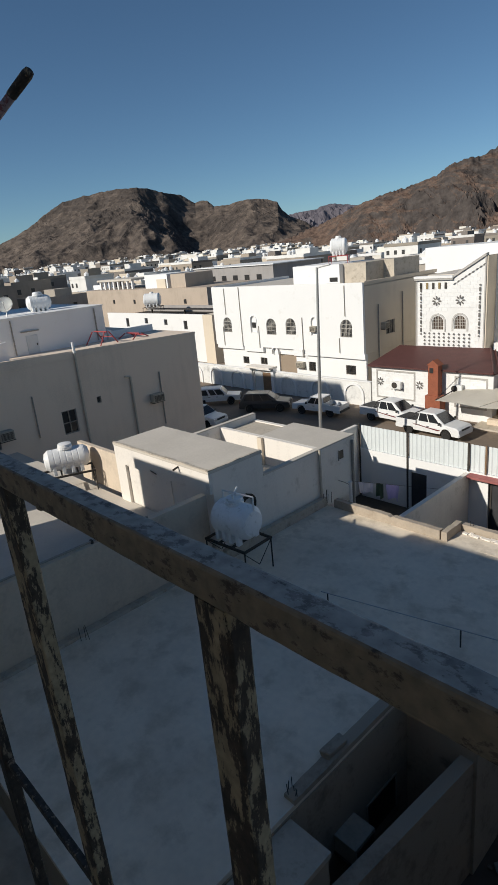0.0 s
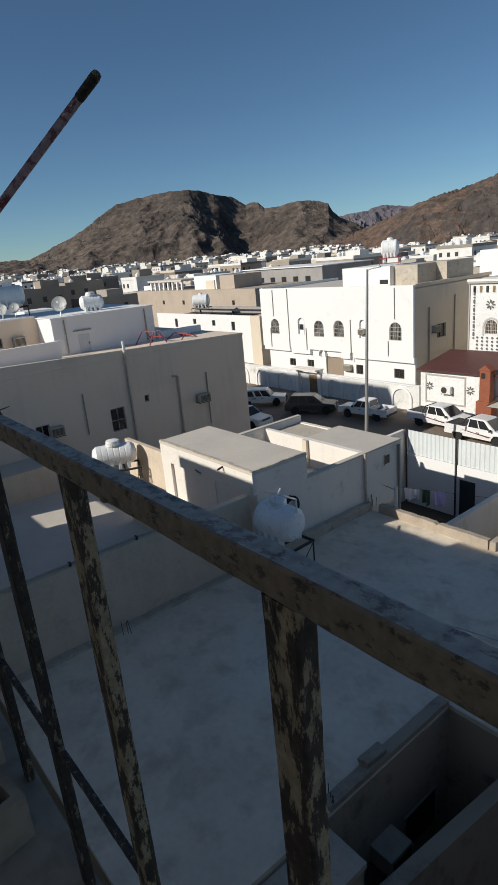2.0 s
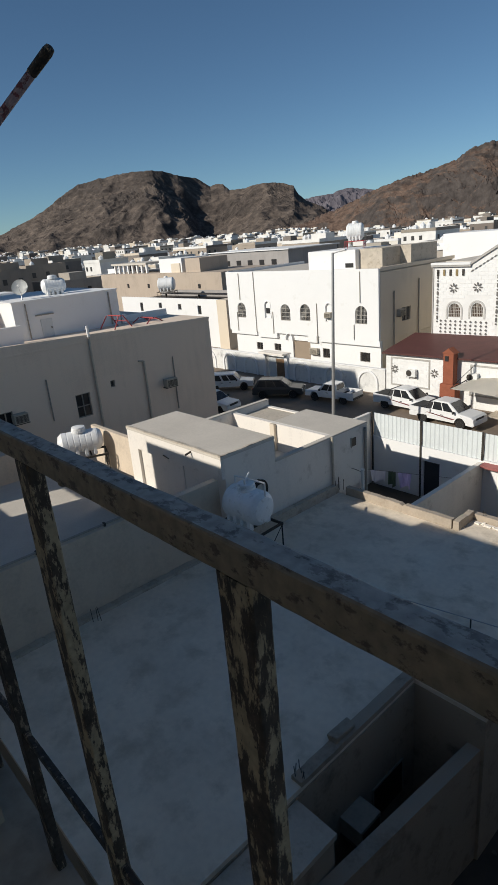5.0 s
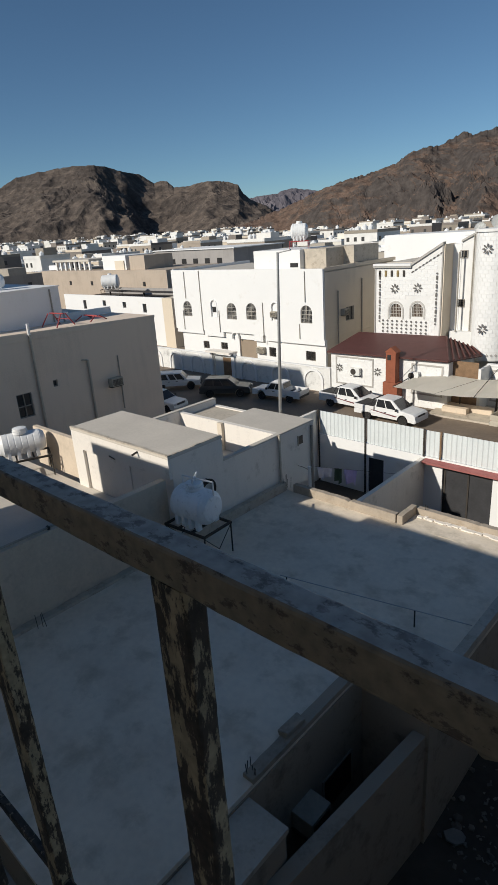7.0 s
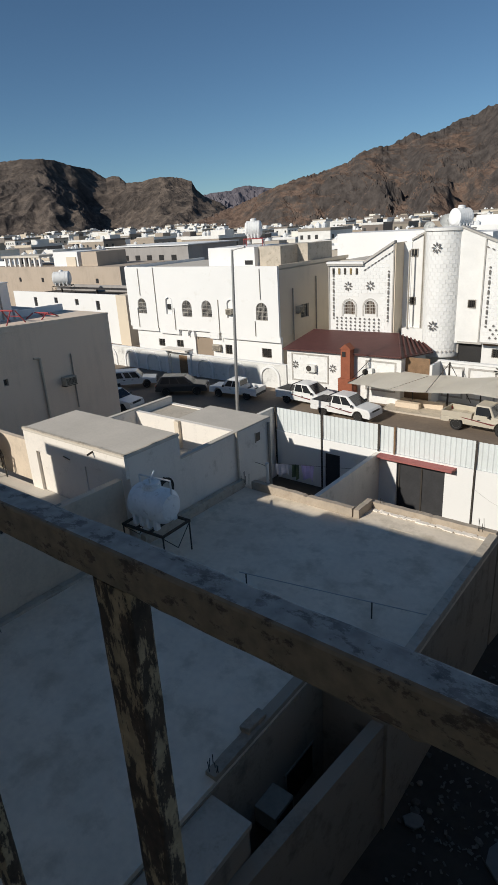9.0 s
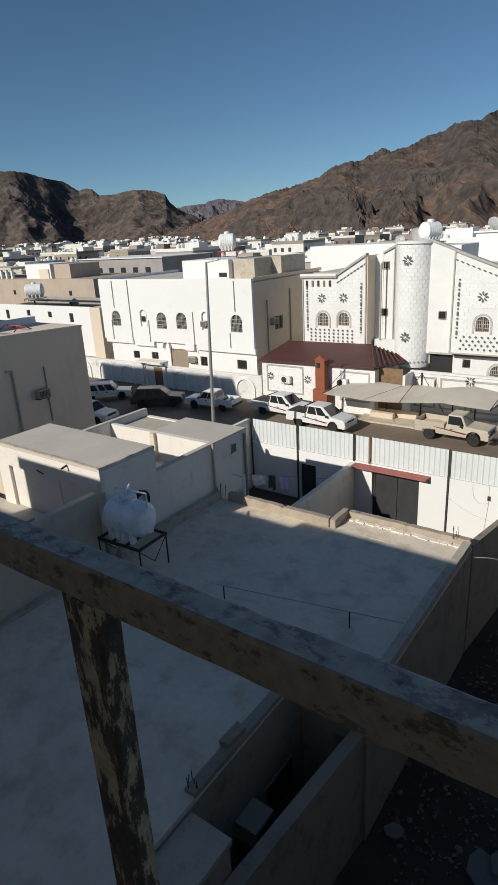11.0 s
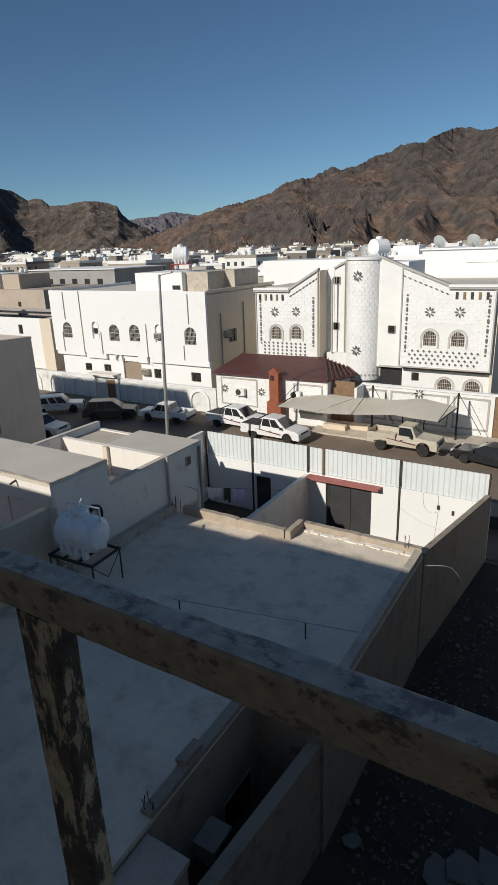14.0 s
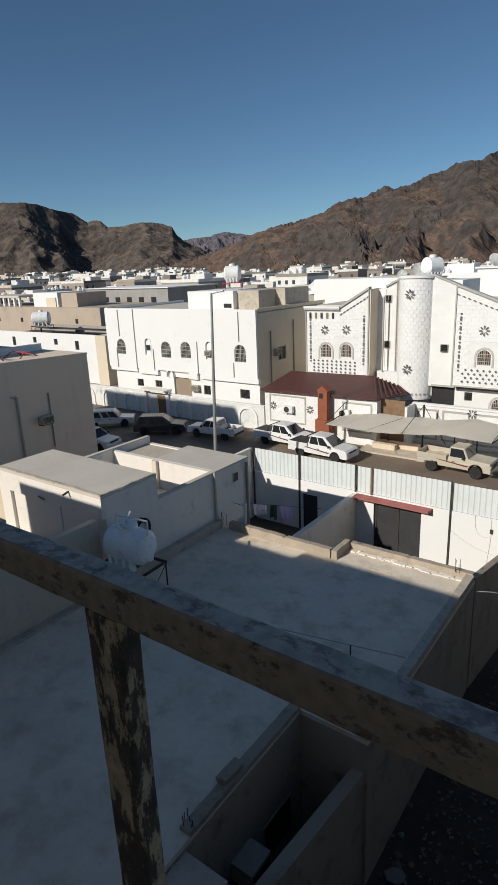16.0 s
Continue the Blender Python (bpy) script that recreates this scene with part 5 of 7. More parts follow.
def upright_tank(m, label, r, h, mat, stand=0.6):
    e = thing("water_tank", label, "water tank", GT, at=m)
    part("body", lathe([(r * 0.94, stand), (r, stand + 0.1), (r, stand + h * 0.3), (r * 0.96, stand + h * 0.33), (r, stand + h * 0.36), (r, stand + h * 0.7), (r * 0.75, stand + h * 0.9), (r * 0.3, stand + h), (r * 0.28, stand + h + 0.12), (0.05, stand + h + 0.15)], seg=24), mat, e, smooth=True)
    for k in range(4):
        a = math.pi / 4 + k * math.pi / 2
        part("leg", cylm((r * 0.8 * math.cos(a), r * 0.8 * math.sin(a), 0), (r * 0.8 * math.cos(a), r * 0.8 * math.sin(a), stand), 0.05, seg=6), M_REDMETAL if stand > 0.65 else M_IRON, e)
    part("deck", cylm((0, 0, stand - 0.06), (0, 0, stand - 0.002), r * 0.96, seg=16), M_REDMETAL if stand > 0.65 else M_IRON, e)
    return e


ribbed_tank(pose(-37.0, 48, 11.95, 0, 0, 30), "white water tank on a red steel stand", 1.7, 0.75, M_TANKW, 0.75, GT, steel=M_REDMETAL)
ribbed_tank(pose(-17.5, 50.2, 12.45, 0, 0, 60), "round-ended white water tank on the stone house", 1.7, 0.72, M_TANKW, 0.3, GT)
solid("wall_tower_room", boxm(-20.6, -14.3, 48.2, 53, 10.5, 12.45), M_WHITE, "white stair room behind the tower", "wall")
ribbed_tank(pose(-36.0, 16.25, 11.5, 0, 0, 75), "white ribbed water tank on the upper roof", 1.5, 0.44, M_TANKW, 0.05, GT, stand=False)
ribbed_tank(pose(-40.0, 12.5, 11.5, 0, 0, 70), "white ribbed water tank on a stand on the upper roof", 1.9, 0.62, M_TANKW, 0.7, GT)


def dish(m, label, r=0.6):
    e = thing("satellite_dish", label, "satellite dish", "satellite dishes on the roofs", at=m)
    bm = bmesh.new()
    rings = []
    for k in range(6):
        q = r * k / 5
        rings.append([bm.verts.new((q * math.cos(2 * math.pi * j / 20), -0.35 * (q / r) ** 2 * r, 0.9 + q * math.sin(2 * math.pi * j / 20))) for j in range(20)] if k else [bm.verts.new((0, 0, 0.9))])
    for j in range(20):
        bm.faces.new((rings[0][0], rings[1][j], rings[1][(j + 1) % 20]))
    for a, b in zip(rings[1:], rings[2:]):
        for j in range(20):
            bm.faces.new((a[j], b[j], b[(j + 1) % 20], a[(j + 1) % 20]))
    bmesh.ops.solidify(bm, geom=bm.faces[:], thickness=0.02)
    part("reflector", bm, M_ACWHITE, e, smooth=True)
    part("mast", cylm((0, 0.12, 0), (0, 0.12, 0.9), 0.035, seg=8), M_POLE, e)
    part("arm", cylm((0, 0.0, 0.9 - r * 0.8), (0, -0.75 * r, 0.9), 0.015, seg=6), M_POLE, e)
    part("receiver", boxm(-0.04, 0.04, -0.8 * r - 0.05, -0.8 * r + 0.05, 0.86, 0.96), M_ACWHITE, e)
    return e


for x, y, z, a, r in ((-34.9, 13.6, 11.4, 50, 0.48), (-36.9, 10.8, 11.4, 50, 0.34), (-36.9, 11.55, 11.4, 50, 0.34), (-19.3, 52, 12.45, 20, 0.6), (-21.5, 53.5, 12.0, 10, 0.5), (-15.2, 61.5, 12.9, 160, 0.7), (-12.0, 61.5, 12.9, 165, 0.7)):
    dish(pose(x, y, z, -25, 0, a), "pale grey satellite dish on a short mast", r)

# ---- street lamp ----
lamp = thing("street_lamp", "tall galvanised street lamp with one short arm", "street lamp")
part("pole", cylm((-24.75, 29.2, 0), (-24.1, 29.0, 12.6), 0.13, 0.075, seg=14), M_POLE, lamp)
part("base_plate", boxm(-25.0, -24.5, 28.95, 29.45, 0, 0.05), M_POLE, lamp)
part("arm", cylm((-24.1, 29.0, 12.56), (-23.6, 29.06, 12.66), 0.045, 0.035, seg=8), M_POLE, lamp)
part("lamp_head", boxm(-0.24, 0.24, -0.1, 0.1, -0.05, 0.05, bevel=0.03), M_POLE, lamp).matrix_world = pose(-23.4, 29.08, 12.69, 0, -8, 8)
for x, h in ((-22.4, 0.9), (-21.6, 0.9)):
    b = thing("bollard", "short pale kerbside post", "bollard", "kerbside posts", at=pose(x, 26.4, 0))
    part("shaft", cylm((0, 0, 0), (0, 0, h), 0.08, seg=10), M_CREAM, b)
    part("cap", cylm((0, 0, h), (0, 0, h + 0.05), 0.1, seg=10), M_CREAM, b)

# ---- parking shades ----
def shade_panel(front, back, peak, label):
    """Stretched cloth between two front and two back corners, raised to a ridge."""
    bm = bmesh.new()
    g = []
    f0, f1, b0, b1 = (Vector(p) for p in (*front, *back))
    for i in range(13):
        u = i / 12
        row = []
        for j in range(9):
            v_ = j / 8
            p = (f0 * (1 - u) + f1 * u) * (1 - v_) + (b0 * (1 - u) + b1 * u) * v_
            p.z += peak * (1 - abs(2 * u - 1)) * math.sin(math.pi * (0.25 + 0.5 * v_)) - 0.12 * math.sin(math.pi * u) * (1 - v_)
            row.append(bm.verts.new(p))
        g.append(row)
    for a, b in zip(g, g[1:]):
        for j in range(8):
            bm.faces.new((a[j], a[j + 1], b[j + 1], b[j]))
    bmesh.ops.solidify(bm, geom=bm.faces[:], thickness=0.02)
    return bm


sh = thing("parking_shade", "stretched beige cloth parking shade on cantilever posts", "canopy")
part("cloth", shade_panel(((-21.3, 38.5, 2.15), (-18.0, 38.5, 2.05)), ((-20.7, 41.6, 2.45), (-16.0, 41.6, 2.65)), 0.25, ""), M_FABRIC, sh)
part("cloth", shade_panel(((-18.0, 38.5, 2.02), (-15.1, 38.5, 2.2)), ((-16.0, 41.6, 2.62), (-13.1, 41.6, 2.75)), 0.15, ""), M_FABRIC, sh)
part("cloth", shade_panel(((-15.1, 38.5, 2.2), (-8.9, 38.5, 2.4)), ((-13.1, 41.6, 2.75), (-8.4, 41.6, 2.75)), 0.5, ""), M_FABRIC, sh)
for x, fx, fz in ((-20.9, -21.3, 2.15), (-14.75, -15.1, 2.2), (-8.4, -8.9, 2.4)):
    part("post", cylm((x, 42.0, 0.1), (x, 42.0, 3.65), 0.07, seg=10), M_IRON, sh)
    part("strut", cylm((x, 42.0, 3.6), (fx, 38.55, fz + 0.02), 0.025, seg=6), M_IRON, sh)
    part("strut", cylm((x, 42.0, 3.6), (x + 1.7, 42.2, 0.7), 0.025, seg=6), M_IRON, sh)
    part("arm", cylm((x, 42.0, 2.6), (fx, 38.55, fz - 0.03), 0.04, seg=8), M_IRON, sh)
for x in (-17.3, -12.2, -10.6):
    part("post", cylm((x, 41.5, 0.1), (x, 41.5, 2.6), 0.05, seg=8), M_IRON, sh)
solid("wall_ledge", boxm(-18.3, -16.4, 40.6, 41.1, 0.14, 0.55, bevel=0.03), M_CREAM, "low white rendered ledge under the shade", "wall")

# ---- vehicles ----
def car_paint(name, col, rough=0.28, metal=0.0):
    m = material(name, col, rough=rough, metal=metal, var=0.05, scale=2.0, fine=20, bump=0.02, stain=(col[0] * 0.8 + 0.03, col[1] * 0.8 + 0.026, col[2] * 0.8 + 0.02, 1), stain_amt=0.1, spec=0.5)
    return m


M_CARWHITE = car_paint("white_car_paint", (0.72, 0.72, 0.71))
M_CARBEIGE = car_paint("beige_car_paint", (0.48, 0.43, 0.345), rough=0.4)
M_CARBLACK = car_paint("black_car_paint", (0.018, 0.019, 0.02), rough=0.2)
M_CARDARK = car_paint("dark_grey_car_paint", (0.045, 0.046, 0.045), rough=0.3)
M_TYRE = material("tyre_rubber", (0.022, 0.021, 0.02), rough=0.85, var=0.2, scale=6)
M_RIM = material("wheel_rim", (0.42, 0.42, 0.42), rough=0.35, metal=0.8, var=0.1, scale=6)
M_TRIM = material("black_plastic_trim", (0.03, 0.03, 0.03), rough=0.6, var=0.2, scale=6)
M_LIGHT = material("headlight_glass", (0.6, 0.6, 0.6), rough=0.15, var=0.1, scale=8)
M_TAIL = material("red_tail_light", (0.35, 0.02, 0.02), rough=0.2, var=0.1, scale=8)
M_STRIPE = material("red_and_black_stripe", (0.14, 0.03, 0.03), rough=0.5, var=0.4, scale=2)


def side_outline(base, top, wheels, r, front, rear):
    """Closed outline of a body side in x, z: flat sill with wheel arches cut in, then the given top line from front to rear."""
    pts = [(rear, base)]
    for x in sorted(wheels):
        for k in range(9):
            a = math.pi * (1 - k / 8)
            pts.append((x + r * math.cos(a), base + max(0.02, r * math.sin(a) * 0.98 + 0.0)))
    pts.append((front, base))
    return pts + list(top)


def shell(outline, half, tuck=0.07, zmid=0.8):
    """The body's solid between two outlines, drawn in a little towards the top and the ends."""
    bm = bmesh.new()
    zs = [p[1] for p in outline]
    z1 = max(zs)
    L = []
    for s in (-1, 1):
        row = []
        for x, z in outline:
            t = max(0.0, (z - zmid) / max(0.01, z1 - zmid))
            row.append(bm.verts.new((x, s * (half - tuck * t), z)))
        L.append(row)
    n = len(outline)
    bm.faces.new(L[0])
    bm.faces.new(L[1][::-1])
    for k in range(n):
        j = (k + 1) % n
        bm.faces.new((L[0][j], L[0][k], L[1][k], L[1][j]))
    bmesh.ops.recalc_face_normals(bm, faces=bm.faces)
    hard = [e for e in bm.edges if len(e.link_faces) == 2 and e.calc_face_angle(0) > 0.6 and min(v.co.z for v in e.verts) > zmid * 0.75]
    bmesh.ops.bevel(bm, geom=hard, offset=0.06, segments=3, affect="EDGES", profile=0.6)
    return bm


def cabin_pts(c):
    """Corners of the greenhouse: bottom and top rectangles (front x, rear x, half width, z)."""
    (f0, r0, w0, z0), (f1, r1, w1, z1) = c
    return [Vector(p) for p in ((f0, -w0, z0), (r0, -w0, z0), (r0, w0, z0), (f0, w0, z0), (f1, -w1, z1), (r1, -w1, z1), (r1, w1, z1), (f1, w1, z1))]


def pane_on(a, b, c, d, u0, u1, v0, v1, out=0.012):
    """A thin pane on the quad a-b-c-d (a-b below, d-c above)."""
    def at(u, v):
        return (a * (1 - u) + b * u) * (1 - v) + (d * (1 - u) + c * u) * v
    n = (b - a).cross(d - a).normalized()
    q = [at(u0, v0), at(u1, v0), at(u1, v1), at(u0, v1)]
    bm = bmesh.new()
    poly(bm, [p - n * 0.01 for p in q], n * (out + 0.01))
    return bm


def vehicle(m, label, paint, spec):
    e = thing(spec["name"], label, spec["cat"], spec.get("group", ""), at=m)
    half, r = spec["half"], spec["r"]
    outline = side_outline(spec["base"], spec["top"], spec["wheels"], r * 1.18, spec["front"], spec["rear"])
    part("body", shell(outline, half), paint, e)
    c = cabin_pts(spec["cabin"])
    bm = bmesh.new()
    vs = [bm.verts.new(p) for p in c]
    for f in ((0, 1, 5, 4), (1, 2, 6, 5), (2, 3, 7, 6), (3, 0, 4, 7), (4, 5, 6, 7), (3, 2, 1, 0)):
        bm.faces.new([vs[k] for k in f])
    bmesh.ops.recalc_face_normals(bm, faces=bm.faces)
    bmesh.ops.bevel(bm, geom=[x for x in bm.edges if max(v.co.z for v in x.verts) > c[0].z + 0.05], offset=0.1, segments=4, affect="EDGES", profile=0.6)
    part("cabin", bm, paint, e, smooth=False)
    part("windscreen", pane_on(c[3], c[0], c[4], c[7], 0.06, 0.94, 0.12, 0.9), M_GLASS, e)
    part("rear_window", pane_on(c[1], c[2], c[6], c[5], 0.1, 0.9, 0.2, 0.88), M_GLASS, e)
    cuts = spec["panes"]
    for u0, u1 in cuts:
        part("side_window", pane_on(c[0], c[1], c[5], c[4], u0, u1, 0.1, 0.86), M_GLASS, e)
        part("side_window", pane_on(c[2], c[3], c[7], c[6], 1 - u1, 1 - u0, 0.1, 0.86), M_GLASS, e)
    for x in spec["wheels"]:
        for s in (-1, 1):
            w = new("wheel")
            w.parent = e
            w.matrix_parent_inverse = Matrix()
            w.location = (x, s * (half - 0.12), r)
            part("tyre", lathe([(r * 0.62, -0.11), (r * 0.92, -0.12), (r, -0.08), (r, 0.08), (r * 0.92, 0.12), (r * 0.62, 0.11)], axis="y", seg=24), M_TYRE, w)
            part("rim", lathe([(0.05, s * 0.07), (r * 0.25, s * 0.09), (r * 0.3, s * 0.06), (r * 0.55, s * 0.07), (r * 0.62, s * 0.115), (r * 0.6, s * 0.03)], axis="y", seg=20), M_RIM, w)
    fx, rx = spec["front"], spec["rear"]
    zb = spec["base"]
    part("front_bumper", boxm(fx - 0.12, fx + 0.06, -half + 0.04, half - 0.04, zb + 0.02, zb + 0.26, bevel=0.03), spec.get("bumper", paint), e)
    part("rear_bumper", boxm(rx - 0.08, rx + 0.1, -half + 0.06, half - 0.06, zb + 0.04, zb + 0.22, bevel=0.03), spec.get("bumper", paint), e)
    part("radiator_grille", boxm(fx - 0.06, fx + 0.015, -half * 0.55, half * 0.55, zb + 0.3, zb + 0.5), M_TRIM, e)
    for s in (-1, 1):
        y = s * half * 0.74
        part("headlight", boxm(fx - 0.14, fx + 0.012, y - 0.16, y + 0.16, zb + 0.33, zb + 0.5, bevel=0.02), M_LIGHT, e)
        part("tail_light", boxm(rx - 0.012, rx + 0.1, s * half * 0.88 - 0.07, s * half * 0.88 + 0.07, zb + 0.35, zb + 0.62, bevel=0.015), M_TAIL, e)
        mx = c[0].x - 0.35
        part("mirror", boxm(mx - 0.06, mx + 0.06, s * (half + 0.12) - 0.09, s * (half + 0.12) + 0.09, c[0].z + 0.03, c[0].z + 0.2, bevel=0.02), M_TRIM, e)
        for hx in spec["handles"]:
            part("door_handle", boxm(hx - 0.1, hx + 0.1, s * half - 0.02, s * half + 0.025, zb + 0.42, zb + 0.46), M_TRIM, e)
        if spec.get("stripe"):
            part("stripe", poly(bmesh.new(), [(1.2, s * (half + 0.003), zb + 0.3), (1.0, s * (half + 0.003), zb + 0.22), (-0.9, s * (half + 0.003), zb + 0.42), (-1.2, s * (half + 0.003), zb + 0.5)], (0, s * 0.006, 0)), M_STRIPE, e)
    if "bed" in spec:
        b0, b1, zt = spec["bed"]
        z0 = spec["bedfloor"]
        for s in (-1, 1):
            y0, y1 = sorted((s * (half - 0.06), s * (half - 0.004)))
            part("bed_side", boxm(b0, b1, y0, y1, z0, zt, bevel=0.012), paint, e)
        part("tailgate", boxm(b0, b0 + 0.06, -half + 0.065, half - 0.065, z0, zt, bevel=0.012), paint, e)
        part("headboard", boxm(b1 - 0.05, b1, -half + 0.065, half - 0.065, z0, zt, bevel=0.012), paint, e)
        if spec.get("cover"):
            part("bed_cover", boxm(b0 + 0.065, b1 - 0.055, -half + 0.065, half - 0.065, zt - 0.06, zt - 0.02, bevel=0.01), M_TRIM, e, "black soft cover over the cargo bed")
        part("bed_floor", boxm(b0 + 0.065, b1 - 0.055, -half + 0.065, half - 0.065, z0 + 0.002, z0 + 0.03), spec.get("liner", M_TRIM), e)
    if spec.get("bar"):
        x = spec["bar"]
        for s in (-1, 1):
            part("roll_bar", cylm((x, s * (half - 0.12), 1.1), (x + 0.25, s * (half - 0.25), 1.65), 0.04, seg=8), M_TRIM, e)
        part("roll_bar", cylm((x + 0.25, -half + 0.25, 1.65), (x + 0.25, half - 0.25, 1.65), 0.04, seg=8), M_TRIM, e)
    return e


PICKUP = dict(name="pickup_truck", cat="pickup truck", group="parked vehicles", half=0.9, r=0.38, base=0.42, front=2.6, rear=-2.6, wheels=(-1.5, 1.6),
              top=[(2.63, 0.7), (2.6, 0.9), (2.42, 1.04), (1.5, 1.14), (-0.75, 1.12), (-0.8, 0.78), (-2.6, 0.78)],
              cabin=((1.5, -0.8, 0.86, 1.09), (0.55, -0.66, 0.68, 1.8)), panes=((0.16, 0.52), (0.56, 0.94)), handles=(0.15, -0.6),
              bed=(-2.62, -0.86, 1.14), bedfloor=0.79, stripe=True, bar=-1.25, cover=True)
OLDPICK = dict(PICKUP, top=[(2.4, 0.75), (2.35, 0.92), (1.15, 1.02), (-0.75, 1.0), (-0.8, 0.72), (-2.4, 0.72)], front=2.4, rear=-2.4, wheels=(-1.4, 1.45), half=0.83,
               cabin=((1.15, -0.76, 0.78, 0.98), (0.55, -0.68, 0.66, 1.62)), bed=(-2.42, -0.84, 1.05), bedfloor=0.73, stripe=False, bar=None, bumper=M_TRIM, r=0.35, cover=False)
CAPPED = dict(OLDPICK, name="pickup_truck", cabin=((1.15, -2.3, 0.78, 0.98), (0.55, -2.25, 0.68, 1.66)), panes=((0.05, 0.26), (0.29, 0.46), (0.52, 0.94)))
FARMTRUCK = dict(PICKUP, front=2.55, rear=-2.5, wheels=(-1.45, 1.6), half=0.87, r=0.42, base=0.52,
                 top=[(2.55, 0.85), (2.5, 1.2), (1.1, 1.28), (-0.3, 1.24), (-0.34, 0.9), (-2.5, 0.9)],
                 cabin=((1.12, -0.28, 0.82, 1.22), (0.72, -0.24, 0.68, 1.95)), panes=((0.12, 0.92),), handles=(0.1,),
                 bed=(-2.52, -0.4, 1.3), bedfloor=0.91, cover=False, liner=M_CARBEIGE, bar=None, bumper=M_RIM)
SUV = dict(name="suv", cat="car", group="parked vehicles", half=0.92, r=0.36, base=0.36, front=2.3, rear=-2.3, wheels=(-1.38, 1.4),
           top=[(2.32, 0.7), (2.2, 0.92), (1.1, 1.04), (-2.2, 1.08), (-2.32, 0.85)],
           cabin=((1.2, -2.2, 0.86, 1.02), (0.3, -1.75, 0.68, 1.68)), panes=((0.1, 0.36), (0.39, 0.63), (0.66, 0.92)), handles=(0.2, -0.75))
SEDAN = dict(SUV, name="sedan_car", front=2.4, rear=-2.4, wheels=(-1.4, 1.45), half=0.9, r=0.33, base=0.3,
             top=[(2.42, 0.6), (2.25, 0.78), (1.0, 0.92), (-1.6, 0.96), (-2.38, 0.92), (-2.42, 0.6)],
             cabin=((1.15, -1.75, 0.84, 0.92), (0.25, -1.05, 0.64, 1.42)), panes=((0.14, 0.46), (0.49, 0.84)))

vehicle(pose(-11.15, 38.7, 0, 0, 0, -4), "beige single-cab pickup truck with an open cargo bed", M_CARBEIGE, FARMTRUCK)
vehicle(pose(-20.7, 37.1, 0, 0, 0, -4), "white double-cab pickup truck with dark side stripes", M_CARWHITE, PICKUP)
vehicle(pose(-25.0, 38.5, 0, 0, 0, -4), "white double-cab pickup truck with an open bed", M_CARWHITE, PICKUP)
vehicle(pose(-31.6, 37.5, 0, 0, 0, 187), "old white double-cab pickup truck with an open bed", M_CARWHITE, OLDPICK)
vehicle(pose(-36.8, 36.1, 0, 0, 0, 33), "dark grey sport utility vehicle", M_CARDARK, SUV)
vehicle(pose(-42.9, 35.4, 0, 0, 0, 42), "white pickup truck with a closed canopy", M_CARWHITE, CAPPED)
vehicle(pose(-38.7, 29.9, 0, 0, 0, 10), "white hatchback car at the street corner", M_CARWHITE, dict(SUV, name="hatchback_car"))
vehicle(pose(-5.3, 38.2, 0, 0, 0, 164), "glossy black sedan car", M_CARBLACK, SEDAN)

# ---- town between the street and the hills ----
def island_paint(name, cols, rough=0.85):
    """Render in the colours of many houses, one tint to a house."""
    m = bpy.data.materials.new(name)
    m.use_nodes = True
    nt = m.node_tree
    bs = nt.nodes["Principled BSDF"]
    bs.inputs["Roughness"].default_value = rough
    geo = nt.nodes.new("ShaderNodeNewGeometry")
    ramp = nt.nodes.new("ShaderNodeValToRGB")
    ramp.color_ramp.interpolation = "CONSTANT"
    while len(ramp.color_ramp.elements) < len(cols):
        ramp.color_ramp.elements.new(0.5)
    for k, c in enumerate(cols):
        ramp.color_ramp.elements[k].position = k / len(cols)
        ramp.color_ramp.elements[k].color = (*c, 1)
    nt.links.new(geo.outputs["Random Per Island"], ramp.inputs["Fac"])
    n = nt.nodes.new("ShaderNodeTexNoise")
    n.inputs["Scale"].default_value, n.inputs["Detail"].default_value = 0.5, 5
    nt.links.new(geo.outputs["Position"], n.inputs["Vector"])
    mr = nt.nodes.new("ShaderNodeMapRange")
    mr.inputs["To Min"].default_value, mr.inputs["To Max"].default_value = 0.8, 1.15
    nt.links.new(n.outputs["Fac"], mr.inputs["Value"])
    mix = nt.nodes.new("ShaderNodeMix")
    mix.data_type, mix.blend_type = "RGBA", "MULTIPLY"
    mix.inputs["Factor"].default_value = 1.0
    nt.links.new(ramp.outputs["Color"], mix.inputs["A"])
    nt.links.new(mr.outputs["Result"], mix.inputs["B"])
    nt.links.new(mix.outputs["Result"], bs.inputs["Base Color"])
    return m


M_TOWN = island_paint("town_render", [(0.78, 0.76, 0.72), (0.62, 0.53, 0.42), (0.76, 0.74, 0.70), (0.36, 0.30, 0.24), (0.74, 0.70, 0.62), (0.22, 0.19, 0.165), (0.78, 0.77, 0.75), (0.30, 0.26, 0.21), (0.20, 0.165, 0.14), (0.70, 0.68, 0.64)])
M_TOWNPANE = material("far_window", (0.05, 0.048, 0.045), rough=0.4, var=0.2, scale=0.5)


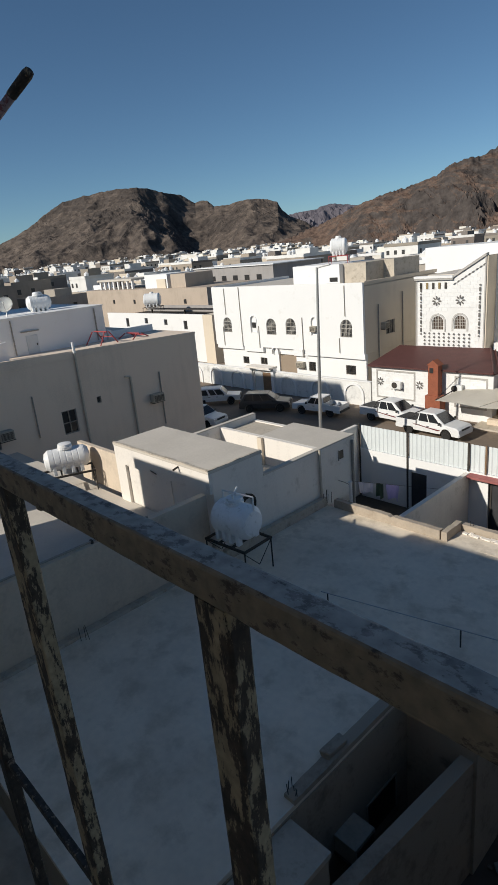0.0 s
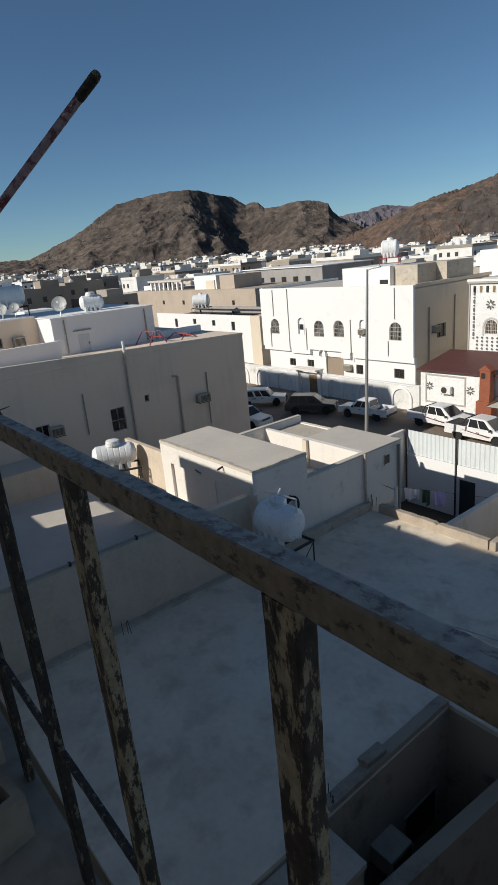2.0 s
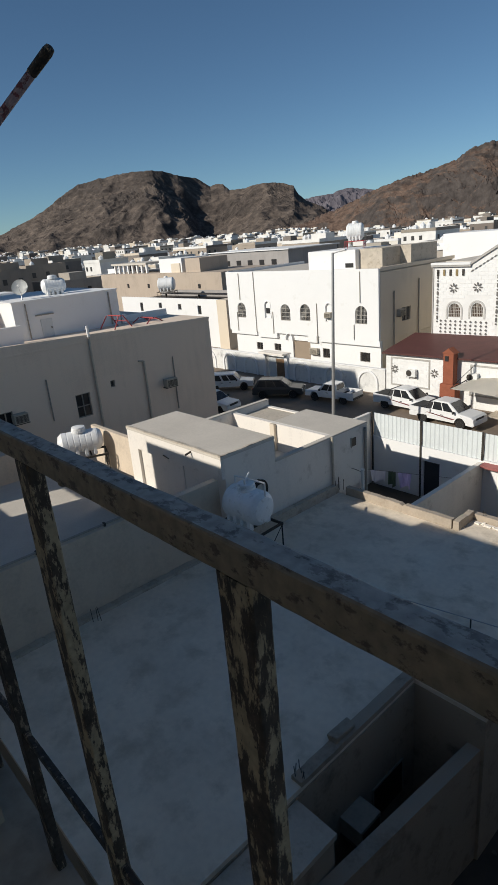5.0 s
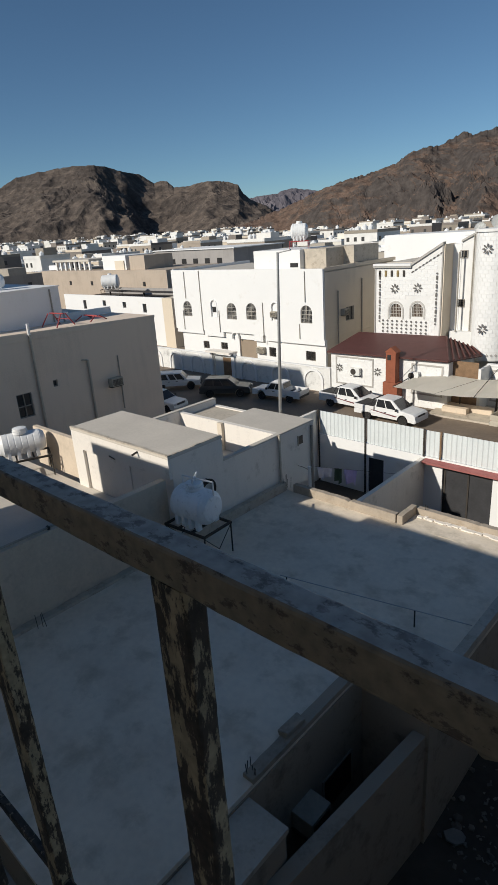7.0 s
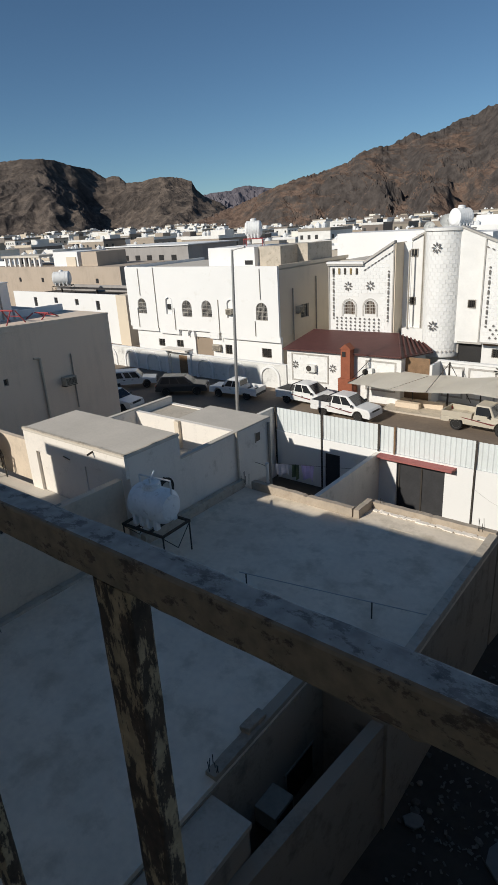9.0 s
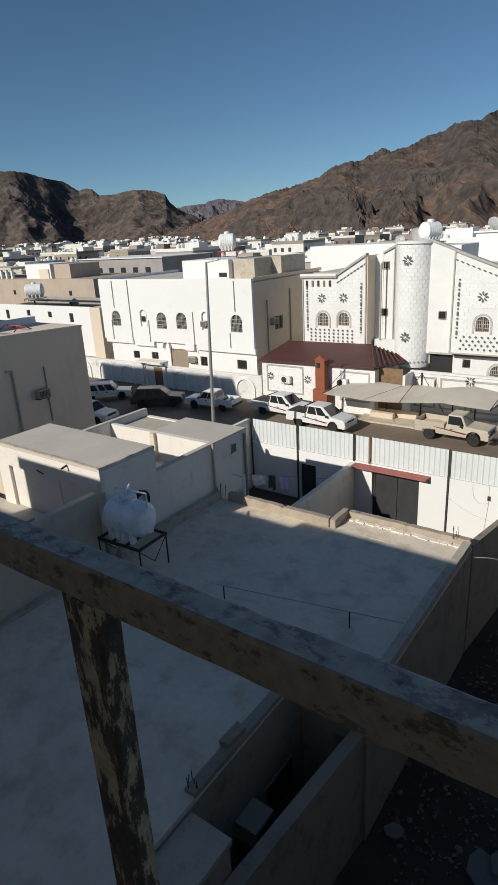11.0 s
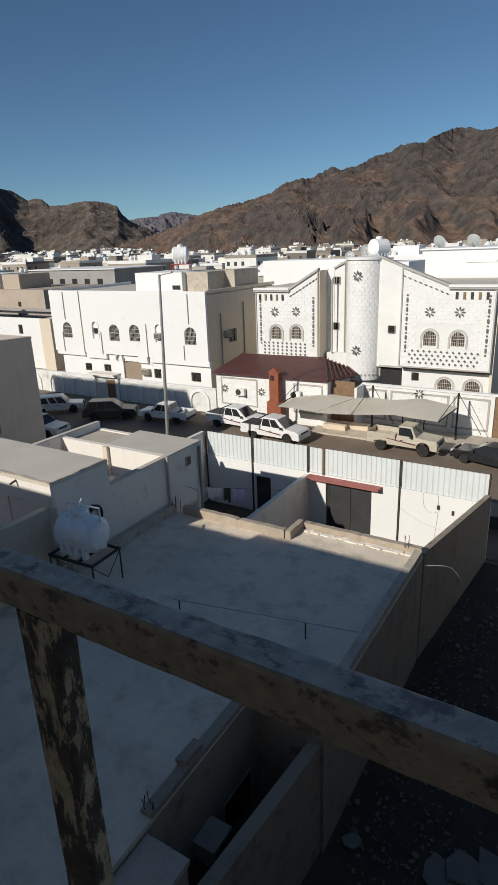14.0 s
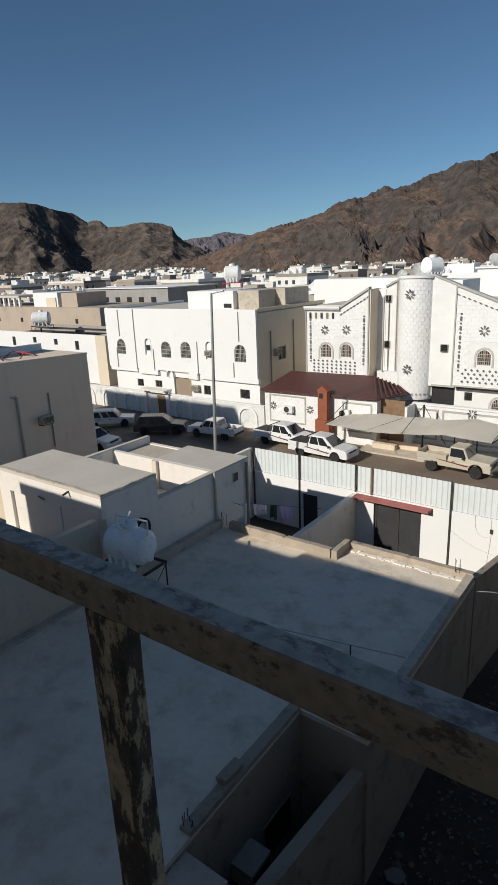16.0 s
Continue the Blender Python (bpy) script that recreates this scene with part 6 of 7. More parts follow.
class Boxes:
    """Collects many boxes into one mesh."""

    def __init__(self):
        self.v, self.f = [], []

    def add(self, x0, x1, y0, y1, z0, z1):
        n = len(self.v)
        self.v += [(x, y, z) for x in (x0, x1) for y in (y0, y1) for z in (z0, z1)]
        self.f += [tuple(n + i for i in f) for f in ((0, 1, 3, 2), (4, 6, 7, 5), (0, 4, 5, 1), (2, 3, 7, 6), (0, 2, 6, 4), (1, 5, 7, 3))]

    def lump(self, x, y, z, r, h):
        n = len(self.v)
        for k in range(8):
            a = math.pi * k / 4
            for q, zz in ((r, z), (r, z + h * 0.7)):
                self.v.append((x + q * math.cos(a), y + q * math.sin(a), zz))
        self.v.append((x, y, z + h))
        for k in range(8):
            j = (k + 1) % 8
            self.f.append((n + 2 * k, n + 2 * j, n + 2 * j + 1, n + 2 * k + 1))
            self.f.append((n + 2 * k + 1, n + 2 * j + 1, n + 16))

    def object(self, name, mat, label, category):
        me = bpy.data.meshes.new(name)
        me.from_pydata(self.v, [], self.f)
        me.materials.append(mat)
        return tagged(new(name, me), label, category, "", "stuff")


def base_z(x, y):
    r = math.hypot(x, y)
    return max(0.0, (r - 330) * 0.012)


houses, panes, tanks = Boxes(), Boxes(), Boxes()
rng = random.Random(12)
TAKEN = [(-60, 0, 24, 66), (-112, -58, 44, 92), (-46, -28, 0, 30), (-20, -5, 58, 78)]
near_houses = []
for ring, (r0, r1, pitch) in enumerate(((66, 400, 15.0), (400, 980, 24.0))):
    x = -r1
    while x < 60:
        y = -60
        while y < r1:
            cx, cy = x + rng.uniform(-2.5, 2.5), y + rng.uniform(-2.5, 2.5)
            y += pitch
            r = math.hypot(cx, cy)
            az = math.degrees(math.atan2(-cx, cy))
            if not (r0 < r < r1 and -6 < az < 84) or rng.random() < 0.14:
                continue
            if az < 41 and r > 590 or any(a - 9 < cx < b + 9 and c - 9 < cy < d + 9 for a, b, c, d in TAKEN):
                continue
            w, d = rng.uniform(9, 15) / 2, rng.uniform(8, 14) / 2
            st = rng.choice((1, 1, 2, 2, 2, 3)) if r > 120 else rng.choice((1, 2, 2))
            h = st * 3.4 + rng.uniform(0.3, 1.4)
            b = base_z(cx, cy)
            if r < 330 and b + h > 11.2:
                h = 11.2 - b - rng.uniform(0, 2.0)
            if r < 165:
                near_houses.append((cx, cy, w, d, h))
                continue
            houses.add(cx - w, cx + w, cy - d, cy + d, -0.5, b + h)
            if rng.random() < 0.6:
                ux, uy = cx + rng.uniform(-0.5, 0.5) * w, cy + rng.uniform(-0.3, 0.5) * d
                a, e_ = rng.uniform(1.5, 3.5), rng.uniform(1.5, 3.0)
                houses.add(ux - a, ux + a, uy - e_, uy + e_, b + h - 0.1, b + h + rng.uniform(1.8, 2.8))
            for s in (-1, 1):
                houses.add(cx + s * w - 0.12, cx + s * w + 0.12, cy - d, cy + d, b + h - 0.05, b + h + 0.8)
                houses.add(cx - w, cx + w, cy + s * d - 0.12, cy + s * d + 0.12, b + h - 0.04, b + h + 0.82)
            for k in range(rng.randint(1, 4)):
                tanks.lump(cx + rng.uniform(-0.8, 0.8) * w, cy + rng.uniform(-0.8, 0.8) * d, b + h - 0.02, rng.uniform(0.6, 1.0), rng.uniform(1.6, 2.6))
            if r < 520:
                for s_ in range(st):
                    z = b + h - 2.3 - 3.3 * s_
                    for k in range(int(w * 2 / 2.6)):
                        if rng.random() < 0.75:
                            wx = cx - w + 1.3 + 2.6 * k
                            panes.add(wx - 0.5, wx + 0.5, cy - d - 0.05, cy - d + 0.1, z, z + 1.2)
                    for k in range(int(d * 2 / 3)):
                        if rng.random() < 0.6:
                            wy = cy - d + 1.5 + 3 * k
                            panes.add(cx + w - 0.1, cx + w + 0.05, wy - 0.5, wy + 0.5, z, z + 1.2)
        x += pitch
houses.object("town_houses", M_TOWN, "crowded white and tan flat-roofed houses of the town", "houses")
panes.object("town_windows", M_TOWNPANE, "small dark windows of the far houses", "windows")

M_DARKTAN = material("dark_tan_render", (0.30, 0.25, 0.20), var=0.12, scale=0.3, streak=0.4)
M_GREYTAN = material("grey_brown_render", (0.36, 0.32, 0.27), var=0.12, scale=0.3, streak=0.4)
TOWN_COLS = (M_WHITE, M_DARKTAN, M_GREYTAN, M_WHITE, M_DARKTAN, M_TANSIDE)
pane_mesh = {}


def small_pane(e, x, y, z, side):
    if side not in pane_mesh:
        pane_mesh[side] = mesh_of("window", boxm(-0.45, 0.45, -0.04, 0.06, 0, 1.15) if side == "f" else boxm(-0.06, 0.04, -0.45, 0.45, 0, 1.15), M_TOWNPANE)
    ob = new("window", pane_mesh[side])
    ob.parent = e
    ob.location = (x, y, z)


def town_house(cx, cy, w, d, h, mat, label, extras=True):
    e = thing("town_house", label, "house", "houses of the near town", at=pose(cx, cy, 0))
    part("wall", boxm(-w, w, -d, d, -0.3, h), mat, e)
    for a in ((-w, w, -d, -d + 0.2), (-w, w, d - 0.2, d), (-w, -w + 0.2, -d + 0.2, d - 0.2), (w - 0.2, w, -d + 0.2, d - 0.2)):
        part("parapet", boxm(*a, h + 0.003, h + 0.7), mat, e)
    if extras:
        a, b = rng.uniform(1.6, 3.0), rng.uniform(1.5, 2.4)
        u, v_ = rng.uniform(-0.4, 0.4) * w, rng.uniform(-0.1, 0.4) * d
        part("stair_room", boxm(u - a, u + a, v_ - b, v_ + b, h, h + rng.uniform(1.8, 2.5)), mat, e)
    for s_ in range(max(1, int(h / 3.3))):
        z = h - 2.2 - 3.2 * s_
        for k in range(int(w * 2 / 2.8)):
            if rng.random() < 0.7 and z > 0.5:
                small_pane(e, -w + 1.4 + 2.8 * k, -d, z, "f")
        for k in range(int(d * 2 / 3.4)):
            if rng.random() < 0.5 and z > 0.5:
                small_pane(e, w, -d + 1.6 + 3.4 * k, z, "s")
    return e


for k, (cx, cy, w, d, h) in enumerate(near_houses):
    mat = TOWN_COLS[k % 6]
    tint = ("white", "brown", "cream", "white", "brown", "tan")[k % 6]
    town_house(cx, cy, w, d, h, mat, f"flat-roofed {tint} rendered town house with small dark windows")

    for q in range(rng.randint(1, 3)):
        tanks.lump(cx + rng.uniform(-0.8, 0.8) * w, cy + rng.uniform(-0.8, 0.5) * d, h, rng.uniform(0.55, 0.8), rng.uniform(1.5, 2.2))
tanks.object("roof_tanks", M_TANKW, "white water tanks on far roofs", "water tanks")

M_GREYHOUSE = material("dark_grey_render", (0.32, 0.30, 0.285), var=0.12, scale=0.4, streak=0.4)

# the houses next behind the street
lw = thing("low_house", "low white rendered house with small square windows", "house")
LOWH = [(-80.7, -79.9, 4.3, 5.6), (-75.5, -74.7, 4.9, 5.7), (-70.6, -69.8, 4.8, 5.6), (-66.0, -65.2, 4.3, 5.5)]
facade(lw, -86, -61.4, -0.2, 6.4, pose(0, 50, 0), LOWH, M_WHITE, 0.25)
for a, b, z0, z1 in LOWH:
    e = new("window")
    e.parent = lw
    part("pane", boxm(a, b, 50.16, 50.2, z0, z1), M_DARK, e)
part("wall", boxm(-86, -61.4, 50.26, 58, -0.2, 5.6), M_WHITE, lw)
part("wall", boxm(-61.38, -59.4, 49.7, 58, -0.2, 6.4), M_TANSIDE, lw)
# Shade behind the parapet is put into the dark roof, edge and sheet.
part("roof", boxm(-86, -61.4, 50.26, 57.79, 5.6, 5.66), M_DIRT, lw, "roof behind the parapet, darkened to carry its shade")
part("roof_edge", boxm(-86, -61.4, 57.8, 58, 5.6, 6.6), M_GREYHOUSE, lw)
part("roof_sheet", boxm(-80, -62, 53.5, 55.2, 6.5, 6.56), M_IRON, lw, "sheet over the roof yard, darkened to carry the shade")
for x in (-79.5, -71, -62.5):
    part("post", boxm(x - 0.08, x + 0.08, 54.2, 54.4, 5.6, 6.5), M_IRON, lw)
ribbed_tank(pose(-76.3, 52.4, 5.6, 0, 0, 40), "large white ribbed water tank on a dark steel stand", 2.6, 0.95, M_TANKW, 1.5, GT)
br = thing("brown_house", "brown rendered house with a pillared roof pavilion", "house")
M_BROWNHOUSE = material("brown_render", (0.42, 0.345, 0.275), var=0.12, scale=0.3, streak=0.4)
part("wall", boxm(-110, -72.2, 60, 72, -0.2, 9.1), M_BROWNHOUSE, br)
part("pavilion_roof", boxm(-107, -94.6, 61, 67, 10.6, 10.95), M_BOXROOF, br)
for k in range(8):
    part("column", boxm(-106.4 + 1.6 * k, -106.0 + 1.6 * k, 61.2, 61.6, 9.1, 10.6), M_WHITE, br)
part("roof_room", boxm(-90.3, -83.6, 61, 67, 9.1, 11.4), M_WHITE, br)
part("room_wall", boxm(-86.5, -84.0, 60.8, 60.98, 9.1, 10.6), M_TANSIDE, br)
part("roof_room", boxm(-82.6, -78.6, 61, 67, 9.1, 11.3), M_BROWNHOUSE, br)
for x in (-100, -93, -78.0):
    part("vent_opening", boxm(x - 0.3, x + 0.3, 59.94, 60.0, 6.6, 7.3), M_DARK, br)
gr = thing("grey_house", "dark grey rendered house with a white cornice", "house")
part("wall", boxm(-93, -72, 75, 88, -0.2, 11.3), M_GREYHOUSE, gr)
part("cornice", boxm(-93.4, -71.6, 74.7, 88.3, 11.3, 11.45), M_WHITE, gr)
part("wall", boxm(-99, -93.02, 75.5, 86, -0.2, 10.9), M_WHITE, gr)
for k in range(6):
    e = new("window")
    e.parent = gr
    part("pane", boxm(-91.6 + 3.1 * k, -90.4 + 3.1 * k, 74.94, 75.0, 8.6, 9.8), M_DARK, e)

# ---- own building and its balcony ----
ob_ = thing("own_building", "tall tan rendered block with an upper balcony and unseen shade-casting walls", "house")
# Unseen bulk behind the balcony, heights set by the shade it must cast.
part("wall", boxm(-21.6, -14.6, -12, -1.4, -0.2, 14.05), M_TAN, ob_)
part("wall", boxm(-14.6, 14, -12, -1.4, -0.2, 14.35), M_TAN, ob_)
part("wall", boxm(-4.5, 14, -12, -1.4, 14.36, 18.5), M_TAN, ob_)
# Unseen screen added; its opening lets one sun patch onto the terrace.
part("wall", holed([-44, -21.61], [0, 11.7], [(-24.4, -22.7, 9.3, 10.9)], lambda u, v, w: (u, -1.7 + w, v), 0.3), M_TAN, ob_)
# Unseen tower added only to shade the street wall opposite.
part("wall", boxm(-62, -44.1, -12, -1.4, -0.2, 26.5), M_TAN, ob_)
# Added out of view to keep sky light off the dirt lot.
solid("wall_lot_blocker", boxm(2.2, 14, 2.0, 24.0, -0.2, 8.5), M_TAN, "unseen plain tan block added to darken the dirt lot", "wall")
part("balcony_slab", boxm(-6.5, 14, -1.4, 0.345, 11.9, 12.1), M_DIRTYWALL, ob_, "grey concrete balcony slab")


def worn_paint(name, paint, rust, amount, scale):
    """Old paint flaking off dark rusty steel in long patches."""
    m = bpy.data.materials.new(name)
    m.use_nodes = True
    nt = m.node_tree
    bs = nt.nodes["Principled BSDF"]
    geo = nt.nodes.new("ShaderNodeNewGeometry")
    mp = nt.nodes.new("ShaderNodeMapping")
    mp.inputs["Scale"].default_value = scale
    nt.links.new(geo.outputs["Position"], mp.inputs["Vector"])
    n1 = nt.nodes.new("ShaderNodeTexNoise")
    n1.inputs["Scale"].default_value, n1.inputs["Detail"].default_value, n1.inputs["Roughness"].default_value = 1.0, 12, 0.72
    n1.inputs["Distortion"].default_value = 0.08
    nt.links.new(mp.outputs["Vector"], n1.inputs["Vector"])
    ramp = nt.nodes.new("ShaderNodeValToRGB")
    ramp.color_ramp.elements[0].position, ramp.color_ramp.elements[1].position = amount - 0.02, amount + 0.025
    nt.links.new(n1.outputs["Fac"], ramp.inputs["Fac"])
    n2 = nt.nodes.new("ShaderNodeTexNoise")
    n2.inputs["Scale"].default_value, n2.inputs["Detail"].default_value = 60, 6
    nt.links.new(geo.outputs["Position"], n2.inputs["Vector"])

    def shade(c, k):
        r = nt.nodes.new("ShaderNodeValToRGB")
        r.color_ramp.elements[0].position, r.color_ramp.elements[1].position = 0.3, 0.7
        r.color_ramp.elements[0].color = tuple(v * (1 - k) for v in c) + (1,)
        r.color_ramp.elements[1].color = tuple(v * (1 + k) for v in c) + (1,)
        nt.links.new(n2.outputs["Fac"], r.inputs["Fac"])
        return r.outputs["Color"]

    mix = nt.nodes.new("ShaderNodeMix")
    mix.data_type = "RGBA"
    nt.links.new(ramp.outputs["Color"], mix.inputs["Factor"])
    nt.links.new(shade(paint, 0.25), mix.inputs["A"])
    nt.links.new(shade(rust, 0.5), mix.inputs["B"])
    nt.links.new(mix.outputs["Result"], bs.inputs["Base Color"])
    bs.inputs["Roughness"].default_value = 0.7
    add = nt.nodes.new("ShaderNodeMath")
    add.operation, add.inputs[1].default_value = "MULTIPLY_ADD", -0.6
    nt.links.new(ramp.outputs["Color"], add.inputs[0])
    nt.links.new(n2.outputs["Fac"], add.inputs[2])
    b = nt.nodes.new("ShaderNodeBump")
    b.inputs["Strength"].default_value, b.inputs["Distance"].default_value = 0.5, 0.0015
    nt.links.new(add.outputs[0], b.inputs["Height"])
    nt.links.new(b.outputs["Normal"], bs.inputs["Normal"])
    return m


M_RAIL = worn_paint("flaking_ochre_paint", (0.215, 0.172, 0.118), (0.085, 0.063, 0.045), 0.56, (30, 46, 46))
# Grey of the upper face carries the sky's sheen, with worn patches.
M_RAILTOP = worn_paint("weathered_paint_sky_sheen", (0.36, 0.355, 0.33), (0.19, 0.185, 0.175), 0.55, (30, 44, 30))
M_POST = worn_paint("flaking_cream_paint", (0.33, 0.265, 0.17), (0.050, 0.036, 0.025), 0.485, (48, 48, 15))
M_POSTDARK = worn_paint("rusted_dark_steel", (0.22, 0.175, 0.125), (0.036, 0.027, 0.021), 0.42, (48, 48, 15))
M_POLERED = worn_paint("flaking_red_paint", (0.40, 0.31, 0.33), (0.17, 0.06, 0.07), 0.52, (30, 30, 30))


def tube(x0, x1, y0, y1, z0, z1, axis, seed, mats, dent=0.0012, step=0.02, r=0.004):
    """A square tube with rounded, dented edges; the top faces take the second material."""
    bm = bmesh.new()
    lo, hi = (x0, x1) if axis == "x" else (z0, z1)
    a0, a1, b0, b1 = (y0, y1, z0, z1) if axis == "x" else (x0, x1, y0, y1)
    n = max(2, int((hi - lo) / step))
    ring = [(a0 + r, b0), (a1 - r, b0), (a1 - r * 0.3, b0 + r * 0.3), (a1, b0 + r), (a1, b1 - r), (a1 - r * 0.3, b1 - r * 0.3), (a1 - r, b1), (a0 + r, b1), (a0 + r * 0.3, b1 - r * 0.3), (a0, b1 - r), (a0, b0 + r), (a0 + r * 0.3, b0 + r * 0.3)]
    rows = []
    for k in range(n + 1):
        t = lo + (hi - lo) * k / n
        row = []
        for i, (a, b) in enumerate(ring):
            d = dent * (noise.noise((t * 9, i * 0.7, seed)) + 0.7 * noise.noise((t * 33, i * 1.1, seed + 5)))
            ca, cb = (a0 + a1) / 2, (b0 + b1) / 2
            s = 1 + d / max(1e-6, math.hypot(a - ca, b - cb))
            a2, b2 = ca + (a - ca) * s, cb + (b - cb) * s
            row.append(bm.verts.new((t, a2, b2) if axis == "x" else (a2, b2, t)))
        rows.append(row)
    for p, q in zip(rows, rows[1:]):
        for i in range(12):
            j = (i + 1) % 12
            f = bm.faces.new((p[i], p[j], q[j], q[i]))
            f.material_index = 1 if axis == "x" and i in (5, 6) and len(mats) > 1 else 0
    bm.faces.new(rows[0])
    bm.faces.new(rows[-1][::-1])
    bmesh.ops.recalc_face_normals(bm, faces=bm.faces)
    return bm


rail = thing("balcony_railing", "old steel balcony railing with flaking ochre paint, sky sheen coloured on top", "railing")
part("top_rail", tube(-4.4, 2.4, 0.300, 0.334, 13.668, 13.712, "x", 1.0, (M_RAIL, M_RAILTOP)), [M_RAIL, M_RAILTOP], rail, "worn ochre top rail, sky sheen put into its grey upper face")
part("lower_rail", tube(-4.4, 2.4, 0.308, 0.326, 12.66, 12.685, "x", 2.0, (M_POSTDARK,), r=0.003), M_POSTDARK, rail)
for k in range(-7, 5):
    x = -0.418 + 0.556 * k
    part("post", tube(x - 0.028, x + 0.026, 0.302, 0.332, 12.1, 13.667, "z", 3.0 + k, (M_POST,)), M_POST if k in (0, -1, 1) else M_POSTDARK, rail)
for x in (-0.84, -1.41, -0.1):
    part("weld_lump", cylm((x, 0.315, 13.660), (x + 0.012, 0.315, 13.672), 0.008, 0.013, seg=12), M_RAIL, rail)

pl = thing("scaffold_pole", "old painted steel pole leaning over the railing", "pole")
TIP, FOOT = Vector((-1.878, 0.962, 14.58)), Vector((-4.508, -0.928, 12.13))
dv = (TIP - FOOT).normalized()
part("tube", cylm(FOOT, TIP - dv * 0.04, 0.0148, seg=16), M_POLERED, pl, "tube with flaking red and grey paint")
part("sleeve", lathe([(0.0148, -0.10), (0.0165, -0.095), (0.0172, -0.015), (0.014, 0.0), (0.006, 0.004)], seg=16), M_POSTDARK, pl, "dark rubber end sleeve").matrix_world = Matrix.Translation(TIP) @ dv.to_track_quat("Z", "Y").to_matrix().to_4x4()

wire = thing("wire_tie", "twisted dark wire tied round the top rail", "wire")
bm = bmesh.new()
rng = random.Random(8)
pts = [Vector((-1.50 + 0.006 * k + rng.uniform(-0.004, 0.004), 0.317 + 0.026 * math.cos(k * 0.9), 13.69 + 0.034 * math.sin(k * 0.9))) for k in range(22)]
pts += [Vector((-1.40, 0.30, 13.735)), Vector((-1.36, 0.30, 13.738)), Vector((-1.32, 0.305, 13.728)), Vector((-1.28, 0.30, 13.735))]
for a, b in zip(pts, pts[1:]):
    cyl(bm, a, b, 0.006, 0.005, seg=6)
part("strand", bm, M_POSTDARK, wire)
for p, q in (((-1.39, 0.3, 13.737), (-1.35, 0.27, 13.75)), ((-1.33, 0.303, 13.73), (-1.30, 0.33, 13.742))):
    part("wire_end", cylm(p, q, 0.002, 0.001, seg=5), M_POSTDARK, wire)

pk = thing("wooden_plank", "old plank with flaking pink paint behind the railing", "plank")
part("board", tube(-2.16, -1.99, 0.345, 0.365, 13.0, 13.66, "z", 40.0, (M_POLERED,), r=0.003), worn_paint("flaking_pink_paint", (0.33, 0.20, 0.20), (0.12, 0.07, 0.07), 0.6, (14, 14, 5)), pk)


def hollow_block(m):
    """A concrete building block with two open cells."""
    e = thing("concrete_block", "grey hollow concrete block on the balcony slab", "block", "blocks on the balcony", at=m)
    part("block_body", holed([-0.2, 0.2], [-0.09, 0.09], [(-0.165, -0.02, -0.055, 0.055), (0.02, 0.165, -0.055, 0.055)], lambda u, v, w: (u, v, w), 0.19), M_DIRTYWALL, e)
    return e


for x, y, z, a in ((-2.0, 0.12, 12.1, 10), (-2.45, 0.15, 12.1, -4), (-2.2, 0.13, 12.291, 6)):
    hollow_block(pose(x, y, z, 0, 0, a))

# ---- rubble and litter in the lot, cables ----
def stone_mesh(seed, r):
    bm = bmesh.new()
    bmesh.ops.create_icosphere(bm, subdivisions=1, radius=r)
    for v in bm.verts:
        v.co *= 0.7 + 0.6 * abs(noise.noise(v.co * 3 / r + Vector((seed, 0, 0))))
        v.co.z *= 0.6
    return bm


rng = random.Random(31)
M_RUBBLE = material("rubble", (0.16, 0.14, 0.115), var=0.3, scale=3, rand=0.4)
M_PLASTER = material("broken_plaster", (0.20, 0.20, 0.19), var=0.12, scale=3)
lumps = [mesh_of("rubble_stone", stone_mesh(k * 3.1, 0.12), M_RUBBLE) for k in range(4)]
heap = thing("rubble", "scattered rubble and litter on the dirt lot", "rubble")
for k in range(170):
    ob = new("stone", lumps[k % 4])
    ob.parent = heap
    u = rng.random()
    x, y = (rng.uniform(-4.4, -0.3), rng.uniform(5.5, 16.5)) if u < 0.7 else (rng.uniform(-3.2, 0.5), rng.uniform(16.5, 24))
    ob.location = (x, y, 0.02)
    ob.rotation_euler = (0, 0, rng.uniform(0, 6))
    s = rng.choice((0.4, 0.6, 0.6, 0.9, 1.3))
    ob.scale = (s, s * rng.uniform(0.7, 1.3), s)
M_LITTER = material("pale_litter", (0.16, 0.15, 0.13), var=0.5, scale=1.5)
litter = bmesh.new()
for k in range(800):
    x, y = min(0.4, -3.6 + abs(rng.gauss(0, 1.5))), rng.uniform(5, 22)
    w, d, a = rng.uniform(0.015, 0.07), rng.uniform(0.01, 0.05), rng.uniform(0, 3.1)
    c, s = math.cos(a), math.sin(a)
    z = rng.uniform(0.0, 0.02)
    poly(litter, [(x + u * c - v_ * s, y + u * s + v_ * c, z + rng.uniform(0, 0.03)) for u, v_ in ((-w, -d), (w, -d * 0.6), (w * 0.8, d), (-w * 0.9, d * 0.8))], (0, 0, 0.012))
tagged(new("litter", mesh_of("litter", litter, M_LITTER)), "small pale litter strewn over the dirt", "litter", "", "stuff")


def slab_shard(x, y, z, seed, r, tilt):
    rg = random.Random(seed)
    n = 7
    pts = [(r * rg.uniform(0.6, 1.1) * math.cos(2 * math.pi * k / n), r * rg.uniform(0.5, 1.0) * math.sin(2 * math.pi * k / n), 0) for k in range(n)]
    e = thing("plaster_slab", "broken pale slab lying in the lot", "slab", "broken slabs in the lot", at=pose(x, y, z, tilt, tilt * 0.5, rg.uniform(0, 180)))
    part("shard", poly(bmesh.new(), pts, (0, 0, 0.06)), M_PLASTER, e)


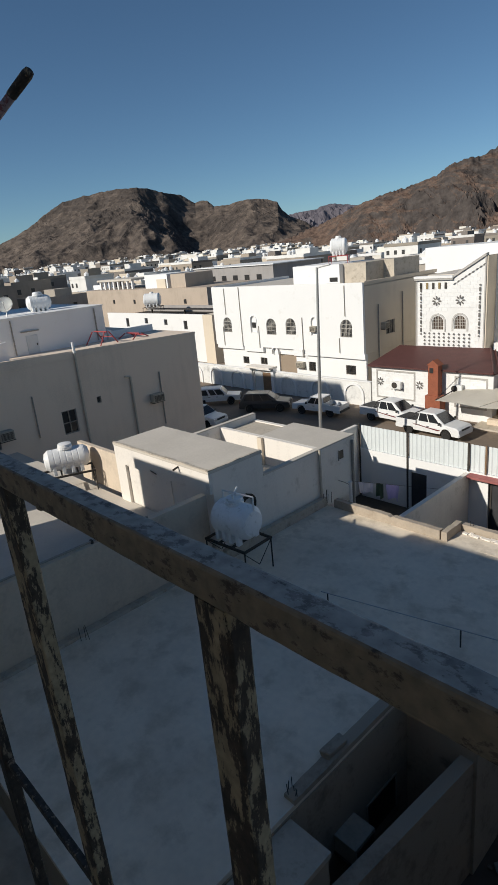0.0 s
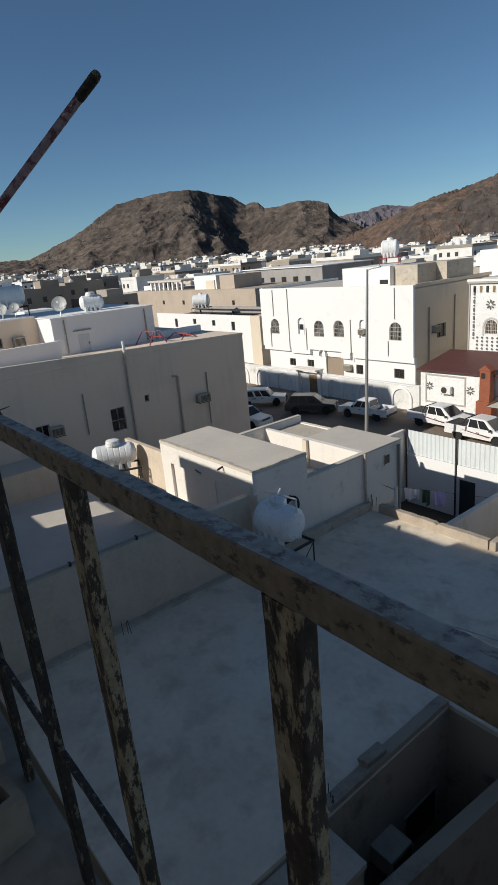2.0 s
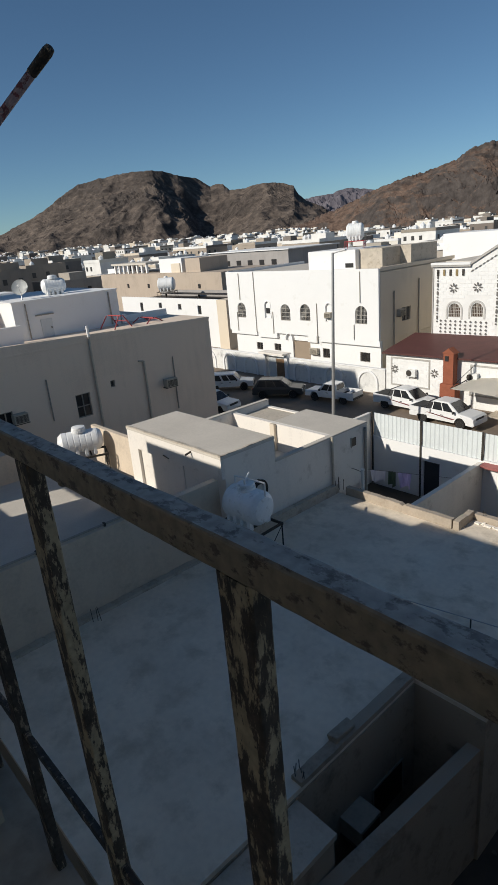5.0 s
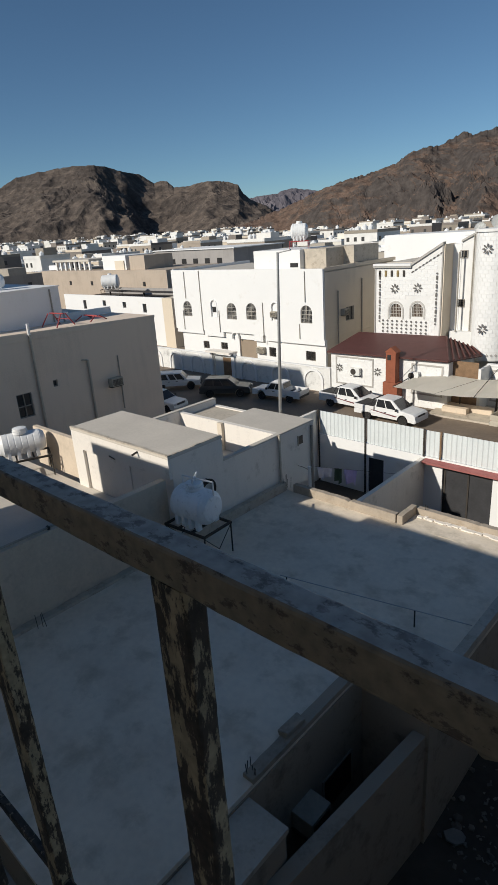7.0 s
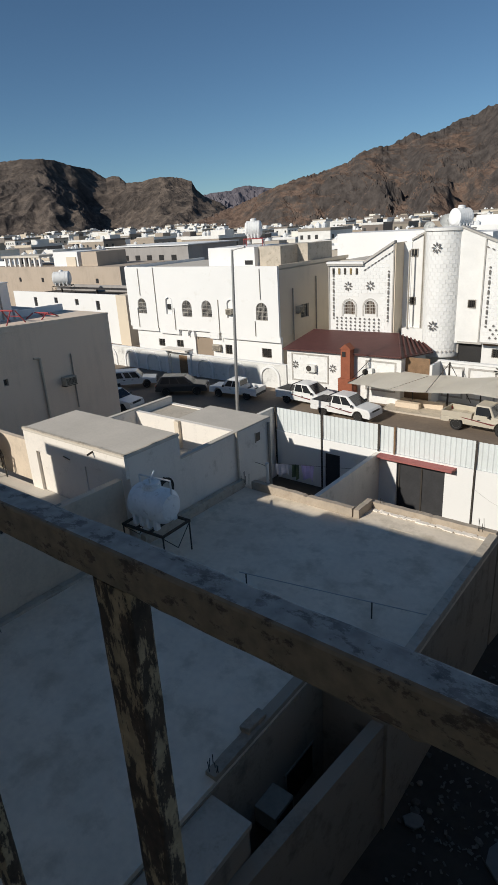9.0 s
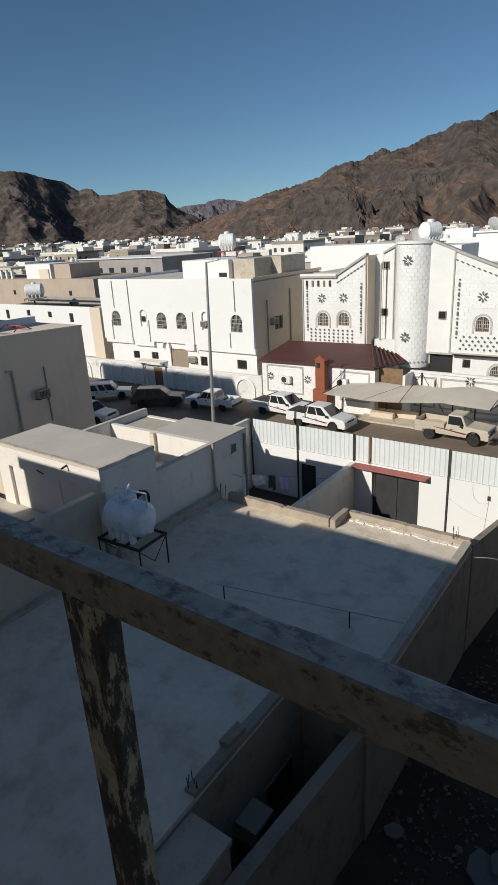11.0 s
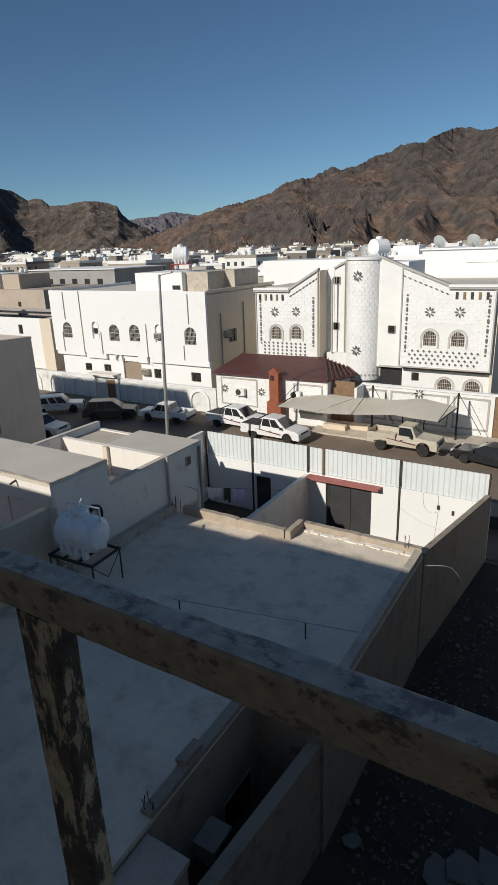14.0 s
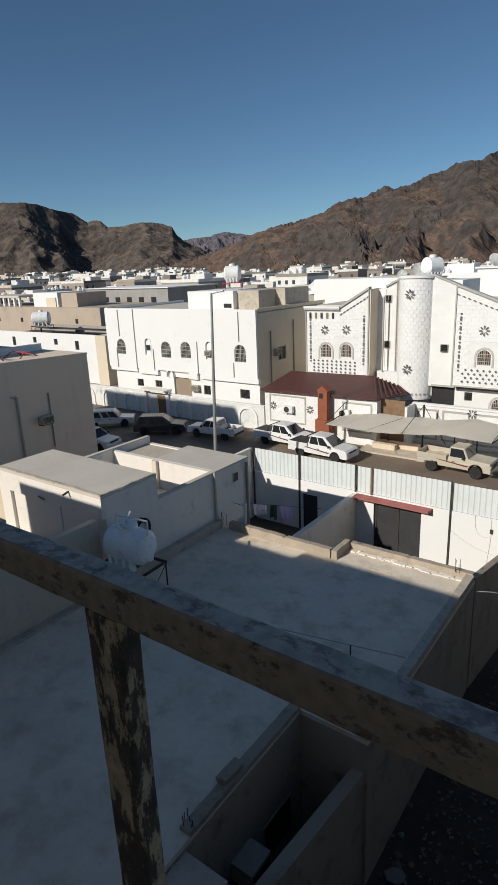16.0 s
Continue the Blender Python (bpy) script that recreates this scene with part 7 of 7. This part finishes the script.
for k, (x, y, z, r, t) in enumerate(((-1.6, 10.2, 0.02, 0.55, 4), (-1.1, 10.6, 0.08, 0.6, 8), (-0.5, 10.9, 0.03, 0.6, 5), (-0.9, 9.8, 0.05, 0.35, 6), (-3.6, 10.0, 0.03, 0.3, 6))):
    slab_shard(x, y, z, k, r, t)


def cable(pts, r, label, mat=None):
    e = thing("cable", label, "cable", "loose cables")
    cu = bpy.data.curves.new("strand", "CURVE")
    cu.dimensions, cu.bevel_depth, cu.bevel_resolution = "3D", r, 1
    sp = cu.splines.new("NURBS")
    sp.points.add(len(pts) - 1)
    for p, q in zip(sp.points, pts):
        p.co = (*q, 1)
    sp.use_endpoint_u, sp.order_u = True, 3
    cu.materials.append(mat or M_IRON)
    ob = new("strand", cu)
    ob.parent = e
    return e


YW = 25.385
cable([(-6.3, YW, 2.85), (-6.32, YW, 2.3), (-5.95, YW, 1.8), (-5.6, YW, 2.0)], 0.006, "grey cable hanging on the white yard wall", M_POLE)
cable([(-5.6, YW, 2.84), (-5.55, YW, 2.2), (-5.6, YW, 1.4), (-5.7, YW, 0.2)], 0.006, "grey cable hanging on the white yard wall", M_POLE)
cable([(-4.1, YW, 2.8), (-3.95, YW, 2.5), (-4.2, YW, 1.6)], 0.006, "grey cable hanging on the white yard wall", M_POLE)
cable([(-7.4, YW, 1.9), (-6.5, YW, 1.3), (-5.2, YW, 1.1), (-4.2, YW, 0.9)], 0.005, "thin sagging cable along the yard wall", M_POLE)
cable([(-4.0, 17.0, 4.0), (-3.5, 17.9, 3.7), (-3.3, 18.9, 2.9), (-3.25, 19.8, 1.95)], 0.018, "pale bent plastic conduit curving down the wall", M_PIPEW)
cable([(-13.9, 17.3, 4.8), (-13.4, 17.15, 4.9), (-13.05, 17.0, 4.9)], 0.01, "thin cable to the vent pipe")
sb = thing("switch_box", "small dark electric box on the yard wall", "box")
part("box_body", boxm(-5.62, -5.5, YW - 0.05, YW + 0.02, 2.15, 2.35), M_IRON, sb)
sb = thing("switch_box", "small dark electric box on the yard wall", "box")
part("box_body", boxm(-4.95, -4.85, YW - 0.05, YW + 0.02, 2.0, 2.2), M_IRON, sb)
bk = thing("black_bucket", "black plastic bucket hooked on the wall", "bucket", at=pose(-4.2, 25.0, 0.0))
part("crate", boxm(-0.3, 0.3, -0.25, 0.25, 0, 0.75), M_KERB, bk)
part("pail", lathe([(0.12, 0.75), (0.17, 1.05), (0.15, 1.05), (0.1, 0.78)], seg=14), M_TRIM, bk)
reinforcing(-4.6, 17.2, ZR + 0.2, 4, 9, 0.45)
reinforcing(-8.2, 17.25, ZR + 0.2, 2, 10, 0.25)

vehicle(pose(-1.6, 29.4, 0, 0, 0, 6), "dark grey car parked beyond the dirt lot", M_CARDARK, SEDAN)

# loose rubbish on the street side
for k, (x, y, r) in enumerate(((-34.5, 30.5, 0.3), (-33.7, 30.2, 0.25), (-35.2, 30.9, 0.28))):
    e = thing("log", "weathered log lying in the street", "log", "logs in the street", at=pose(x, y, r))
    part("trunk", cylm((-0.9, 0, 0), (0.9, 0.1, 0), r, r * 0.9, seg=12), M_KERB, e)

# ---- stone facing, piece by piece ----
def facing_stone(w, h, d, name="stone"):
    """A pillowed facing stone: its back edge on the wall, the face drawn in."""
    bm = bmesh.new()
    i = 0.012
    v = [bm.verts.new(p) for p in ((-w / 2, 0, 0), (w / 2, 0, 0), (w / 2, 0, h), (-w / 2, 0, h), (-w / 2 + i, -d, i), (w / 2 - i, -d, i), (w / 2 - i, -d, h - i), (-w / 2 + i, -d, h - i))]
    for f in ((4, 5, 6, 7), (0, 1, 5, 4), (1, 2, 6, 5), (2, 3, 7, 6), (3, 0, 4, 7)):
        bm.faces.new([v[k] for k in f])
    bmesh.ops.recalc_face_normals(bm, faces=bm.faces)
    return mesh_of(name, bm, M_STONE)


tower_stone = facing_stone(0.40, 0.295, 0.006)
for row in range(30):
    for k in range(10):
        a = -162 + 16 * (k + (0.5 if row % 2 else 0.0))
        if a > -14:
            continue
        ob = new("stone", tower_stone)
        ob.parent = fh
        q = TR - 0.03
        ob.matrix_world = pose(TX + q * math.cos(radians(a)), TY + q * math.sin(radians(a)), 3.68 + 0.3 * row, 0, 0, a + 90)

big_stone = facing_stone(0.535, 0.29, 0.015)


def course(parent, x0, x1, z0, z1, y, skip=()):
    z, row = z0, 0
    while z + 0.29 <= z1 + 0.01:
        x = x0 + (0.28 if row % 2 else 0.0)
        while x + 0.54 <= x1 + 0.02:
            if not any(a - 0.02 < x + 0.54 and x < b + 0.02 and c - 0.02 < z + 0.29 and z < d + 0.02 for a, b, c, d in skip):
                ob = new("stone", big_stone)
                ob.parent = parent
                ob.matrix_world = pose(x + 0.27, y, z)
            x += 0.55
        z += 0.3
        row += 1


course(gw, -16.0, -6.3, 0.1, 3.15, 43.7, [(a, a + 0.2, 0, 4) for a in (-15.95, -14.35, -13.95, -11.95, -11.55, -9.55, -9.15, -6.65)])
course(ax, -28.75, -18.25, 0.1, 3.6, 41.25, [(-26.9, -25.5, 1.7, 2.8), (-21.6, -20.3, 2.0, 3.0), (-23.3, -21.8, 0, 4)])


def joined_course(x0, x1, z0, z1, y, skip, slope=None):
    """The wings' facing: every stone real, joined into one mesh."""
    vs, fs = [], []
    z, row = z0, 0
    while z + 0.29 <= z1:
        x = x0 + (0.28 if row % 2 else 0.0)
        while x + 0.54 <= x1:
            ok = not any(a < x + 0.54 and x < b and c < z + 0.29 and z < d for a, b, c, d in skip)
            if ok and (slope is None or z + 0.3 < slope(x + 0.27) - 0.25):
                n, i, w, h, d = len(vs), 0.012, 0.535, 0.29, 0.015
                vs += [(x, y, z), (x + w, y, z), (x + w, y, z + h), (x, y, z + h), (x + i, y - d, z + i), (x + w - i, y - d, z + i), (x + w - i, y - d, z + h - i), (x + i, y - d, z + h - i)]
                fs += [tuple(n + q for q in f) for f in ((4, 5, 6, 7), (0, 1, 5, 4), (1, 2, 6, 5), (2, 3, 7, 6), (3, 0, 4, 7))]
            x += 0.55
        z += 0.3
        row += 1
    me = bpy.data.meshes.new("stone_facing")
    me.from_pydata(vs, [], fs)
    me.materials.append(M_STONE)
    ob = new("stone_facing", me)
    ob.parent = fh
    tagged(ob, "courses of white pillowed facing stones", kind="stuff")


joined_course(-27.15, -21.4, 4.65, 11.6, 46.0, [(-26.1, -24.5, 5.9, 7.6), (-24.05, -22.55, 6.0, 7.65)], lambda x: 10.35 if x < -23.95 else 10.35 + (x + 23.95) * 0.58)
joined_course(-13.9, -7.3, 4.65, 11.8, 46.0, [(-12.55, -10.9, 5.95, 7.8), (-10.45, -8.75, 6.0, 7.75)], lambda x: 10.65 if x > -10.4 else 10.65 + (-10.4 - x) * 0.39)
